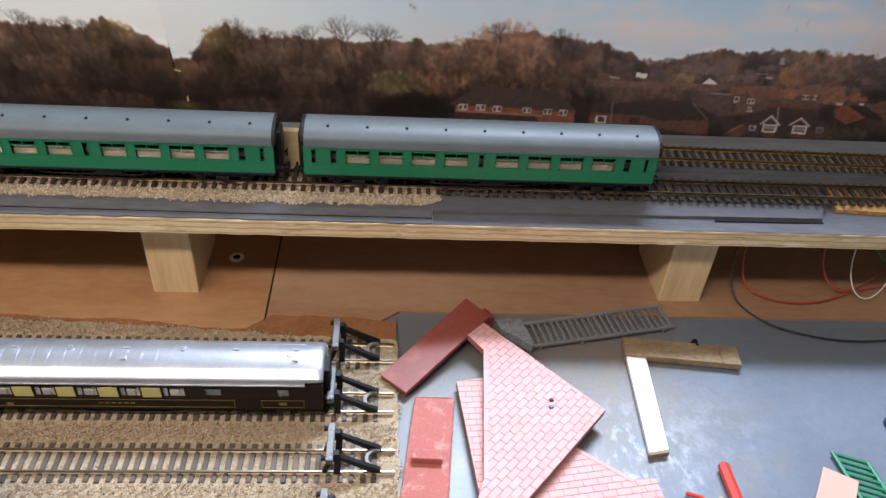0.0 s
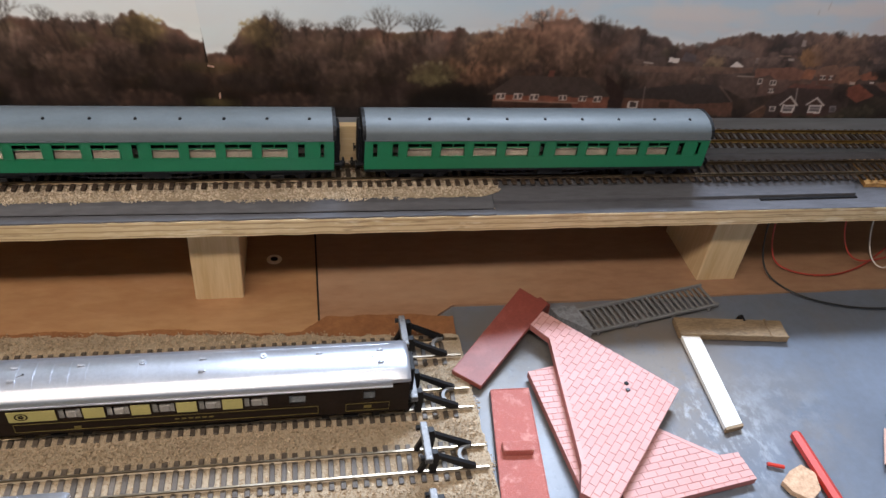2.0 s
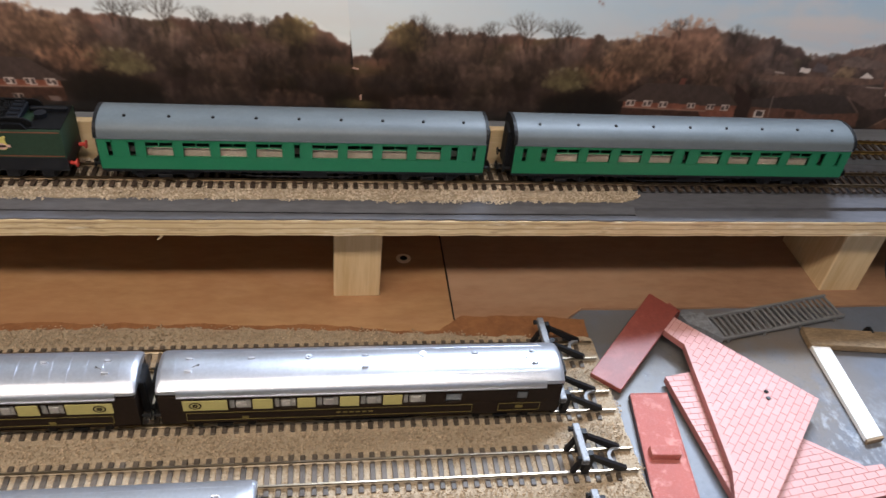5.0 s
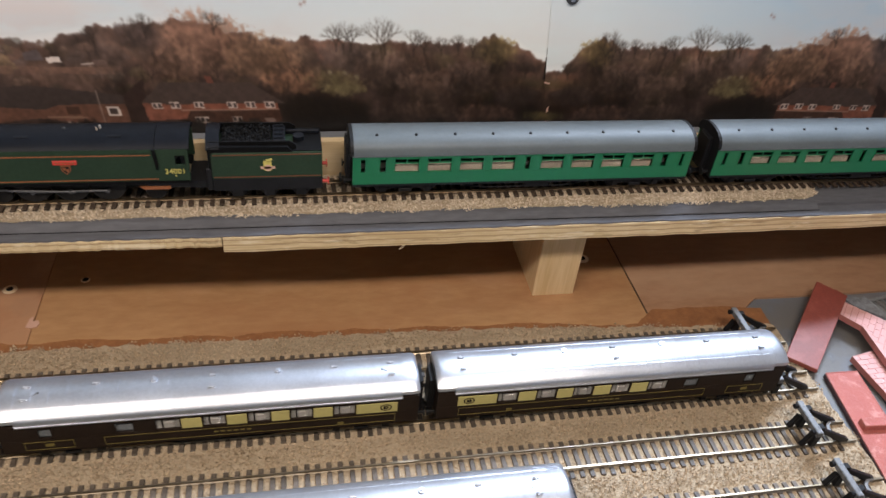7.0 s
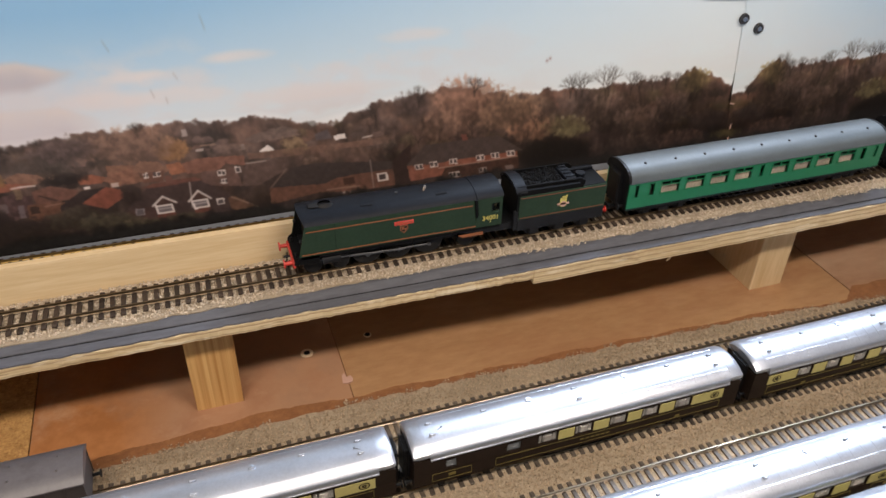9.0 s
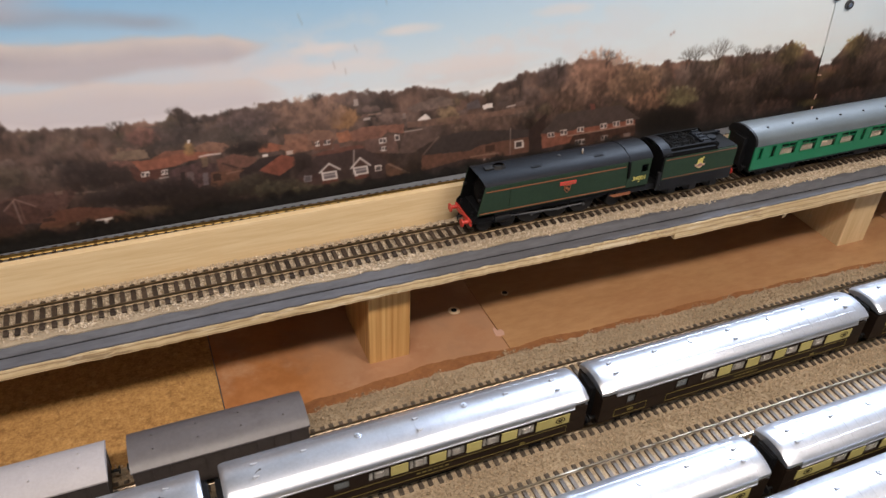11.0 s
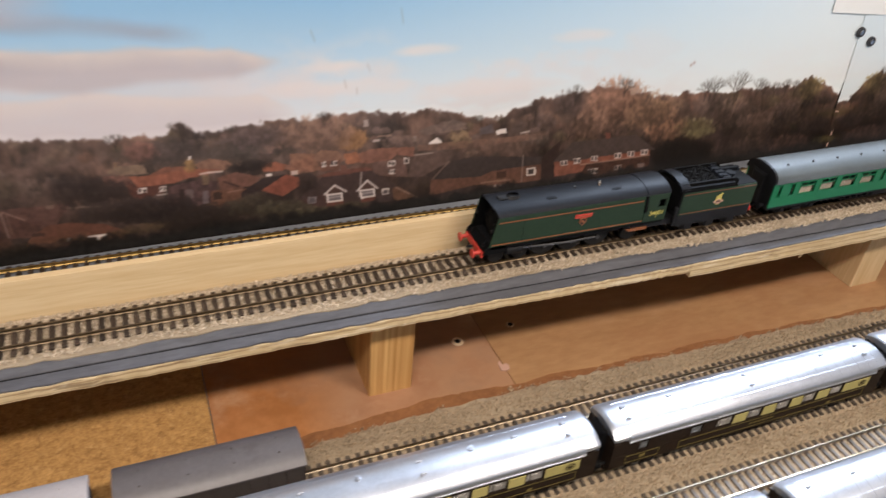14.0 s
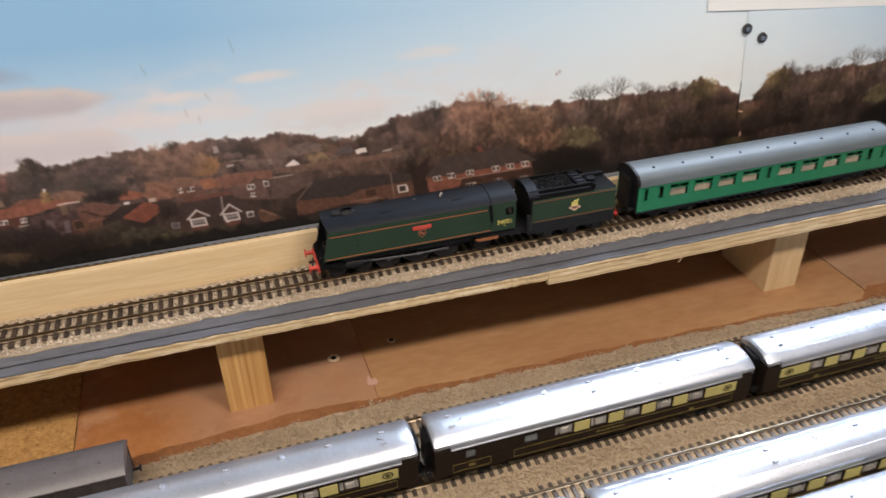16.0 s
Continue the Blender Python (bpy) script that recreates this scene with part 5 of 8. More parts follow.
    low_town = (np.clip((150 - z) / 25, 0, 1) * np.clip((u - 300) / 60, 0, 1) * 0.07)[..., None]
    col[:] = col * (1 - low_town)
    col[:] = col * (1 - wood[..., None] * np.array([0.04, 0.08, 0.08]))
    # olive field and the dark evergreen in front of it
    lay(np.clip((1 - ((u - 180) / 26) ** 2 - ((z - 147) / 10) ** 2) * 1.6 + (grain - 0.5) * 2.2, 0, 1) * 0.55, (0.36, 0.325, 0.23), 0.3, grain)
    lay(np.clip((1 - ((u - 187) / 39) ** 2 - ((z - 112) / 24) ** 2) * 2.4 + (grain - 0.5) * 1.4, 0, 1) * 0.92, (0.085, 0.073, 0.068), 0.35, grain)
    # below the skyline the colours are mixed towards grey and lightened a little
    grey = col.mean(-1, keepdims=True)
    greying = (0.22 * np.clip((edge + 3 - z) / 5, 0, 1) * np.clip((u - 150) / 200, 0.25, 1))[..., None]
    col[:] = (col + (grey - col) * greying) * (1 + 0.08 * np.clip((edge + 3 - z) / 5, 0, 1)[..., None])
    # haze of distance, then the print's own softness
    low = np.clip((edge + 4 - z) / 8, 0, 1) * np.clip((z - 100) / 30, 0, 1) * 0.13
    lay(low * 0.7, (0.41, 0.35, 0.34))
    for axis in (0, 1):
        pad = np.concatenate([col.take([0], axis), col, col.take([-1], axis)], axis)
        n = col.shape[axis]
        col = 0.14 * pad.take(range(0, n), axis) + 0.72 * col + 0.14 * pad.take(range(2, n + 2), axis)
    return np.clip(col, 0, 1)


def print_sheet(name, x0, u_max, sign, y, lean, top, shift):
    """One printed sheet: fine cells over woods and houses, larger ones in the sky."""
    zs = np.concatenate([np.arange(93.0, 206.0, 0.75), np.arange(206.0, top + 0.1, 1.8)])
    us = np.concatenate([np.arange(0, u_max, 0.75), [u_max]])
    U, Z = np.meshgrid(us, zs, indexing="ij")
    srgb = paint(U, Z - shift * U, sign > 0)
    lin = np.where(srgb < 0.04045, srgb / 12.92, ((srgb + 0.055) / 1.055) ** 2.4)
    wave = 0.0009 * np.sin(U / 90.0) * np.clip((Z - 120) / 120, 0, 1)
    co = np.stack([x0 + sign * U / 1000 - lean * (Z - 95) / 1000, y - wave, Z / 1000], -1).reshape(-1, 3)
    n, m = len(us), len(zs)
    idx = np.arange(n * m).reshape(n, m)
    q = np.stack([idx[:-1, :-1], idx[1:, :-1], idx[1:, 1:], idx[:-1, 1:]], -1).reshape(-1, 4)
    if sign < 0:
        q = q[:, ::-1]
    me = bpy.data.meshes.new(name)
    me.from_pydata(co.tolist(), [], q.tolist())
    att = me.color_attributes.new("print", "FLOAT_COLOR", "POINT")
    att.data.foreach_set("color", np.concatenate([lin.reshape(-1, 3), np.ones((n * m, 1))], 1).ravel().astype(np.float32))
    me.polygons.foreach_set("use_smooth", [True] * len(me.polygons))
    me.materials.append(M_PRINT)
    return new(name, me)


pa = print_sheet("backdrop_print", -0.1880, 1000, -1, 0.6822, 0.10, 330, 0.008)
tagged(pa, "glossy printed backdrop of clouds, autumn woods and brick houses", "backdrop", "backdrop prints", "structure")
pb = print_sheet("backdrop_print", -0.1900, 690, 1, 0.6812, 0.10, 270, -0.012)
tagged(pb, "mirrored printed backdrop of autumn woods and brick houses", "backdrop", "backdrop prints", "structure")
wp = prism(bmesh.new(), [(-0.252, 0.2545), (-0.15, 0.2465), (-0.03, 0.238), (0.5, 0.236), (0.5, 0.33), (-0.258, 0.33)], 0.6799, 0.6802, "y")
tagged(part("white_paper_sheet", wp, M_PAPER), "blank white glossy paper pinned above the print", "paper")
for px, pz in ((-0.2045, 0.2330), (-0.1855, 0.2225)):
    pin = thing("drawing_pin", (px, 0.6795, pz), "steel drawing pin with a dark centre holding the print", "drawing pin", "pins")
    bm = bmesh.new()
    rod(bm, (0, 0.0012, 0), (0, -0.0010, 0), 0.0052, 20, 0.0046)
    part("head", bm, M_STEEL, pin, smooth=40)
    bm = bmesh.new()
    rod(bm, (0, 0.0, 0), (0, -0.0016, 0), 0.0030, 14, 0.0022)
    part("dimple", bm, M_CHROME, pin)
tp = prism(bmesh.new(), [(-0.1965, 0.1482), (-0.1915, 0.1470), (-0.1912, 0.1484), (-0.196, 0.1496)], 0.6798, 0.6802, "y")
tagged(part("tape_scrap", tp, M_TAN), "small scrap of tape on the backdrop seam", "tape")
for tz, tx, h in ((0.120, -0.1898, 0.006), (0.107, -0.1893, 0.005)):
    tagged(part("torn_edge", prism(bmesh.new(), [(tx, tz), (tx + 0.0016, tz + 0.001), (tx + 0.0012, tz + h), (tx - 0.0002, tz + h - 0.002)], 0.6796, 0.6800, "y"), M_TAN), "torn pale paper edge at the seam", "paper")

# ---- rolling stock; origin on the rail top, x along the track, front of the thing's list at -x ----
def roof_outline(half, eave, top, n=12, flat=2.0):
    """An arched roof across the coach."""
    out = []
    for i in range(n + 1):
        a = math.pi * i / n
        c, s = math.cos(a), math.sin(a)
        out.append((half * math.copysign(abs(c) ** (2 / flat * 0.9), c), eave + (top - eave) * abs(s) ** 0.8))
    return out


def bogie(parent, x, wheel_r=0.0060, base=0.034):
    bg = bmesh.new()
    for sy in (-1, 1):
        box(bg, (x, sy * 0.0128, 0.0072), (base + 0.012, 0.0018, 0.0030), bevel=0.0004)
        for k in (-1, 1):
            box(bg, (x + k * base / 2, sy * 0.0134, 0.0062), (0.0052, 0.0022, 0.0048), bevel=0.0005)
        box(bg, (x, sy * 0.0134, 0.0050), (0.010, 0.0020, 0.0030), bevel=0.0004)
    box(bg, (x, 0, 0.0080), (0.008, 0.026, 0.0022))
    b = part("bogie", bg, M_BLACK, parent)
    for k in (-1, 1):
        for sy in (-1, 1):
            w = bmesh.new()
            rod(w, (x + k * base / 2, sy * 0.0070, wheel_r), (x + k * base / 2, sy * 0.0095, wheel_r), wheel_r, 20)
            rod(w, (x + k * base / 2, sy * 0.0066, wheel_r), (x + k * base / 2, sy * 0.0072, wheel_r), wheel_r + 0.0008, 20)
            part("wheel", w, M_WHEEL, b, smooth=40)


def coach_ends(c, L, half, z0, eave, top, colour):
    """End walls, gangway, buffers and coupling at both ends."""
    for sx in (-1, 1):
        g = bmesh.new()
        box(g, (sx * (L / 2 + 0.0022), 0, (z0 + top) / 2 - 0.002), (0.0045, 0.0150, (top - z0) * 0.82), bevel=0.0010)
        for k in range(3):
            box(g, (sx * (L / 2 + 0.0010 + 0.0013 * k), 0, (z0 + top) / 2 - 0.002), (0.0006, 0.0164, (top - z0) * 0.86))
        part("gangway", g, M_BLACK, c)
        for sy in (-1, 1):
            b = bmesh.new()
            rod(b, (sx * L / 2, sy * 0.0118, 0.0138), (sx * (L / 2 + 0.0050), sy * 0.0118, 0.0138), 0.0012, 8)
            rod(b, (sx * (L / 2 + 0.0050), sy * 0.0118, 0.0138), (sx * (L / 2 + 0.0058), sy * 0.0118, 0.0138), 0.0030, 14)
            part("buffer", b, M_BLACK, c)
        k = bmesh.new()
        box(k, (sx * (L / 2 + 0.002), 0, 0.0075), (0.014, 0.0040, 0.0014), bevel=0.0003)
        box(k, (sx * (L / 2 + 0.0075), 0, 0.0085), (0.0018, 0.0075, 0.0036), bevel=0.0004)
        part("coupling", k, M_BLACK, c)


def wall_band(c, L, half, z0, z1, material, name, x0=None, x1=None, proud=0.0):
    """Both side walls of a band of the body, as two thick strips."""
    a, b = (-L / 2 if x0 is None else x0), (L / 2 if x1 is None else x1)
    for sy in (-1, 1):
        part(name, box(bmesh.new(), ((a + b) / 2, sy * (half - 0.0006 + proud), (z0 + z1) / 2), (b - a, 0.0012, z1 - z0)), material, c)


def crest(c, x, sy, z, half):
    """A round crest of ring and cross bars on a cream panel."""
    bm = bmesh.new()
    y = sy * (half + 0.00022)
    for k in range(16):
        a, b = k * math.tau / 16, (k + 1) * math.tau / 16
        pts = [(x + r * 1.25 * math.cos(t), y, z + r * math.sin(t)) for r, t in ((0.0032, a), (0.0032, b), (0.0024, b), (0.0024, a))]
        bm.faces.new([bm.verts.new(p) for p in (pts if sy < 0 else pts[::-1])])
    for k in range(5):
        a = k * math.tau / 5
        box(bm, (x + 0.0012 * math.cos(a), y, z + 0.0011 * math.sin(a)), (0.0014, 0.0002, 0.0011))
    part("crest", bm, M_UMBER, c, "round dark crest")


PULLMAN = [("d", 14), ("C", 28), ("w", 15), ("c", 13), ("w", 15), ("c", 12), ("w", 15), ("c", 13), ("w", 15), ("c", 13), ("w", 16), ("d", 12), ("s", 12), ("d", 36), ("s", 9), ("d", 22)]
PARLOUR = [("d", 10), ("C", 31), ("w", 15), ("c", 13), ("w", 15), ("c", 13), ("w", 15), ("c", 13), ("w", 15), ("c", 13), ("w", 15), ("c", 13), ("w", 15), ("C", 34), ("d", 10)]


def pullman(x0, x1, y, z, pattern, flip, label, ribbed=True):
    L = x1 - x0
    c = thing("pullman_coach", ((x0 + x1) / 2, y, z), label, "railway coach", "silver-roofed coaches")
    half, zs, ze, top = 0.0172, 0.0115, 0.0375, 0.0495
    wb, wt = 0.0235, 0.0340
    wall_band(c, L, half, zs, wb, M_UMBER, "lower_side")
    wall_band(c, L, half, wt, ze, M_UMBER, "cant_rail")
    seg = pattern[::-1] if flip else pattern
    k = L * 1000 / sum(n for _, n in seg)
    x = -L / 2
    for kind, n in seg:
        xe = x + n * k / 1000
        if kind in "dcC":
            wall_band(c, L, half, wb, wt, M_UMBER, "window_post", x, xe, -0.0001)
        if kind in "cC":
            for sy in (-1, 1):
                part("cream_panel", box(bmesh.new(), ((x + xe) / 2, sy * (half + 0.00012), (wb + wt) / 2 - 0.0002), (xe - x - 0.0006, 0.0004, wt - wb - 0.0014)), M_CREAM, c, "cream-yellow panel")
            if kind == "C":
                crest(c, (x + xe) / 2 + (0.006 if flip else -0.006), -1, (wb + wt) / 2, half + 0.0003)
        if kind in "ws":
            for sy in (-1, 1):
                wn = part("window", box(bmesh.new(), ((x + xe) / 2, sy * (half - 0.0010), (wb + wt) / 2), (xe - x, 0.0003, wt - wb)), M_GLASS, c)
                wn.visible_shadow = False
                fr = bmesh.new()
                for dx, w in ((x + 0.0004, 0.0008), (xe - 0.0004, 0.0008)):
                    box(fr, (dx, sy * (half - 0.0004), (wb + wt) / 2), (w, 0.0010, wt - wb))
                for zz in (wb + 0.0003, wt - 0.0003):
                    box(fr, ((x + xe) / 2, sy * (half - 0.0004), zz), (xe - x, 0.0010, 0.0006))
                part("window_frame", fr, M_UMBER, wn)
                cu = bmesh.new()
                if kind == "w":
                    for dx in (0.0022, xe - x - 0.0022):
                        box(cu, (x + dx, sy * (half - 0.0017), (wb + wt) / 2), (0.0032, 0.0006, wt - wb), bevel=0.0002)
                    box(cu, ((x + xe) / 2 + 0.0006, sy * 0.0142, wb + 0.0032), ((xe - x) * 0.46, 0.0040, 0.0070), bevel=0.0010)
                else:
                    box(cu, ((x + xe) / 2, sy * (half - 0.0018), wb + 0.004), (xe - x - 0.001, 0.0005, 0.006))
                part("curtain" if kind == "w" else "blind", cu, M_CURTAIN if kind == "w" else M_STEEL_DULL, c)
        x = xe
    inner = bmesh.new()
    box(inner, (0, 0, 0.0175), (L - 0.006, 0.029, 0.0100))
    part("interior", inner, M_VAN, c)
    for sx in (-1, 1):
        e = bmesh.new()
        box(e, (sx * (L / 2 - 0.0006), 0, (zs + ze) / 2), (0.0012, 2 * half - 0.0026, ze - zs), bevel=0.0002)
        part("end_wall", e, M_UMBER, c)
    # gold lining boxes along the lower side, and name plates as bars
    gl = bmesh.new()
    runs = ((-0.44, 0.27), (0.34, 0.45)) if not flip else ((-0.27, 0.44), (-0.45, -0.34))
    for a, b in runs:
        for sy in (-1, 1):
            yy = sy * (half + 0.0001)
            for zz in (0.0140, 0.0212):
                box(gl, ((a + b) / 2 * L, yy, zz), ((b - a) * L, 0.0003, 0.00032))
            for xx in (a * L, b * L):
                box(gl, (xx, yy, 0.0176), (0.00035, 0.0003, 0.0072))
    part("gold_lining", gl, M_GOLD, c, "thin gold lining")
    for sy in (-1, 1):
        for j in range(6):
            part("name_bar", box(bmesh.new(), ((-0.008 if not flip else 0.008) + j * 0.0042 - 0.0105, sy * (half + 0.0001), 0.0177), (0.0028, 0.0003, 0.0012)), M_GOLD, c)
        part("number_bar", box(bmesh.new(), ((0.395 if not flip else -0.395) * L, sy * (half + 0.0001), 0.0177), (0.0052, 0.0003, 0.0026)), M_GOLD, c)
        part("badge", box(bmesh.new(), ((-0.30 if not flip else 0.30) * L, sy * (half + 0.0001), 0.0158), (0.0040, 0.0003, 0.0024), bevel=0.00008), M_GOLD, c)
    # roof: a low top with a broad tilted band along each side, overhanging, cut back at the end doors
    r = bmesh.new()
    side = [(half + 0.0012, ze), (half + 0.0012, ze + 0.0020), (0.0180, ze + 0.0046), (0.0174, ze + 0.0054), (0.0148, ze + 0.0073), (0.0116, ze + 0.0090), (0.0103, ze + 0.0096), (0.0058, ze + 0.0109), (0.0020, ze + 0.0114)]
    out = side + [(-a, b) for a, b in side[::-1]]
    top = ze + 0.0114
    cut = 0.0115
    prism(r, out, -L / 2 + cut, L / 2 - cut)
    out2 = [(0.0176, ze + 0.0026)] + side[3:]
    out2 = out2 + [(-a, b) for a, b in out2[::-1]]
    roof = part("roof", r, M_SILVER, c, "silver-painted arched roof", smooth=40)
    for sx in (-1, 1):
        e, rings = bmesh.new(), []
        for d, ky, kz in ((cut, 1.0, 1.0), (0.0030, 1.0, 1.0), (0.0008, 0.985, 0.93), (-0.0006, 0.95, 0.78)):
            rings.append([e.verts.new((sx * (L / 2 - d), a * ky, ze + 0.0026 + (b - ze - 0.0026) * kz)) for a, b in out2])
        for p, q in zip(rings, rings[1:]):
            for i in range(len(p)):
                e.faces.new((p[i], q[i], q[(i + 1) % len(p)], p[(i + 1) % len(p)]))
        e.faces.new(rings[0])
        e.faces.new(rings[-1])
        bmesh.ops.recalc_face_normals(e, faces=e.faces[:])
        part("roof_end", e, M_SILVER, roof, smooth=40)
    gut = bmesh.new()
    for sy in (-1, 1):
        box(gut, (0, sy * (half + 0.0012), ze + 0.0002), (L - 2 * cut, 0.0008, 0.0009))
        box(gut, (0, sy * 0.0110, ze + 0.0092), (L - 2 * cut, 0.0003, 0.00025))
    part("gutter", gut, M_SILVER, roof)
    if ribbed:
        rb_ = bmesh.new()
        n = 26
        for i in range(1, n):
            xx = -L / 2 + L * i / n
            prism(rb_, [(a * 0.992, b + 0.00016) for a, b in out if b > ze + 0.005], xx - 0.00024, xx + 0.00024)
        part("roof_seam", rb_, M_SILVER, roof, smooth=32)
    rv = random.Random(int(abs(x0) * 1000))
    for i in range(7):
        xx = -L / 2 + L * (i + 0.5) / 7 + rv.uniform(-0.003, 0.003)
        for yy in ((0.0035,) if i % 3 else (-0.006, 0.004)):
            zz = float(np.interp(abs(yy), [0.0020, 0.0058, 0.0109, 0.0175], [ze + 0.0114, ze + 0.0109, ze + 0.0092, ze + 0.0052]))
            v = bmesh.new()
            if i in (2, 4):
                rod(v, (xx, yy, zz - 0.0006), (xx, yy, zz + 0.0012), 0.0026, 14, 0.0020)
                rod(v, (xx, yy, zz + 0.0011), (xx, yy, zz + 0.0020), 0.0011, 10, 0.0008)
            else:
                rod(v, (xx - 0.0020, yy, zz + 0.0006), (xx + 0.0020, yy, zz + 0.0006), 0.0011, 8, 0.0006)
                rod(v, (xx, yy, zz - 0.0004), (xx, yy, zz + 0.0012), 0.0009, 6)
            part("roof_vent", v, M_SILVER, roof)
    for sx in (-1, 1):
        hr = bmesh.new()
        rod(hr, (sx * (L / 2 - 0.0005), -0.0120, ze + 0.0076), (sx * (L / 2 - 0.024), -0.0015, top + 0.0004), 0.00022, 6)
        rod(hr, (sx * (L / 2 - 0.024), -0.0015, top + 0.0006), (sx * (L / 2 - 0.024), -0.0015, top - 0.0005), 0.0006, 8)
        part("roof_wire", hr, M_STEEL, roof)
    coach_ends(c, L, half, zs, ze, top - 0.003, M_UMBER)
    u = bmesh.new()
    for sy in (-1, 1):
        box(u, (0, sy * 0.0145, 0.0108), (L - 0.002, 0.0016, 0.0020))
        rod(u, (-0.055, sy * 0.0135, 0.0100), (-0.025, sy * 0.0135, 0.0052), 0.0006, 6)
        rod(u, (-0.025, sy * 0.0135, 0.0052), (0.025, sy * 0.0135, 0.0052), 0.0006, 6)
        rod(u, (0.025, sy * 0.0135, 0.0052), (0.055, sy * 0.0135, 0.0100), 0.0006, 6)
        box(u, (-0.012, sy * 0.0110, 0.0075), (0.022, 0.006, 0.0050), bevel=0.0005)
    box(u, (0, 0, 0.0108), (L - 0.002, 0.028, 0.0014))
    part("underframe", u, M_BLACK, c)
    bogie(c, -L / 2 + 0.038)
    bogie(c, L / 2 - 0.038)
    return c


def green_coach(x0, x1, y, z, label):
    L = x1 - x0
    c = thing("green_coach", ((x0 + x1) / 2, y, z), label, "railway coach", "green coaches")
    half, zs, ze, top = 0.0178, 0.0115, 0.0372, 0.0495
    wb, wt = 0.0230, 0.0352
    wall_band(c, L, half, zs + 0.0016, wb, M_CGREEN, "lower_side")
    wall_band(c, L, half, zs, zs + 0.0016, M_BLACK, "solebar")
    wall_band(c, L, half, wt, ze, M_CGREEN, "cant_rail")
    half_w = [("d", 5), ("t", 4.5), ("d", 9), ("n", 5.5), ("d", 5), ("w", 18.5), ("d", 5), ("w", 18.5), ("d", 5), ("w", 18.5), ("d", 5), ("w", 18.5), ("d", 6.5)]
    seg = half_w + [("n", 5), ("d", 7)] + [("w", 18.5), ("d", 5), ("w", 18.5), ("d", 5), ("w", 18.5), ("d", 5), ("w", 18.5), ("d", 5.5), ("n", 6), ("d", 9), ("t", 4), ("d", 6)]
    k = L * 1000 / sum(n for _, n in seg)
    x = -L / 2
    for kind, n in seg:
        xe = x + n * k / 1000
        if kind == "d":
            wall_band(c, L, half, wb, wt, M_CGREEN, "window_post", x, xe, -0.0001)
        else:
            for sy in (-1, 1):
                g, fr, st = bmesh.new(), bmesh.new(), bmesh.new()
                box(g, ((x + xe) / 2, sy * (half - 0.0009), (wb + wt) / 2), (xe - x, 0.0003, wt - wb))
                for xx in (x + 0.0004, xe - 0.0004):
                    box(fr, (xx, sy * (half - 0.0003), (wb + wt) / 2), (0.0008, 0.0012, wt - wb))
                for zz in (wb + 0.0003, wt - 0.0003):
                    box(fr, ((x + xe) / 2, sy * (half - 0.0003), zz), (xe - x, 0.0012, 0.0006))
                if kind == "w":
                    box(fr, ((x + xe) / 2, sy * (half - 0.0004), wb + 0.0080), (xe - x, 0.0009, 0.0006))
                    box(fr, ((x + xe) / 2, sy * (half - 0.0004), wb + 0.0101), (0.0006, 0.0009, 0.0042))
                    box(st, ((x + xe) / 2, sy * 0.0125, wb + 0.0018), ((xe - x) * 0.96, 0.0050, 0.0065), bevel=0.0006)
                else:
                    box(st, ((x + xe) / 2, sy * 0.0110, wb + 0.0035), (xe - x, 0.0040, 0.0050))
                wn = part("window", g, M_GLASS, c)
                wn.visible_shadow = False
                part("window_frame", fr, M_CGREEN, wn)
                part("seat_row", st, M_SEAT if kind == "w" else M_VAN, c, "brown seats behind the glass")
        x = xe
    inner = bmesh.new()
    box(inner, (0, 0, 0.0165), (L - 0.006, 0.030, 0.0070))
    part("interior", inner, M_VAN, c)
    for sx in (-1, 1):
        e = bmesh.new()
        box(e, (sx * (L / 2 - 0.0006), 0, (zs + ze) / 2), (0.0012, 2 * half - 0.0026, ze - zs), bevel=0.0002)
        part("end_wall", e, M_BLACK, c)
    r = bmesh.new()
    out = roof_outline(half + 0.0006, ze, top)
    prism(r, out, -L / 2 - 0.0003, L / 2 + 0.0003)
    roof = part("roof", r, M_GREYROOF, c, "mid-grey arched roof", smooth=32)
    gut = bmesh.new()
    for sy in (-1, 1):
        box(gut, (0, sy * (half - 0.0008), ze + 0.0042), (L, 0.0005, 0.0005))
        box(gut, (0, sy * (half + 0.0006), ze + 0.0002), (L, 0.0006, 0.0008))
    part("gutter", gut, M_GREYROOF, roof)
    for sx in (-1, 1):
        dk = bmesh.new()
        prism(dk, [(a * 1.005, b + 0.0002) for a, b in out], sx * (L / 2 + 0.0004) - 0.0012, sx * (L / 2 + 0.0004) + 0.0012)
        part("end_rib", dk, M_BLACK, roof)
    for i in range(9):
        xx = -L / 2 + L * (i + 0.62) / 9.2
        for yy in (-0.0075,):
            zz = ze + (top - ze) * (1 - (yy / half) ** 2) ** 0.4
            v = bmesh.new()
            rod(v, (xx, yy, zz - 0.0006), (xx, yy, zz + 0.0010), 0.0014, 8, 0.0009)
            part("roof_vent", v, M_BLACK, roof)
    pipe = bmesh.new()
    rod(pipe, (-L / 2 + 0.004, -0.009, ze + 0.0098), (-L / 2 + 0.034, -0.009, ze + 0.0098), 0.0004, 6)
    part("roof_pipe", pipe, M_BLACK, roof)
    coach_ends(c, L, half, zs, ze, top - 0.003, M_BLACK)
    u = bmesh.new()
    for sy in (-1, 1):
        box(u, (0, sy * 0.0150, 0.0105), (L - 0.002, 0.0016, 0.0020))
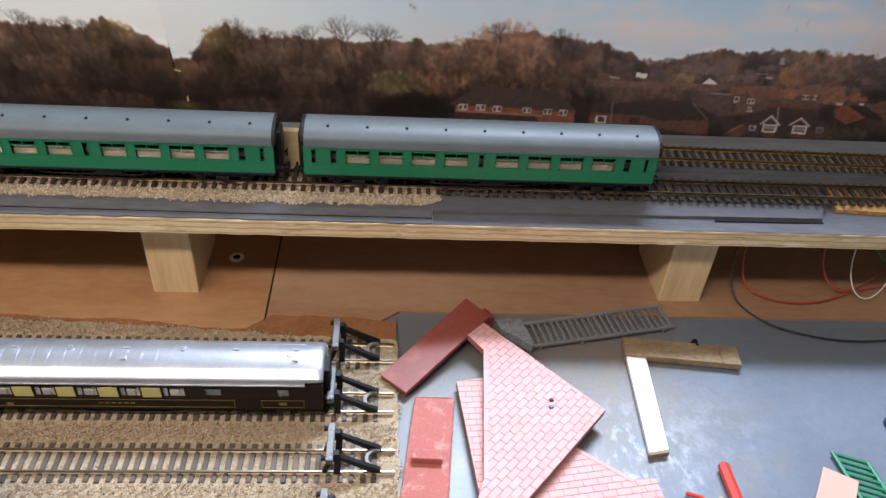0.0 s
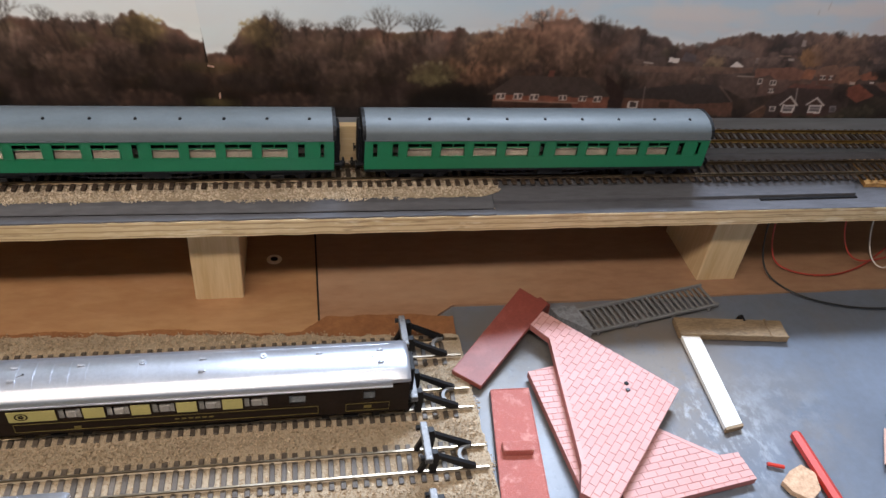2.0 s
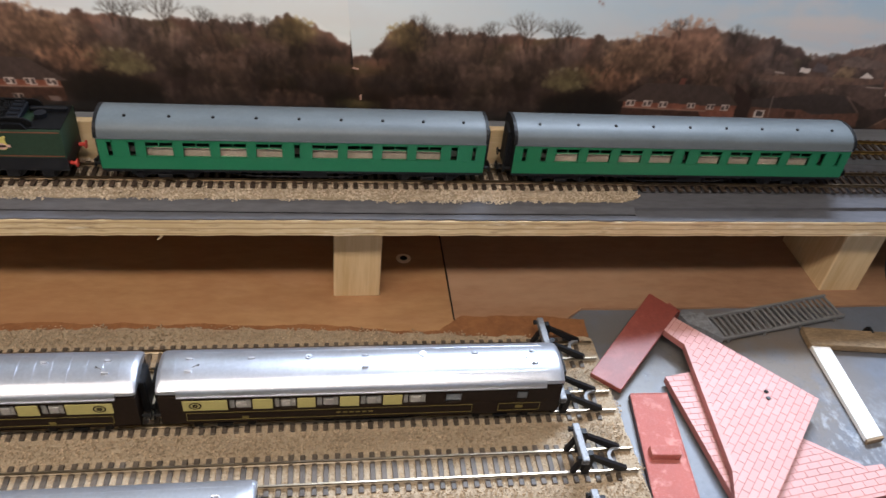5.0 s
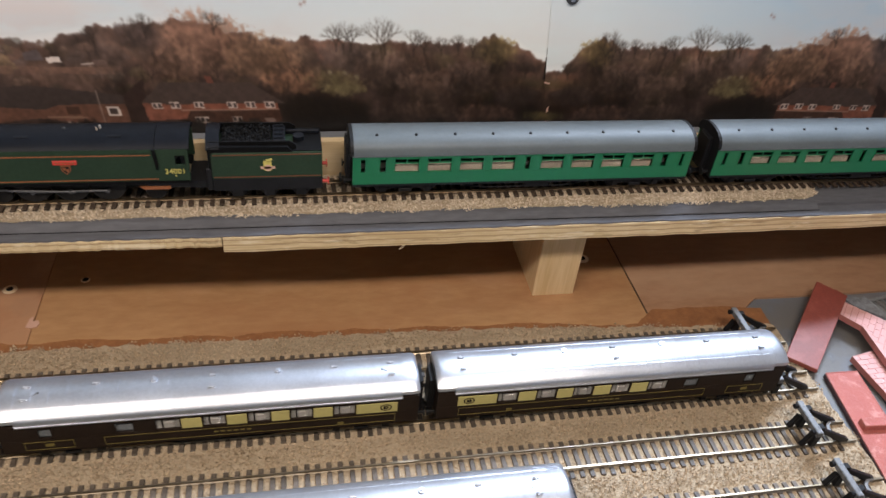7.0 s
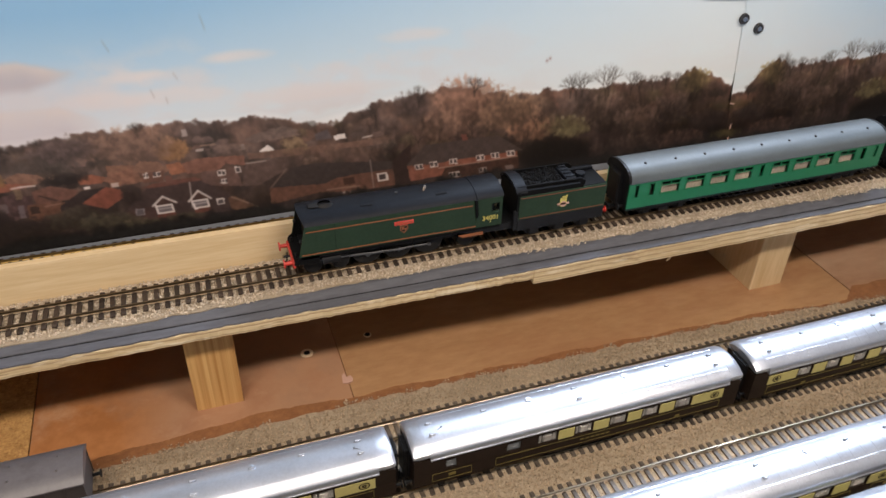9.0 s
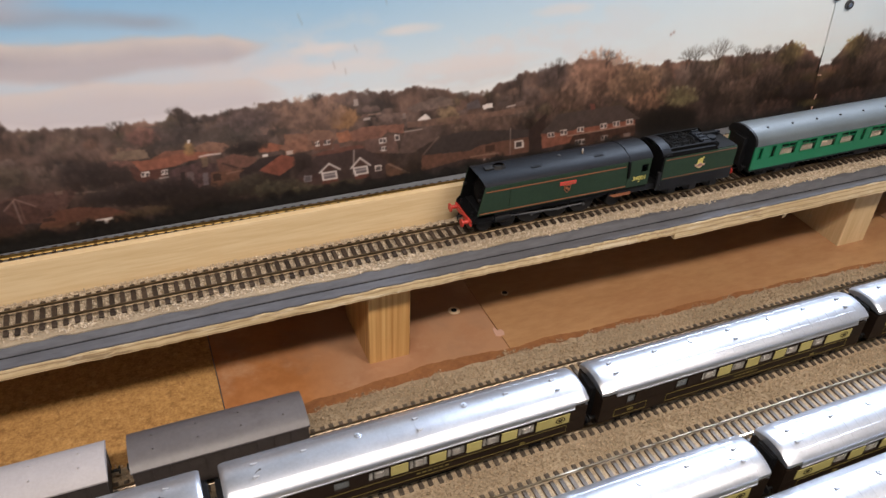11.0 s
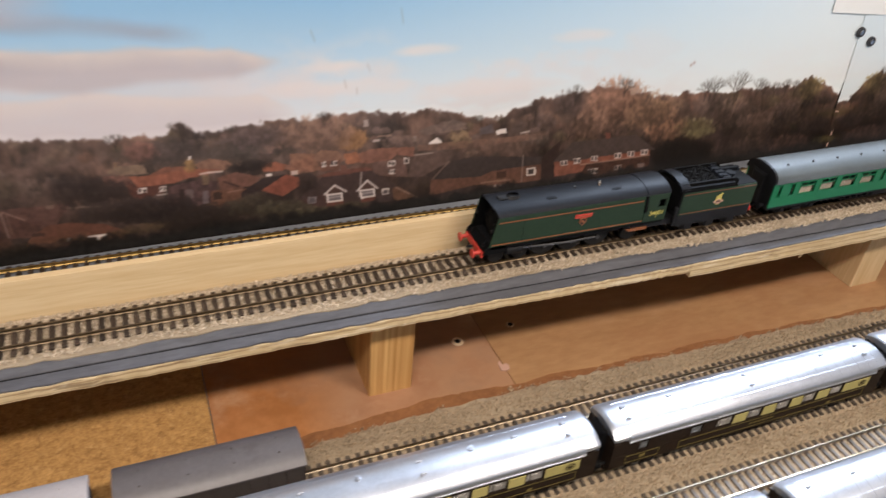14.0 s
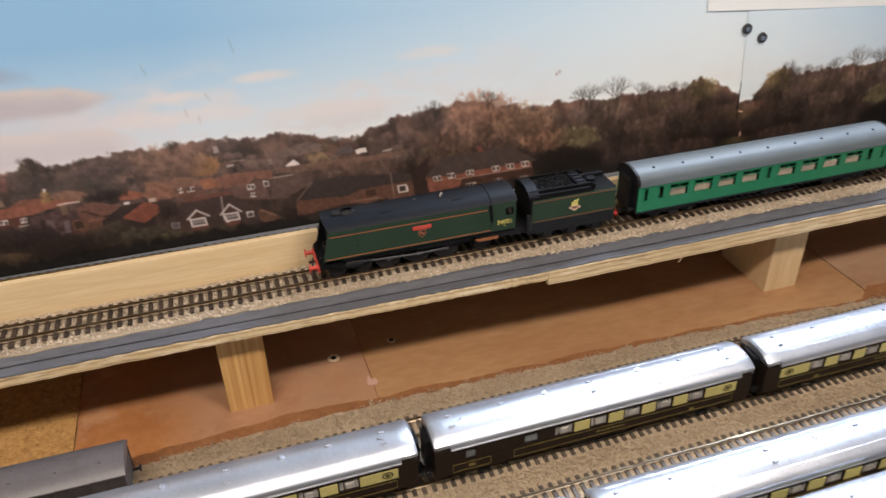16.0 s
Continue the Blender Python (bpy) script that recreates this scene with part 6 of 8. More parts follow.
        for a, b in (((-0.060, 0.0100), (-0.030, 0.0055)), ((-0.030, 0.0055), (0.030, 0.0055)), ((0.030, 0.0055), (0.060, 0.0100))):
            rod(u, (a[0], sy * 0.0140, a[1]), (b[0], sy * 0.0140, b[1]), 0.0006, 6)
        box(u, (0.010, sy * 0.0125, 0.0080), (0.020, 0.005, 0.0060), bevel=0.0005)
    box(u, (0, 0, 0.0105), (L - 0.002, 0.029, 0.0014))
    part("underframe", u, M_BLACK, c)
    bogie(c, -L / 2 + 0.040, 0.0060, 0.034)
    bogie(c, L / 2 - 0.040, 0.0060, 0.034)
    return c


def van(x0, x1, y, z, roof_mat, label, tilt=0.0):
    L = x1 - x0
    c = thing("goods_van", ((x0 + x1) / 2, y, z), label, "railway van", "goods vans")
    half = 0.0165
    b = bmesh.new()
    box(b, (0, 0, 0.0245), (L, 2 * half, 0.0265), bevel=0.0005)
    body = part("body", b, M_VAN, c)
    for i in range(11):
        for sy in (-1, 1):
            part("strap", box(bmesh.new(), (-L / 2 + L * i / 10 * 0.998 + 0.0001, sy * (half + 0.0003), 0.0245), (0.0011, 0.0009, 0.0255)), M_VAN, body)
    r = bmesh.new()
    prism(r, [(half + 0.0012, 0.0376), (half + 0.0010, 0.0388), (0.0145, 0.0412), (0.0095, 0.0436), (0.0045, 0.0449), (-0.0045, 0.0449), (-0.0095, 0.0436), (-0.0145, 0.0412), (-half - 0.0010, 0.0388), (-half - 0.0012, 0.0376)], -L / 2 - 0.0014, L / 2 + 0.0014)
    roof = part("roof", r, roof_mat, c, smooth=32)
    for i in range(4):
        for yy in (-0.006, 0.006):
            v = bmesh.new()
            xx = -L / 2 + L * (i + 0.5) / 4
            rod(v, (xx, yy, 0.0440), (xx, yy, 0.0454), 0.0009, 8, 0.0005)
            part("roof_vent", v, roof_mat, roof)
    u = bmesh.new()
    for sy in (-1, 1):
        box(u, (0, sy * 0.0140, 0.0105), (L, 0.0016, 0.0022))
        for sx in (-1, 1):
            box(u, (sx * L * 0.30, sy * 0.0132, 0.0068), (0.0075, 0.0020, 0.0068), bevel=0.0005)
    part("underframe", u, M_BLACK, c)
    for sx in (-1, 1):
        for sy in (-1, 1):
            w = bmesh.new()
            rod(w, (sx * L * 0.30, sy * 0.0070, 0.0062), (sx * L * 0.30, sy * 0.0096, 0.0062), 0.0062, 18)
            part("wheel", w, M_WHEEL, c, smooth=40)
            bu = bmesh.new()
            rod(bu, (sx * L / 2, sy * 0.0115, 0.0135), (sx * (L / 2 + 0.005), sy * 0.0115, 0.0135), 0.0012, 8)
            rod(bu, (sx * (L / 2 + 0.005), sy * 0.0115, 0.0135), (sx * (L / 2 + 0.0058), sy * 0.0115, 0.0135), 0.0028, 12)
            part("buffer", bu, M_BLACK, c)
    return c


def casing_outline(half=0.0172, low=0.0205):
    """Cross-section of the slab-sided casing: upright sides, a hard shoulder, a low arched top."""
    right = [(half, low), (half, 0.0455), (half - 0.0010, 0.0468), (half - 0.0038, 0.0489), (half - 0.0075, 0.0505), (half - 0.0120, 0.0516), (half - 0.0160, 0.0519)]
    return right + [(-a, b) for a, b in right[::-1]]


def locomotive(x0, y, z):
    """Air-smoothed steam locomotive heading to -x; its front beam at x0."""
    c = thing("steam_locomotive", (x0, y, z), "dark green slab-sided model steam locomotive with orange lining", "locomotive")
    L, half, cab0 = 0.1650, 0.0172, 0.1436
    o = casing_outline()
    arch = [p for p in o if p[1] > 0.0450]
    lean = lambda zz: 0.0062 + (zz - 0.0205) * 0.216
    for sy in (-1, 1):
        sheet = bmesh.new()
        prism(sheet, [(lean(0.0205), 0.0205), (cab0, 0.0205), (cab0, 0.0456), (lean(0.0456), 0.0456)], sy * (half - 0.0010), sy * half, "y")
        part("side_sheet", sheet, M_LGREEN, c, "dark green side sheet")
        part("panel_seam", box(bmesh.new(), (0.0335, sy * half, 0.0333), (0.00022, 0.00016, 0.0234)), M_LBLACK, c)
        part("inner_lining", box(bmesh.new(), (0.0155, sy * (half - 0.0013), 0.0330), (0.0070, 0.0006, 0.0240)), M_LBLACK, c)
        inner = bmesh.new()
        prism(inner, [(lean(0.0205) + 0.0002, 0.0205), (0.0125, 0.0205), (0.0125, 0.0452), (lean(0.0452) + 0.0002, 0.0452)], sy * (half - 0.0014), sy * (half - 0.00105), "y")
        part("wing_lining", inner, M_LBLACK, c)
        part("skirt", box(bmesh.new(), (0.0860, sy * (half - 0.0010), 0.0192), (0.1560, 0.0016, 0.0026)), M_LBLACK, c)
        for zz, nm, a, b in ((0.0219, "lower_lining", 0.0082, 0.1640), (0.0412, "upper_lining", 0.0122, 0.1405)):
            part(nm, box(bmesh.new(), ((a + b) / 2, sy * (half + 0.0001), zz), (b - a, 0.0003, 0.0008)), M_ORANGE, c, "thin orange line")
    core = bmesh.new()
    prism(core, [(a * 0.93, b - 0.0004) if b > 0.0450 else (a * 0.93, b) for a, b in o], 0.0190, cab0)
    part("boiler_casing", core, M_LBLACK, c)
    top = bmesh.new()
    prism(top, arch + [(a * 0.96, b - 0.0010) for a, b in arch[::-1]], 0.0090, cab0)
    for v in top.verts:
        if v.co.x < 0.02:
            v.co.x = 0.0088 + 0.0030 * (abs(v.co.y) / half) ** 2
    part("casing_top", top, M_LOCOROOF, c, "weathered slate-black casing top", smooth=25)
    # the dark mouth at the front: smokebox door deep under the hood, tray and steps
    fr = bmesh.new()
    rod(fr, (0.0150, 0, 0.0305), (0.0195, 0, 0.0305), 0.0112, 24, 0.0118)
    rod(fr, (0.0128, 0, 0.0305), (0.0152, 0, 0.0305), 0.0060, 20, 0.0100)
    for a in (25, 155):
        rod(fr, (0.0135, 0, 0.0305), (0.0135, 0.010 * math.cos(radians(a)), 0.0305 + 0.010 * math.sin(radians(a))), 0.0006, 6)
    part("smokebox_door", fr, M_LBLACK, c, "black recessed smokebox door", smooth=35)
    tray = bmesh.new()
    prism(tray, [(0.0025, 0.0160), (0.0195, 0.0190), (0.0195, 0.0205), (0.0025, 0.0172)], -half + 0.0010, half - 0.0010, "y")
    for sy in (-1, 1):
        prism(tray, [(0.0022, 0.0140), (0.0210, 0.0140), (0.0210, 0.0206), (lean(0.0205) - 0.0002, 0.0206), (0.0030, 0.0180)], sy * (half - 0.0014), sy * (half - 0.0002), "y")
    part("front_tray", tray, M_LBLACK, c)
    part("buffer_beam", box(bmesh.new(), (0.0022, 0, 0.0132), (0.0022, 0.0310, 0.0052), bevel=0.0004), M_RED, c, "red buffer beam")
    for sy in (-1, 1):
        b = bmesh.new()
        rod(b, (0.0012, sy * 0.0118, 0.0138), (-0.0042, sy * 0.0118, 0.0138), 0.0018, 10, 0.0014)
        rod(b, (-0.0042, sy * 0.0118, 0.0138), (-0.0052, sy * 0.0118, 0.0138), 0.0036, 16)
        part("buffer", b, M_RED, c, "red buffer", smooth=40)
        lp = bmesh.new()
        rod(lp, (0.0046, sy * 0.0108, 0.0172), (0.0046, sy * 0.0108, 0.0212), 0.0010, 8)
        rod(lp, (0.0096, sy * 0.0140, 0.0330), (0.0076, sy * 0.0140, 0.0330), 0.0012, 10)
        part("lamp_iron", lp, M_BLACK, c)
    hk = bmesh.new()
    box(hk, (-0.0010, 0, 0.0120), (0.0060, 0.0020, 0.0014), bevel=0.0003)
    rod(hk, (0.0, 0.0045, 0.0120), (-0.0010, 0.0045, 0.0050), 0.0006, 6)
    rod(hk, (0.0, -0.0060, 0.0120), (-0.0010, -0.0060, 0.0060), 0.0006, 6)
    part("front_coupling", hk, M_BLACK, c)
    # chimney well with its raised rear lip, domes and valves on the top
    ch = bmesh.new()
    for k in range(18):
        a, b = k * math.tau / 18, (k + 1) * math.tau / 18
        ch.faces.new([ch.verts.new((0.0300 + r * 1.5 * math.cos(t), r * math.sin(t), zz)) for r, t, zz in ((0.0046, a, 0.0516), (0.0046, b, 0.0516), (0.0030, b, 0.0540), (0.0030, a, 0.0540))])
    rod(ch, (0.0300, 0, 0.0512), (0.0300, 0, 0.0523), 0.0034, 16)
    box(ch, (0.0215, 0, 0.0524), (0.0080, 0.0060, 0.0012), bevel=0.0004)
    part("chimney", ch, M_BLACK, c, smooth=40)
    for xx, yy, r, m in ((0.0850, 0.0010, 0.0016, M_STEEL), (0.1060, -0.0012, 0.0008, M_SEAT), (0.1078, 0.0015, 0.0010, M_CURTAIN)):
        v = bmesh.new()
        rod(v, (xx, yy, 0.0512), (xx, yy, 0.0528 if r > 0.0012 else 0.0542), r, 10, r * 0.7)
        part("safety_valve", v, m, c)
    for xx in (0.0600, 0.1180):
        part("top_hatch", box(bmesh.new(), (xx, -0.0070, 0.0511), (0.0090, 0.0040, 0.0005), bevel=0.0002), M_LOCOROOF, c)
    # cab
    for sy in (-1, 1):
        yy = sy * (half - 0.0002)
        cab = bmesh.new()
        for a, b, z0, z1 in ((cab0, L, 0.0205, 0.0335), (cab0, 0.1565, 0.0335, 0.0405), (0.1625, L, 0.0335, 0.0405), (cab0, L, 0.0405, 0.0456)):
            box(cab, ((a + b) / 2, yy, (z0 + z1) / 2), (b - a, 0.0012, z1 - z0))
        cabp = part("cab_side", cab, M_LGREEN, c)
        w = bmesh.new()
        box(w, (0.1595, sy * (half - 0.0008), 0.0370), (0.0062, 0.0003, 0.0070))
        part("cab_window", w, M_GLASS, cabp)
        fw = bmesh.new()
        for a, b, z0, z1 in ((0.1562, 0.1567, 0.0333, 0.0407), (0.1623, 0.1628, 0.0333, 0.0407), (0.1562, 0.1628, 0.0403, 0.0407)):
            box(fw, ((a + b) / 2, yy + sy * 0.0006, (z0 + z1) / 2), (b - a, 0.0004, z1 - z0))
        part("window_frame", fw, M_LBLACK, cabp)
        dt = bmesh.new()
        prism(dt, [(0.1432, 0.0300), (0.1445, 0.0300), (0.1452, 0.0330), (0.1440, 0.0456), (0.1418, 0.0462)], yy, yy + sy * 0.0016, "y")
        part("cab_deflector", dt, M_LBLACK, c)
    cr = bmesh.new()
    prism(cr, [(a * 1.012, b + 0.0003) for a, b in arch] + [(a * 0.94, b - 0.0012) for a, b in arch[::-1]], cab0 + 0.0004, L + 0.0010)
    part("cab_roof", cr, M_LOCOROOF, c, smooth=25)
    part("cab_interior", box(bmesh.new(), (0.1500, 0, 0.0325), (0.0190, 0.0300, 0.0230)), M_BLACK, c)
    # name plate, shield, running number
    part("nameplate", box(bmesh.new(), (0.0856, -(half + 0.0004), 0.0366), (0.0150, 0.0006, 0.0032), bevel=0.0001), M_RED, c, "red nameplate")
    nb = bmesh.new()
    for j in range(6):
        box(nb, (0.0804 + j * 0.0021, -(half + 0.0008), 0.0366), (0.0013, 0.0002, 0.0011))
    part("nameplate_bars", nb, M_ORANGE, c, "pale bars of lettering")
    sh = bmesh.new()
    prism(sh, [(0.0826, 0.0344), (0.0886, 0.0344), (0.0886, 0.0304), (0.0856, 0.0274), (0.0826, 0.0304)], -(half + 0.0006), -half, "y")
    shp = part("shield", sh, M_ORANGE, c, "small shield badge")
    s2 = bmesh.new()
    prism(s2, [(0.0833, 0.0337), (0.0879, 0.0337), (0.0879, 0.0306), (0.0856, 0.0284), (0.0833, 0.0306)], -(half + 0.0008), -(half + 0.0005), "y")
    part("shield_field", s2, M_BLACK, shp)
    s3 = bmesh.new()
    box(s3, (0.0846, -(half + 0.0009), 0.0321), (0.0018, 0.0002, 0.0022))
    box(s3, (0.0866, -(half + 0.0009), 0.0308), (0.0016, 0.0002, 0.0022))
    part("shield_charge", s3, M_ORANGE, shp)
    tx = bpy.data.curves.new("running_number", "FONT")
    tx.body, tx.size, tx.extrude, tx.align_x = "34001", 0.0056, 0.0002, "CENTER"
    tx.materials.append(M_NUMBER)
    no = new("running_number", tx)
    no.parent = c
    no.matrix_basis = pose(0.1555, -(half + 0.0007), 0.0264, 90, 0, 0)
    no["label"] = "yellow painted running number"
    part("power_mark", box(bmesh.new(), (0.1555, -(half + 0.0005), 0.0245), (0.0009, 0.0002, 0.0009)), M_NUMBER, c)
    cap = bmesh.new()
    prism(cap, [(0.1300, 0.0150), (0.1505, 0.0150), (0.1505, 0.0126), (0.1335, 0.0126)], -(half - 0.0006), -(half - 0.0014), "y")
    part("ash_pan", cap, M_ORANGE, c, "orange-lined pan under the cab")
    # chassis, wheels and rods
    fm = bmesh.new()
    for sy in (-1, 1):
        box(fm, (0.0840, sy * 0.0058, 0.0135), (0.1500, 0.0012, 0.0110))
        box(fm, (0.1500, sy * 0.0150, 0.0165), (0.0280, 0.0016, 0.0060))
    box(fm, (0.0850, 0, 0.0190), (0.1500, 0.0300, 0.0016))
    box(fm, (0.0870, 0, 0.0140), (0.0760, 0.0110, 0.0130))
    box(fm, (0.1720, 0, 0.0140), (0.0180, 0.0260, 0.0060))
    part("frames", fm, M_BLACK, c)
    for wx, wr in ((0.0170, 0.0066), (0.0378, 0.0066), (0.0584, 0.0118), (0.0829, 0.0118), (0.1074, 0.0118), (0.1390, 0.0072)):
        for sy in (-1, 1):
            w = bmesh.new()
            rod(w, (wx, sy * 0.0072, wr), (wx, sy * 0.0094, wr), wr, 28)
            rod(w, (wx, sy * 0.0068, wr), (wx, sy * 0.0074, wr), wr + 0.0007, 28)
            wheel = part("wheel", w, M_WHEEL, c, smooth=40)
            rm = bmesh.new()
            for k in range(28):
                a, b = k * math.tau / 28, (k + 1) * math.tau / 28
                q = [rm.verts.new((wx + r * math.cos(t), sy * 0.0096, wr + r * math.sin(t))) for r, t in ((wr, a), (wr, b), (wr * 0.86, b), (wr * 0.86, a))]
                rm.faces.new(q if sy < 0 else q[::-1])
            part("tyre", rm, M_WHEEL, wheel)
    for sy in (-1, 1):
        rods = bmesh.new()
        box(rods, (0.0829, sy * 0.0112, 0.0090), (0.0520, 0.0010, 0.0016), bevel=0.0003)
        box(rods, (0.0650, sy * 0.0128, 0.0106), (0.0440, 0.0010, 0.0016), ry=3, bevel=0.0003)
        box(rods, (0.0330, sy * 0.0134, 0.0128), (0.0240, 0.0012, 0.0011))
        for wx in (0.0584, 0.0829, 0.1074):
            rod(rods, (wx, sy * 0.0100, 0.0090), (wx, sy * 0.0126, 0.0090), 0.0014, 10)
        part("coupling_rod", rods, M_RODS, c, "dull grey steel coupling rods")
        cy = bmesh.new()
        rod(cy, (0.0230, sy * 0.0122, 0.0125), (0.0370, sy * 0.0122, 0.0125), 0.0042, 14)
        part("cylinder", cy, M_BLACK, c, smooth=40)
    # tender
    t0, t1, up = 0.1798, 0.2560, 0.0016
    body = bmesh.new()
    prism(body, [(half, 0.0205), (half, 0.0404), (half - 0.0006, 0.0416), (-half + 0.0006, 0.0416), (-half, 0.0404), (-half, 0.0205)], t0, t1)
    tender = part("tender", body, M_LGREEN, c, "dark green tender body", smooth=25)
    b2 = bmesh.new()
    box(b2, ((t0 + t1) / 2, 0, 0.0155), (t1 - t0, 2 * half - 0.0010, 0.0110))
    box(b2, ((t0 + t1) / 2, 0, 0.0100), (t1 - t0 - 0.006, 0.022, 0.0050))
    for sy in (-1, 1):
        for k in range(3):
            box(b2, (t0 + 0.016 + 0.0225 * k, sy * 0.0140, 0.0075), (0.0085, 0.0025, 0.0085), bevel=0.0008)
        box(b2, (t0 - 0.0022, sy * (half - 0.0012), 0.0200), (0.0040, 0.0022, 0.0180), bevel=0.0004)
    part("tender_frame", b2, M_BLACK, tender)
    for zz in (0.0219, 0.0400):
        ln = bmesh.new()
        for sy in (-1, 1):
            box(ln, ((t0 + t1) / 2, sy * (half + 0.0001), zz), (t1 - t0 - 0.002, 0.0003, 0.0008))
        part("tender_lining", ln, M_DIMLINE, tender)
    rails = bmesh.new()
    for sy in (-1, 1):
        prism(rails, [(t0 - 0.0004, 0.0398 + up), (t1 - 0.018, 0.0398 + up), (t1 - 0.018, 0.0440 + up), (t1 - 0.022, 0.0466 + up), (t0 - 0.0004, 0.0470 + up)], sy * (half - 0.0052), sy * (half - 0.0038), "y")
        prism(rails, [(t0, 0.0397 + up), (t1 - 0.020, 0.0397 + up), (t1 - 0.024, 0.0440 + up), (t0, 0.0446 + up)], sy * (half - 0.0040), sy * (half - 0.0006), "y")
    box(rails, (t0 - 0.0006, 0, 0.0340), (0.0030, 2 * half - 0.0004, 0.0240), bevel=0.0004)
    box(rails, (t1 - 0.010, 0, 0.0402 + up), (0.020, 2 * half - 0.003, 0.0008))
    part("tender_coping", rails, M_LBLACK, tender)
    arc = bmesh.new()
    prism(arc, [(a, b - 0.0006) for a, b in arch] + [(a * 0.93, b - 0.0022) for a, b in arch[::-1]], t0 - 0.0030, t0 + 0.0062)
    part("tender_hood", arc, M_LOCOROOF, tender, smooth=25)
    coal = bmesh.new()
    rc = random.Random(3)
    for i in range(260):
        s = rc.uniform(0.0006, 0.0014)
        b3 = bmesh.new()
        bmesh.ops.create_icosphere(b3, subdivisions=1, radius=s, matrix=pose(t0 + 0.008 + rc.random() * 0.032, rc.uniform(-0.0115, 0.0115), 0.0462 + rc.uniform(0, 0.0010), rc.uniform(0, 90), rc.uniform(0, 90), 0))
        for v in b3.verts:
            v.co += Vector((rc.uniform(-1, 1), rc.uniform(-1, 1), rc.uniform(-1, 1))) * s * 0.3
        merge(coal, b3)
    box(coal, (t0 + 0.024, 0, 0.0440), (0.034, 0.024, 0.0040))
    part("coal_load", coal, M_COAL, tender, "heap of black coal")
    rear = bmesh.new()
    box(rear, (t0 + 0.0465, -0.001, 0.0446 + up), (0.0090, 0.021, 0.0040), bevel=0.0006)
    for k in range(4):
        rod(rear, (t0 + 0.0432, -0.0085 + 0.0055 * k, 0.0468 + up), (t0 + 0.0498, -0.0085 + 0.0055 * k, 0.0468 + up), 0.0011, 8)
    rod(rear, (t1 - 0.0160, 0.000, 0.0405 + up), (t1 - 0.0160, 0.000, 0.0438 + up), 0.0040, 14)
    box(rear, (t1 - 0.0130, 0.0080, 0.0420 + up), (0.0240, 0.0030, 0.0030), bevel=0.0005)
    part("water_filler", rear, M_LOCOROOF, tender, "dark filler and ribbed cover")
    em = bmesh.new()
    rod(em, (0.2180, -half, 0.0298), (0.2180, -half - 0.0004, 0.0298), 0.0034, 14)
    for ex, ez, ew, eh in ((0.2186, 0.0352, 0.0036, 0.0022), (0.2178, 0.0336, 0.0056, 0.0026), (0.2204, 0.0364, 0.0016, 0.0016)):
        box(em, (ex, -half - 0.0003, ez), (ew, 0.0004, eh), bevel=0.0001)
    part("emblem", em, M_NUMBER, tender, "small yellow and white emblem")
    e2 = bmesh.new()
    rod(e2, (0.2180, -half - 0.0003, 0.0294), (0.2180, -half - 0.0006, 0.0294), 0.0026, 12)
    box(e2, (0.2180, -half - 0.0004, 0.0296), (0.0100, 0.0004, 0.0018))
    part("emblem_disc", e2, M_TAN, tender, "pale ring and scroll")
    for wx in (t0 + 0.016, t0 + 0.0385, t0 + 0.061):
        for sy in (-1, 1):
            w = bmesh.new()
            rod(w, (wx, sy * 0.0072, 0.0072), (wx, sy * 0.0094, 0.0072), 0.0072, 20)
            part("tender_wheel", w, M_WHEEL, tender, smooth=40)
    for sy in (-1, 1):
        b = bmesh.new()
        rod(b, (t1, sy * 0.0118, 0.0135), (t1 + 0.004, sy * 0.0118, 0.0135), 0.0014, 10)
        rod(b, (t1 + 0.004, sy * 0.0118, 0.0135), (t1 + 0.0048, sy * 0.0118, 0.0135), 0.0030, 14)
        part("tender_buffer", b, M_RED, tender, "red buffer")
    return c


T_UP, Z_UP = 0.5925, 0.1075
locomotive(-0.6456, T_UP, Z_UP)
green_coach(-0.3680, -0.1035, T_UP, Z_UP, "bright green model coach with mid-grey roof, coupled behind the tender")
green_coach(-0.0820, 0.1825, T_UP, Z_UP, "bright green model coach with mid-grey roof, last of the train")
ZL = 0.0062
pullman(-0.3205, -0.0605, 0.4540, ZL, PULLMAN, False, "umber and cream coach with silver roof by the buffer stop")
pullman(-0.5945, -0.3335, 0.4540, ZL, PULLMAN, True, "dark umber and cream coach with silver roof, second in the row")
pullman(-0.8660, -0.6075, 0.4540, ZL, PULLMAN, True, "dark umber and cream coach with silver roof, third in the row")
pullman(-1.1380, -0.8790, 0.4540, ZL, PULLMAN, False, "dark umber and cream coach with silver roof, fourth in the row")
pullman(-0.5120, -0.2555, 0.3540, ZL, PARLOUR, False, "dark umber and cream coach with silver roof on the front sidings")
pullman(-0.7860, -0.5270, 0.3540, ZL, PULLMAN, True, "dark umber and cream coach with silver roof, behind another coach")
van(-0.9180, -0.8030, 0.5035, ZL, M_VANROOF, "dark brown goods van with dark grey roof")
van(-1.0500, -0.9345, 0.5035, ZL, M_VANROOF2, "dark brown goods van with pale grey roof")


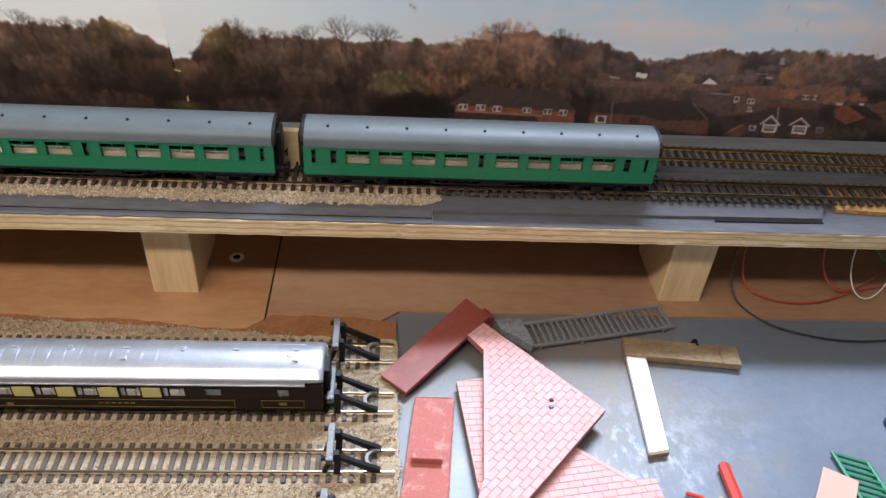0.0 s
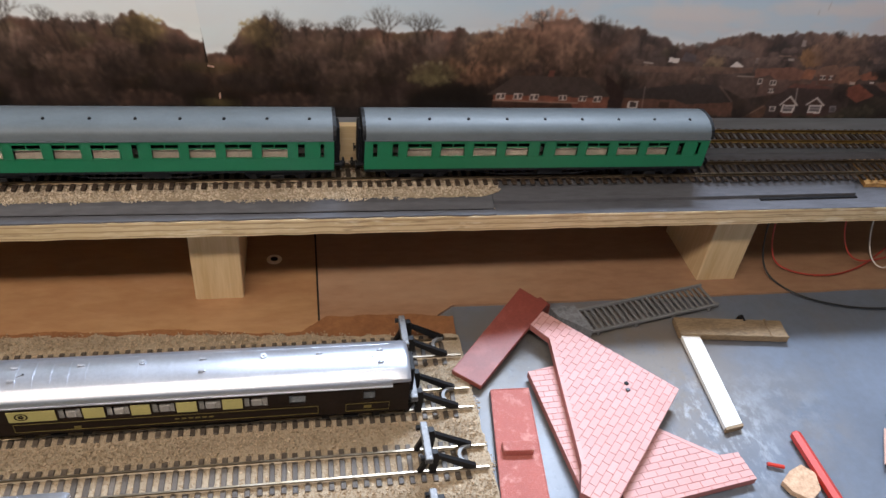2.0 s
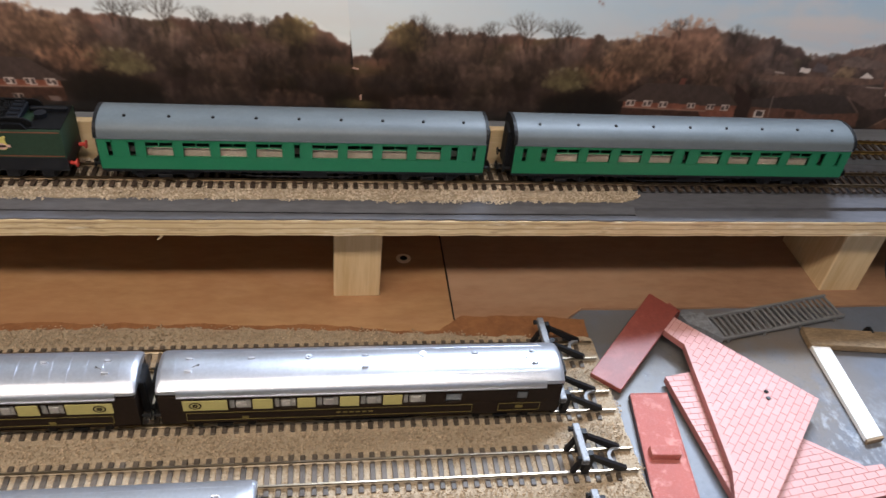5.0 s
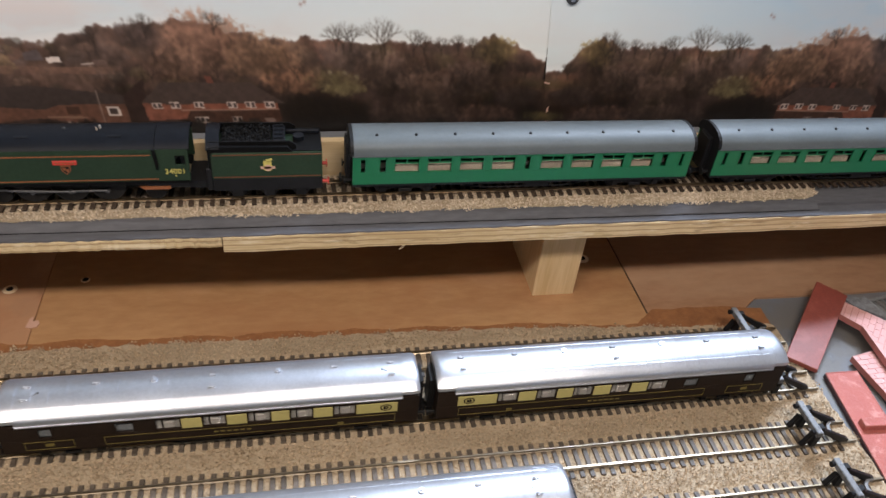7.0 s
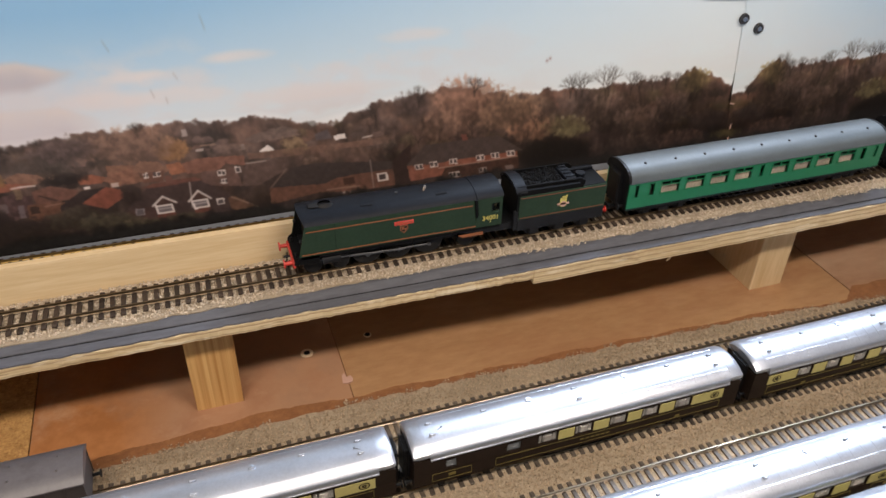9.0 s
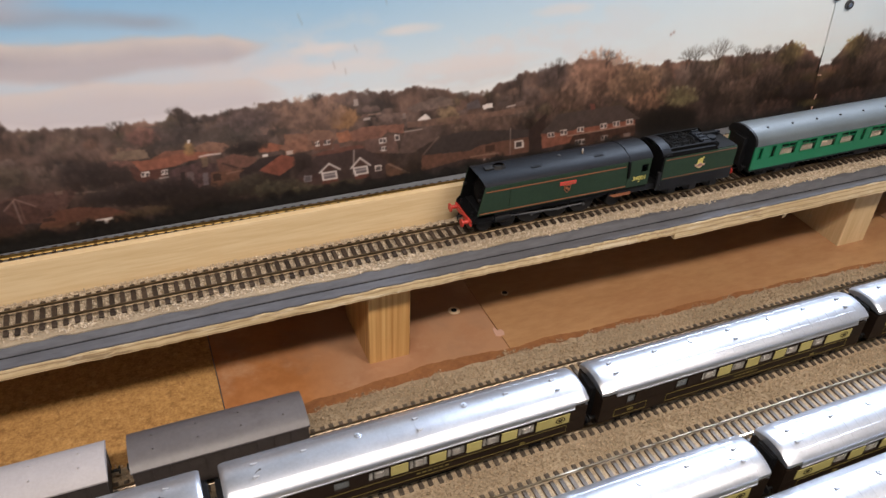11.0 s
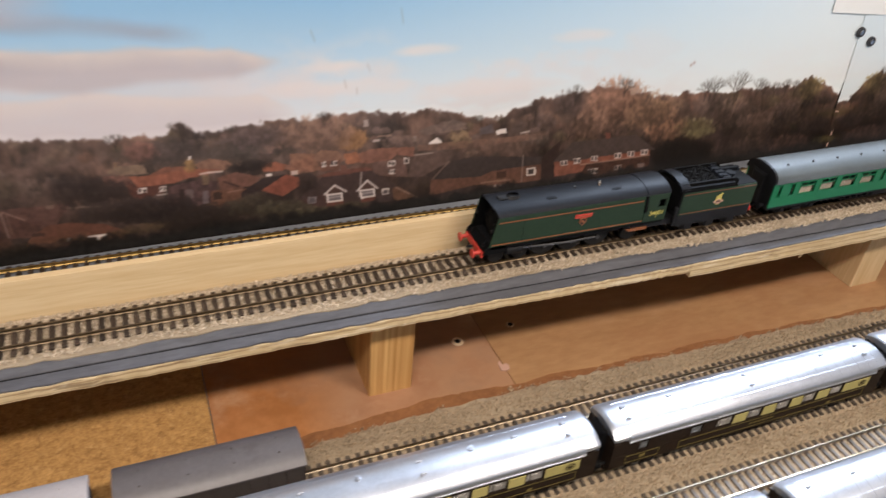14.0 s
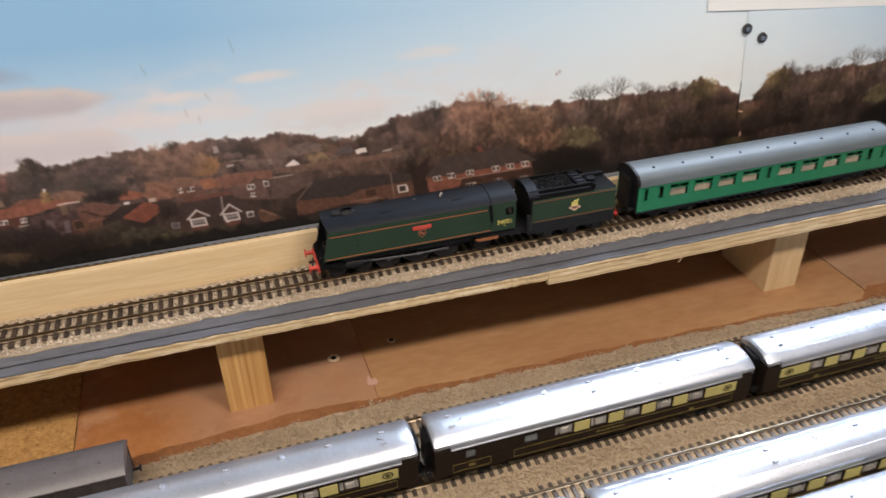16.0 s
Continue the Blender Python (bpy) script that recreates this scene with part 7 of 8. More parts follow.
def blue_railcar(x0, x1, y, z):
    """Dark blue motor coach whose ribbed silver roof is lower over its left end."""
    L = x1 - x0
    c = thing("motor_coach", ((x0 + x1) / 2, y, z), "dark blue motor coach with ribbed silver roof by the buffer stop", "railway coach")
    half = 0.0172
    b = bmesh.new()
    box(b, (0, 0, 0.0250), (L, 2 * half, 0.0270), bevel=0.0012)
    part("body", b, M_BLUE, c)
    r = bmesh.new()
    step = -L / 2 + 0.055
    prism(r, roof_outline(half + 0.0010, 0.0370, 0.0500), step, L / 2)
    for v in r.verts:
        if v.co.x > L / 2 - 0.001:
            v.co.z = 0.0370 + (v.co.z - 0.0370) * 0.8
    roof = part("roof", r, M_SILVER, c, "ribbed silver roof", smooth=32)
    lo = bmesh.new()
    prism(lo, roof_outline(half - 0.0012, 0.0345, 0.0455), -L / 2, step)
    part("low_roof", lo, M_SILVER, c, "lower silver roof section", smooth=32)
    rb_ = bmesh.new()
    out = roof_outline(half + 0.0010, 0.0370, 0.0500)
    near = [p for p in out if p[1] > 0.0385 and p[0] < 0.004]
    for i in range(1, 18):
        xx = step + (L / 2 - step) * i / 18
        prism(rb_, [(a * 1.002, b + 0.00008) for a, b in near] + [(a * 0.98, b - 0.0004) for a, b in near[::-1]], xx - 0.00022, xx + 0.00022)
    part("roof_rib", rb_, M_STEEL_DULL, roof, "thin dark rib lines")
    for i in range(7):
        xx = step + (L / 2 - step) * (i + 0.5) / 7
        v = bmesh.new()
        rod(v, (xx - 0.0018, 0.004, 0.0496), (xx + 0.0018, 0.004, 0.0496), 0.0010, 8, 0.0006)
        part("roof_vent", v, M_SILVER, roof)
    w = bmesh.new()
    for i in range(9):
        for sy in (-1, 1):
            box(w, (step + 0.014 + i * 0.020, sy * (half + 0.0002), 0.0295), (0.012, 0.0004, 0.0085), bevel=0.0001)
    part("window_band", w, M_BLACK, c)
    coach_ends(c, L, half, 0.0115, 0.0365, 0.0440, M_BLUE)
    u = bmesh.new()
    box(u, (0, 0, 0.0100), (L - 0.004, 0.028, 0.0040))
    part("underframe", u, M_BLACK, c)
    bogie(c, -L / 2 + 0.036)
    bogie(c, L / 2 - 0.036)
    return c


blue_railcar(-0.2690, -0.0560, 0.3050, ZL)
pullman(-0.5590, -0.2990, 0.3050, ZL, PARLOUR, False, "silver-roofed coach coupled to a motor coach on the front siding")


# ---- track ----
def track(name, label, y, z_top, x0, x1, turn=0.0, pitch=0.0074, skip=(), sleepers=M_SLEEPER, rails=M_RAIL):
    """Two rails on sleepers; z_top is the rail's top at x = 0."""
    t = thing(name, (0, y, z_top), label, "railway track", "tracks", "structure")
    t.rotation_euler = (0, 0, radians(turn))
    for sy in (-1, 1):
        r = bmesh.new()
        prism(r, [(-0.00105, -0.0025), (0.00105, -0.0025), (0.0003, -0.0019), (0.0003, -0.0008), (0.00062, -0.0004), (0.00062, 0.0), (-0.00062, 0.0), (-0.00062, -0.0004), (-0.0003, -0.0008), (-0.0003, -0.0019)], x0, x1)
        for v in r.verts:
            v.co.y += sy * 0.0085
        part("rail", r, rails, t, "dull nickel rail" if rails is M_RAIL else "browned rail" if rails is M_RAIL_BROWN else "brassy rail")
    b = bmesh.new()
    box(b, (0, 0, -0.0034), (0.0034, 0.0305, 0.0018), bevel=0.0003)
    for sy in (-1, 1):
        for k in (-1, 1):
            box(b, (0, sy * 0.0085 + k * 0.0014, -0.0022), (0.0022, 0.0008, 0.0010))
    first = part("sleeper", b, sleepers, t)
    rr = random.Random(int(y * 1000))
    n = int((x1 - x0 - 0.004) / pitch)
    first.matrix_basis = pose(x0 + 0.004, 0, 0)
    for i in range(1, min(n, 296)):
        if i in skip:
            continue
        share("sleeper", first, t, pose(x0 + 0.004 + i * pitch + rr.uniform(-0.0003, 0.0003), rr.uniform(-0.0004, 0.0004), 0, 0, 0, rr.uniform(-1.2, 1.2)))
    return t


for ty, xe in ((0.5035, -0.0125), (0.4540, -0.0120), (0.4040, -0.0105), (0.3540, -0.0110), (0.3050, -0.0100)):
    track("siding_track", "model siding track with dark sleepers in pale ballast", ty, ZL, -1.42, xe, sleepers=M_SLEEPER_DUSTY_SHEEN)
track("viaduct_track", "model track on the raised deck with dark sleepers", T_UP, Z_UP, -1.45, 0.64, rails=M_RAIL_BROWN)
track("back_track", "model track running behind the plank", 0.6465, 0.1078, -1.45, 0.62, turn=-0.85, rails=M_RAIL_BRASS)


# ---- buffer stops ----
def buffer_stop(x, y):
    b = thing("buffer_stop", (x, y, ZL), "black plastic buffer stop with grey beam at the track end", "buffer stop", "buffer stops")
    bm = bmesh.new()
    box(bm, (0, 0, 0.0185), (0.0048, 0.0300, 0.0048), bevel=0.0005)
    part("beam", bm, M_BEAM, b, "scuffed grey beam")
    for sy in (-1, 1):
        p = bmesh.new()
        prism(p, [(0.0020, -0.0005), (0.0065, -0.0005), (0.0075, 0.0160), (0.0060, 0.0205), (-0.0010, 0.0205), (0.0030, 0.0120)], sy * 0.0085 - 0.0020, sy * 0.0085 + 0.0020, "y")
        box(p, (-0.0020, sy * 0.0085, 0.0060), (0.0030, 0.0036, 0.0130), ry=20, bevel=0.0004)
        part("post", p, M_BLACK, b)
        s = bmesh.new()
        d = 0.0330
        prism(s, [(0.0060, 0.0140), (0.0060, 0.0175), (d, 0.0030), (d, 0.0002), (d - 0.006, 0.0002)], sy * 0.0085 - 0.0014, sy * 0.0085 + 0.0014, "y")
        part("brace", s, M_BLACK, b)
        h = bmesh.new()
        rod(h, (-0.0022, sy * 0.0118, 0.0185), (-0.0050, sy * 0.0118, 0.0185), 0.0016, 10, 0.0020)
        part("buffer_head", h, M_BLACK, b)
    arc = bmesh.new()
    for k in range(12):
        a, c = math.pi * (0.5 + k / 12), math.pi * (0.5 + (k + 1) / 12)
        q = []
        for zz in (0.0004, 0.0030):
            q += [(d - 0.001 + r * 1.15 * math.cos(t), r * math.sin(t), zz) for r, t in ((0.0085, a), (0.0085, c), (0.0065, c), (0.0065, a))]
        v = [arc.verts.new(p) for p in q]
        for f in ((4, 5, 6, 7), (0, 1, 5, 4), (2, 3, 7, 6)):
            arc.faces.new([v[i] for i in f])
    bmesh.ops.remove_doubles(arc, verts=arc.verts[:], dist=0.00005)
    part("tie_arc", arc, M_GRATE, b, smooth=50)
    return b


for bx, by in ((-0.0560, 0.5035), (-0.0560, 0.4540), (-0.0530, 0.4040), (-0.0540, 0.3540), (-0.0520, 0.3050)):
    buffer_stop(bx, by)


# ---- ballast ----
def stones(name, region, n, size, seed, z_of, label, material):
    """Many small stones as one mesh: each an uneven four-sided crumb."""
    rs = np.random.RandomState(seed)
    p = region(rs, n)
    n = len(p)
    tet = np.array([[1, 1, 1], [1, -1, -1], [-1, 1, -1], [-1, -1, 1]], float) / 1.7
    v = tet[None] * (size * (0.55 + 0.9 * rs.rand(n, 1, 1))) * (0.65 + 0.7 * rs.rand(n, 4, 3))
    a, b = rs.rand(n) * math.tau, rs.rand(n) * math.tau
    ca, sa, cb, sb = np.cos(a), np.sin(a), np.cos(b), np.sin(b)
    x, y, z = v[..., 0], v[..., 1], v[..., 2]
    x, y = x * ca[:, None] - y * sa[:, None], x * sa[:, None] + y * ca[:, None]
    y, z = y * cb[:, None] - z * sb[:, None], y * sb[:, None] + z * cb[:, None]
    co = np.stack([x + p[:, 0:1], y + p[:, 1:2], z + z_of(p, rs)[:, None]], -1).reshape(-1, 3)
    f = (np.array([[0, 1, 2], [0, 3, 1], [0, 2, 3], [1, 3, 2]])[None] + 4 * np.arange(n)[:, None, None]).reshape(-1, 3)
    me = bpy.data.meshes.new(name)
    me.from_pydata(co.tolist(), [], f.tolist())
    me.materials.append(material)
    return tagged(new(name, me), label, "ballast", kind="stuff")


ROWS_Y = (0.5035, 0.4540, 0.4040, 0.3540, 0.3050)


def yard(rs, n):
    p = np.stack([rs.uniform(-1.12, -0.004, n), rs.uniform(0.27, 0.549, n)], -1)
    lim = rear_edge(p[:, 0]) - 0.0045 + 0.005 * vnoise(p[:, 0] * 60, p[:, 0] * 0, 7) + 0.004 * vnoise(p[:, 0] * 300, p[:, 0] * 0 + 2, 9)
    ex = -0.013 + 0.007 * vnoise(p[:, 1] * 80, p[:, 1] * 0, 3) + 0.006 * (0.53 - p[:, 1]) / 0.25
    thin = rs.rand(n) < np.clip((lim - p[:, 1]) / 0.005, 0.05, 1)
    keep = (p[:, 1] < lim) & (p[:, 0] < ex) & thin
    return p[keep]


def yard_z(p, rs):
    d = np.min([abs(p[:, 1] - y) for y in ROWS_Y], 0)
    between = np.clip((d - 0.0145) / 0.006, 0, 1)
    return 0.0020 + 0.0011 * between + 0.0009 * rs.rand(len(p)) * (0.4 + between)


rnd = random.Random(21)
pts = ragged((-1.5, 0.27), (-0.006, 0.27), 4, 0.0, rnd) + ragged((-0.006, 0.27), (-0.010, 0.515), 40, 0.003, rnd) + [(x, float(rear_edge(x)) - 0.0015 + rnd.uniform(-0.0016, 0.0016)) for x in np.arange(-0.010, -0.85, -0.005)] + ragged((-0.85, 0.5335), (-1.5, 0.52), 60, 0.003, rnd)
tagged(part("ballast_bed", prism(bmesh.new(), pts, 0.0004, 0.0023, "z"), M_BALLAST), "sandy glued ballast bed between the sidings", "ballast", kind="structure")
stones("yard_ballast", yard, 160000, 0.00076, 1, yard_z, "pale sandy ballast granules spread over the sidings", M_STONE)


def shoulder(rs, n):
    x = rs.uniform(-1.15, 0.022, n)
    edge = T_UP - np.interp(x, FOOT_X, FOOT_Y) - 0.0060 - 0.004 * vnoise(x * 90, x * 0, 5) - 0.003 * vnoise(x * 350, x * 0, 6)
    edge = np.where(x > -0.02, edge - (x + 0.02) * 0.12, edge)
    p = np.stack([x, T_UP + rs.uniform(-0.0320, 0.0235, n)], -1)
    return p[(p[:, 1] > T_UP - edge)]


def shoulder_z(p, rs):
    d = abs(p[:, 1] - T_UP)
    return 0.1010 + 0.0014 * np.clip(1 - (d - 0.014) / 0.012, 0, 1) + 0.0010 * rs.rand(len(p)) * np.clip((d - 0.012) / 0.004, 0.3, 1)


stones("viaduct_ballast", shoulder, 46000, 0.00082, 2, shoulder_z, "pale stone ballast along the raised track", M_STONE_PALE)
rnd = random.Random(22)
pts = ragged((-1.5, T_UP - 0.0200), (-0.58, T_UP - 0.0240), 90, 0.0012, rnd) + ragged((-0.58, T_UP - 0.0240), (0.018, T_UP - 0.0262), 70, 0.0012, rnd) + [(0.021, T_UP - 0.020), (0.018, T_UP + 0.0225), (-1.5, T_UP + 0.0225)]
tagged(part("viaduct_ballast_bed", prism(bmesh.new(), pts, 0.1008, 0.1018, "z"), M_BALLAST), "sandy glued ballast bed under the raised track", "ballast", kind="structure")


# ---- loose modelling parts on the grey board ----
def clip_poly(subject, rect):
    """The part of an outline inside a convex one."""
    out = subject
    for (x1, y1), (x2, y2) in zip(rect, rect[1:] + rect[:1]):
        src, out = out, []
        side = lambda p: (x2 - x1) * (p[1] - y1) - (y2 - y1) * (p[0] - x1)
        for p, q in zip(src, src[1:] + src[:1]):
            a, b = side(p), side(q)
            if a >= 0:
                out.append(p)
            if a * b < 0:
                t = a / (a - b)
                out.append((p[0] + (q[0] - p[0]) * t, p[1] + (q[1] - p[1]) * t))
        if len(out) < 3:
            return []
    return out


def brick_sheet(pts, z, angle, label, bl=0.0102, bh=0.0051, thick=0.0055, coped=()):
    """A moulded sheet whose top shows bricks in running bond."""
    cx, cy = sum(p[0] for p in pts) / len(pts), sum(p[1] for p in pts) / len(pts)
    c = thing("brick_wall_panel", (cx, cy, z), label, "model wall", "brick panels")
    loc = [(x - cx, y - cy) for x, y in pts]
    part("backing", prism(bmesh.new(), loc, -thick, -0.0002, "z"), M_MORTAR, c, "red moulded edge")
    ca, sa = math.cos(radians(angle)), math.sin(radians(angle))
    g = 0.00022
    for j in range(-40, 41):
        for i in range(-22, 23):
            x0, y0 = i * bl + (bl / 2 if j % 2 else 0), j * bh
            r = [(x0 + g, y0 + g), (x0 + bl - g, y0 + g), (x0 + bl - g, y0 + bh - g), (x0 + g, y0 + bh - g)]
            r = [(a * ca - b * sa, a * sa + b * ca) for a, b in r]
            q = clip_poly(loc, r)
            clean = [p for k, p in enumerate(q) if (p[0] - q[k - 1][0]) ** 2 + (p[1] - q[k - 1][1]) ** 2 > 1e-9]
            if len(clean) < 3:
                continue
            area2 = abs(sum(a[0] * b[1] - b[0] * a[1] for a, b in zip(clean, clean[1:] + clean[:1])))
            if area2 < 3e-6:
                continue
            part("brick", prism(bmesh.new(), clean, -0.0004, 0.00012, "z"), M_PINK, c)
    for i, j in coped:
        a, b = Vector(loc[i]), Vector(loc[j])
        d = (b - a).normalized()
        inward = Vector((d.y, -d.x)) * 0.0030
        n = max(1, round((b - a).length / 0.0185))
        for k in range(n):
            p, q = a + (b - a) * (k / n) + d * 0.0002, a + (b - a) * ((k + 1) / n) - d * 0.0002
            part("coping", prism(bmesh.new(), [tuple(p), tuple(q), tuple(q + inward), tuple(p + inward)], -0.0003, 0.0004, "z"), M_PINK, c)
    return c


A = [(0.0450, 0.5125), (0.0585, 0.5265), (0.1390, 0.4400), (0.0580, 0.3500), (0.0405, 0.3635), (0.0470, 0.3830), (0.0560, 0.4970)]
brick_sheet(A, 0.0165, 47, "large pointed pink brick-pattern wall panel lying flat", coped=((5, 6),))
brick_sheet([(0.0345, 0.4725), (0.0620, 0.4775), (0.0800, 0.4100), (0.0560, 0.3560), (0.0430, 0.3560), (0.0450, 0.3720)], 0.0080, 3, "narrow pink brick-pattern panel under a larger one")
brick_sheet([(0.0760, 0.3870), (0.1140, 0.4160), (0.1505, 0.3890), (0.1650, 0.3900), (0.1685, 0.3685), (0.1050, 0.3590), (0.0680, 0.3480)], 0.0062, 8.5, "low pink brick-pattern panel half under another", coped=((1, 2),))
for k, (hx, hy) in enumerate(((0.1010, 0.4480), (0.1000, 0.4420))):
    s = bmesh.new()
    box(s, (hx, hy, 0.0172), (0.0030, 0.0030, 0.0012), rz=20, bevel=0.0004)
    tagged(part("metal_stud", s, M_STEEL if k else M_BLACK), "tiny square stud on the brick panel", "stud", "studs")

# leaning dark red slab, resting on the ballast edge and a small block
sl = bmesh.new()
co = [(-0.022, 0.479, 0.0070), (-0.003, 0.462, 0.0070), (0.0640, 0.5325, 0.0185), (0.0460, 0.5530, 0.0185)]
up = [sl.verts.new(p) for p in co]
dn = [sl.verts.new((p[0], p[1], p[2] - 0.0042)) for p in co]
for f in (up, dn[::-1], *[[up[i], dn[i], dn[(i + 1) % 4], up[(i + 1) % 4]] for i in range(4)]):
    sl.faces.new(f)
bmesh.ops.recalc_face_normals(sl, faces=sl.faces[:])
bmesh.ops.bevel(sl, geom=sl.edges[:], offset=0.0004, segments=1, affect="EDGES")
tagged(part("red_slab", sl, M_SLAB), "smooth dark red plastic slab leaning on the other parts", "slab")
pr = bmesh.new()
box(pr, (0.060, 0.538, 0.0072), (0.012, 0.012, 0.0140), rz=30, bevel=0.0004)
tagged(part("support_block", pr, M_SLAB), "small red plastic block under the slab", "block")
r2t = thing("embossed_red_panel", (0.015, 0.40, 0), "brick-red embossed plastic panel with a raised cross bar", "panel")
sheet_pts = [(-0.011, 0.060), (0.017, 0.0595), (0.0065, -0.050), (-0.009, -0.115), (-0.043, -0.112), (-0.0255, -0.055)]
part("sheet", prism(bmesh.new(), sheet_pts, 0.0030, 0.0045, "z"), M_SLAB2, r2t)
part("backing", prism(bmesh.new(), [(px + (0.0008 if k in (1, 2, 3) else -0.0008), py) for k, (px, py) in enumerate(sheet_pts)], 0.0003, 0.0034, "z"), M_JOINT, r2t, "dark backing sheet showing at the edges")
rim = bmesh.new()
for k in range(6):
    (ax, ay), (bx, by) = sheet_pts[k], sheet_pts[(k + 1) % 6]
    rod(rim, (ax, ay, 0.0045), (bx, by, 0.0045), 0.0005, 6)
part("raised_rim", rim, M_SLAB2, r2t)
for by, bx0, bx1 in ((0.0065, -0.0145, 0.0065), (-0.0520, -0.0255, 0.0010)):
    br = bmesh.new()
    box(br, ((bx0 + bx1) / 2, by, 0.0072), (bx1 - bx0, 0.0080, 0.0060), rz=-3, bevel=0.0005)
    part("cross_bar", br, M_SLAB2, r2t)
em = bmesh.new()
rr = random.Random(2)
for i in range(9):
    for j in range(34):
        if rr.random() < 0.7:
            py = 0.054 - 0.0026 * j
            box(em, (-0.0075 + 0.0024 * i + 0.0012 * (j % 2) - max(0.0, 0.060 - py) * 0.12, py, 0.0044), (0.0017, 0.0016, 0.00030))
tagged(part("embossing", em, M_SLAB2, r2t), kind="stuff")

# grey grating
gr = thing("grey_grating", (0.1560, 0.5375, 0.0), "grey plastic grating with slats, a clipped end plate", "grating")
ang = 11.5
ca, sa = math.cos(radians(ang)), math.sin(radians(ang))
gr.rotation_euler = (0, 0, radians(ang))
for sy in (-1, 1):
    b = bmesh.new()
    box(b, (0, sy * 0.0125, 0.0045), (0.1245, 0.0022, 0.0032), bevel=0.0004)
    part("side_rail", b, M_GRATE, gr)
b = bmesh.new()
box(b, (0, 0, 0.0030), (0.0020, 0.0230, 0.0018), bevel=0.0003)
s0 = part("slat", b, M_GRATE, gr)
s0.matrix_basis = pose(-0.0605, 0, 0.0008)
for i in range(1, 23):
    share("slat", s0, gr, pose(-0.0605 + i * 0.0055, 0, 0.0008))
for i in range(4):
    b = bmesh.new()
    rod(b, (-0.055 + i * 0.036, -0.0130, 0.0), (-0.055 + i * 0.036, -0.0130, 0.004), 0.0011, 8)
    part("foot", b, M_GRATE, gr)
b = bmesh.new()
prism(b, [(-0.064, -0.0160), (-0.074, -0.0040), (-0.083, 0.0060), (-0.085, 0.0165), (-0.076, 0.0185), (-0.070, 0.0140), (-0.064, 0.0155), (-0.062, -0.0130)], 0.0010, 0.0092, "z")
part("end_plate", b, M_PLATE, gr, "paler torn grey end plate")

# tan platform strip, white strip, red pen and scraps
st = thing("platform_strip", (0.2170, 0.5085, 0), "tan wood-grained platform strip with a raised back edge", "strip")
st.rotation_euler = (0, 0, radians(-6.2))
b = bmesh.new()
box(b, (0, 0, 0.0035), (0.0925, 0.0200, 0.0060), bevel=0.0006)
part("deck", b, M_TANWOOD, st)
b = bmesh.new()
box(b, (0, -0.0092, 0.0066), (0.0925, 0.0014, 0.0006))
box(b, (0.0315, 0, 0.0070), (0.0018, 0.0200, 0.0014), bevel=0.0003)
part("edge_strip", b, M_TANWOOD, st)
b = bmesh.new()
rod(b, (0.0140, 0.0150, 0.0), (0.0140, 0.0150, 0.0045), 0.0030, 12, 0.0018)
box(b, (0.0140, 0.0110, 0.0060), (0.0020, 0.0070, 0.0016))
part("clip", b, M_BLACK, st)
ws = bmesh.new()
prism(ws, [(0.1715, 0.5045), (0.1870, 0.5050), (0.1815, 0.4150), (0.1670, 0.4125)], 0.0005, 0.0046, "z")
bmesh.ops.bevel(ws, geom=ws.edges[:], offset=0.0003, segments=1, affect="EDGES")
wst = thing("white_strip", (0, 0, 0), "flat white plastic strip with a brown end", "strip")
part("strip", ws, M_WHITE, wst)
part("brown_end", prism(bmesh.new(), [(0.1668, 0.4123), (0.1818, 0.4149), (0.1815, 0.4128), (0.1668, 0.4102)], 0.0004, 0.0044, "z"), M_TANWOOD, wst)
pen = thing("red_pen", (0.2165, 0.4020, 0.0045), "bright red marker pen lying on the board", "pen")
b = bmesh.new()
rod(b, (0, 0, 0), (0.0015, -0.085, 0), 0.0040, 6)
part("barrel", b, M_RED, pen)
b = bmesh.new()
rod(b, (0, 0, 0), (0, 0.0012, 0), 0.0040, 6, 0.0028)
part("end_cap", b, M_RED, pen)
b = bmesh.new()
rod(b, (0.1850, 0.3820, 0.0016), (0.1960, 0.3782, 0.0016), 0.0014, 8)
tagged(part("red_sprue", b, M_RED), "short bit of red plastic rod", "plastic scrap")
ck = bmesh.new()
prism(ck, [(0.187, 0.366), (0.196, 0.373), (0.207, 0.3775), (0.214, 0.370), (0.2105, 0.357), (0.200, 0.350), (0.190, 0.358)], 0.0004, 0.0045, "z")
tagged(part("cork_scrap", ck, M_CORKP), "torn scrap of pale brown cork", "cork")
gg = thing("green_grille", (0.3125, 0.4095, 0.0), "green plastic slatted grille", "grille")
gg.rotation_euler = (0, 0, radians(-21))
for sx in (-1, 1):
    b = bmesh.new()
    rod(b, (sx * 0.0118 - 0.0005, 0.0010, 0.0026), (sx * 0.0118 + 0.0262, -0.0520, 0.0026), 0.0016, 6)
    part("side_rail", b, M_GREENP, gg)
b = bmesh.new()
box(b, (0, 0, 0.0024), (0.0240, 0.0024, 0.0026), bevel=0.0004)
s0 = part("slat", b, M_GREENP, gg)
for i in range(1, 11):
    share("slat", s0, gg, pose(0.0025 * i, -0.0050 * i, 0))
tc_ = prism(bmesh.new(), [(0.288, 0.401), (0.308, 0.389), (0.292, 0.363), (0.269, 0.372)], 0.0040, 0.0050, "z")
tagged(part("tan_card", tc_, M_TAN), "small piece of tan card on the grille", "card")
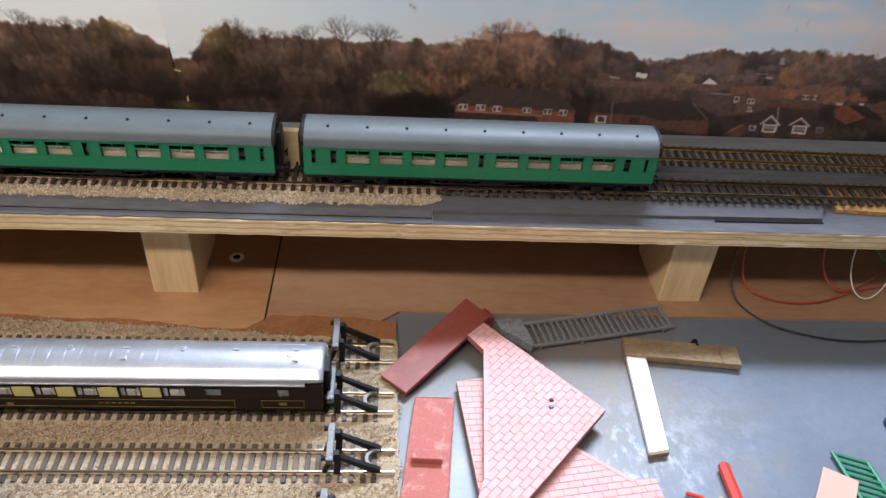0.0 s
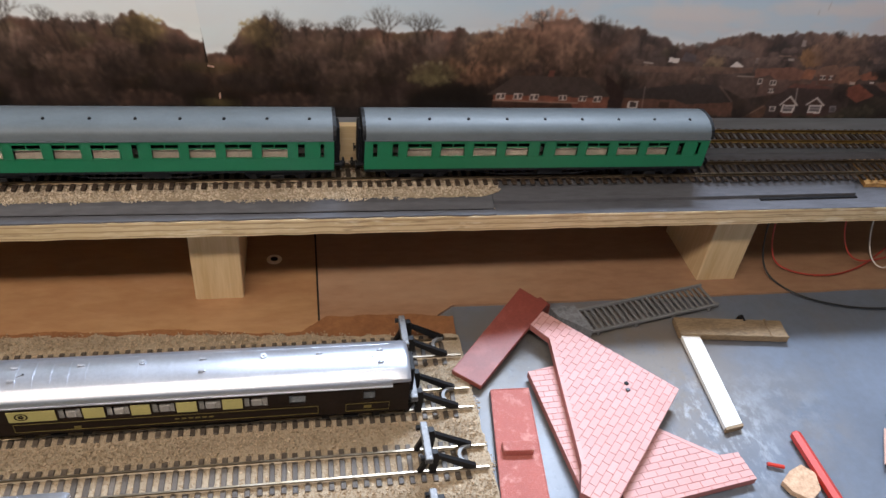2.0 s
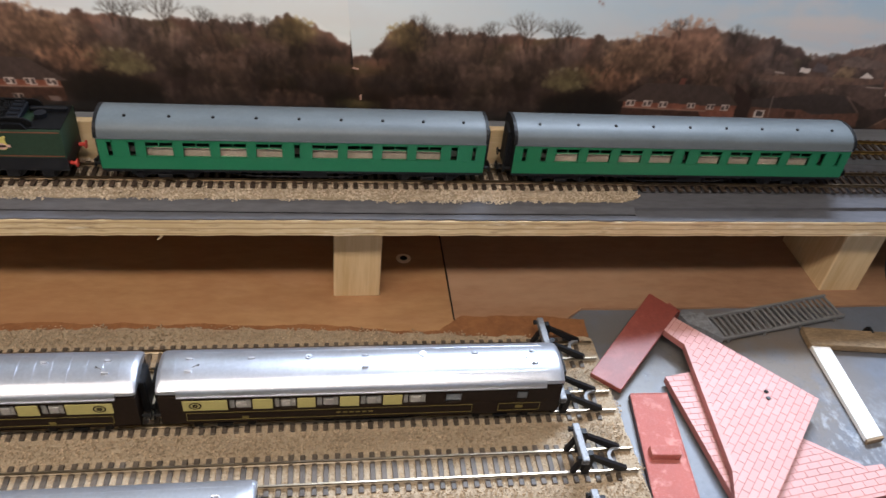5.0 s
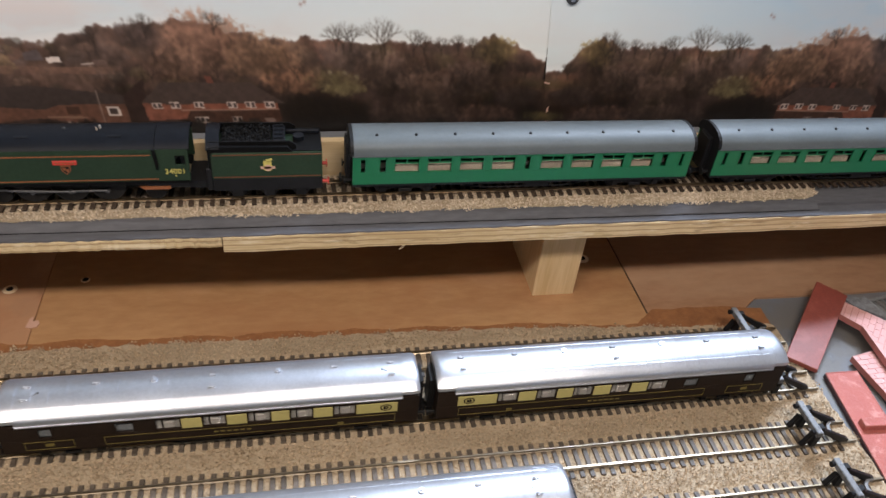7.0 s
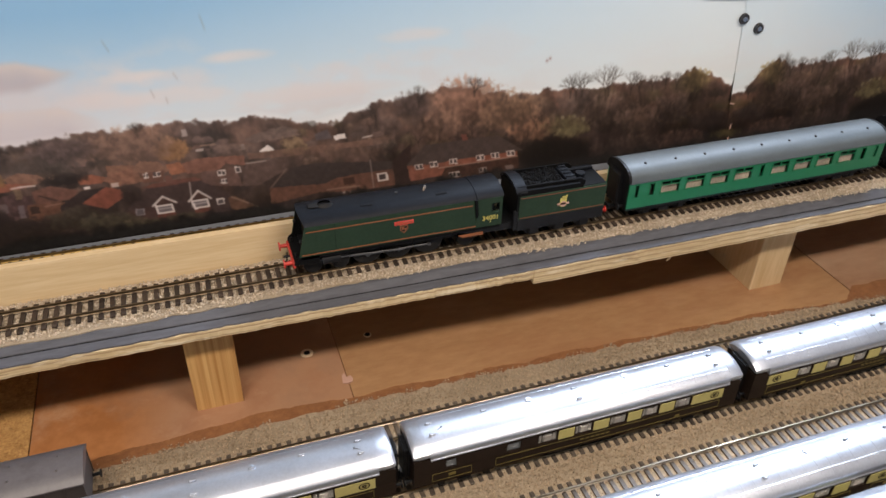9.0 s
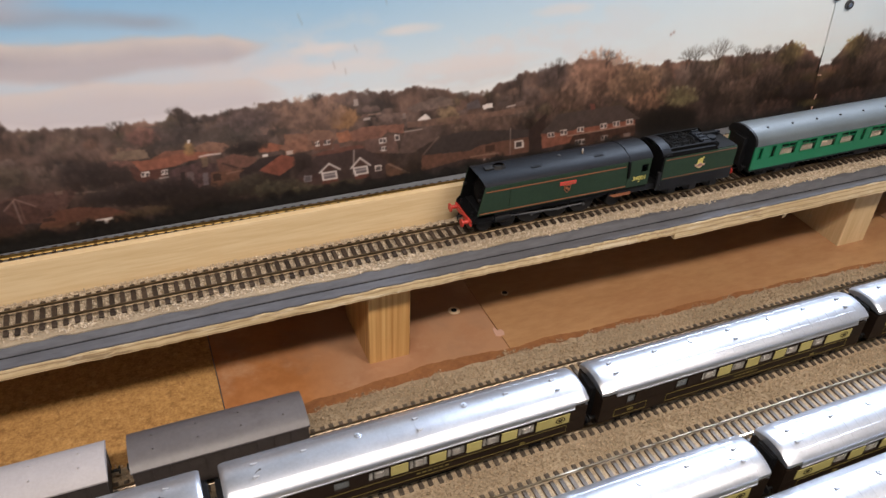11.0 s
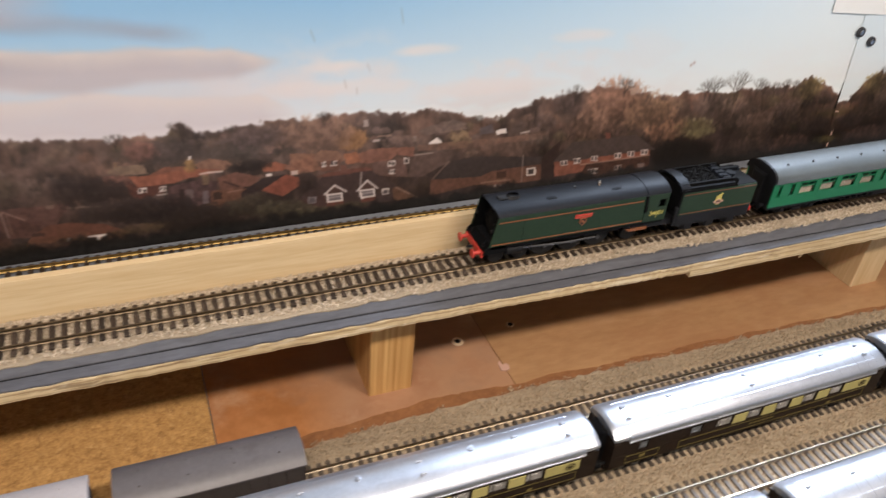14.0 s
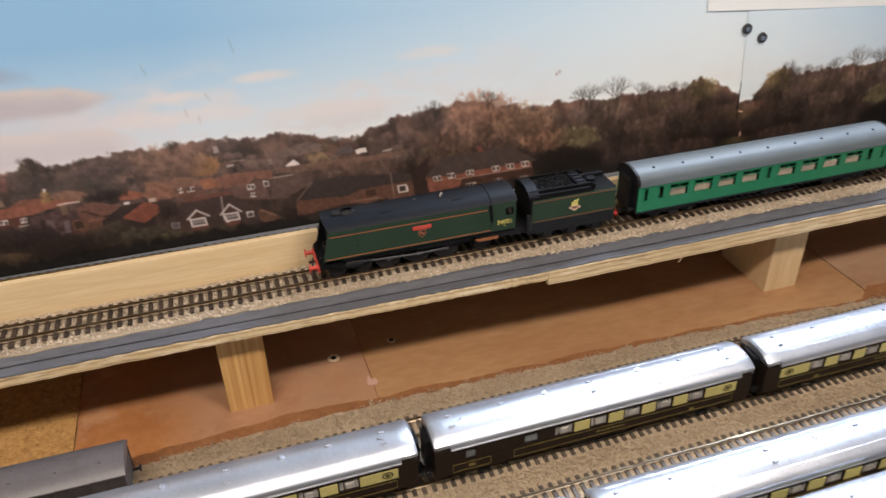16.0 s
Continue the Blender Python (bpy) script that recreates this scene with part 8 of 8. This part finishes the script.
bb = bmesh.new()
rod(bb, (0.364, 0.440, 0.0), (0.364, 0.440, 0.012), 0.0095, 18, 0.0085)
rod(bb, (0.364, 0.440, 0.012), (0.364, 0.440, 0.014), 0.0060, 16)
tagged(part("blue_pot", bb, M_BLUE, smooth=40), "small dark blue pot at the board edge", "pot")

# ---- cables under the deck ----
curve("black_cable", [(0.283, 0.600, 0.084), (0.279, 0.595, 0.040), (0.280, 0.582, 0.006), (0.287, 0.562, 0.003), (0.302, 0.543, 0.003), (0.330, 0.531, 0.003), (0.364, 0.5235, 0.003), (0.398, 0.526, 0.003), (0.47, 0.535, 0.003)], 0.0013, M_CABLE_K, "thin black cable looping onto the board", "cable")
curve("red_cable", [(0.291, 0.603, 0.084), (0.289, 0.600, 0.045), (0.292, 0.590, 0.010), (0.303, 0.580, 0.004), (0.324, 0.5695, 0.004), (0.352, 0.569, 0.004), (0.382, 0.578, 0.004), (0.410, 0.592, 0.008), (0.445, 0.612, 0.02)], 0.0012, M_CABLE_R, "red cable looping under the deck", "cable")
curve("red_cable", [(0.372, 0.610, 0.084), (0.358, 0.602, 0.05), (0.362, 0.585, 0.015), (0.385, 0.580, 0.006), (0.42, 0.59, 0.006), (0.47, 0.60, 0.01)], 0.0012, M_CABLE_R, "red cable looping under the deck", "cable")
curve("white_cable", [(0.398, 0.612, 0.084), (0.388, 0.600, 0.05), (0.384, 0.585, 0.022), (0.392, 0.572, 0.008), (0.408, 0.570, 0.008), (0.420, 0.580, 0.03), (0.445, 0.600, 0.05)], 0.0010, M_CABLE_W, "thin white cable looping under the deck", "cable")
curve("green_cable", [(0.398, 0.618, 0.084), (0.404, 0.605, 0.04), (0.420, 0.592, 0.020), (0.460, 0.590, 0.015)], 0.0011, M_CABLE_G, "green cable hanging under the deck", "cable")
curve("blue_cable", [(0.408, 0.622, 0.084), (0.425, 0.608, 0.05), (0.450, 0.600, 0.035), (0.49, 0.60, 0.03)], 0.0011, M_CABLE_B, "blue cable hanging under the deck", "cable")
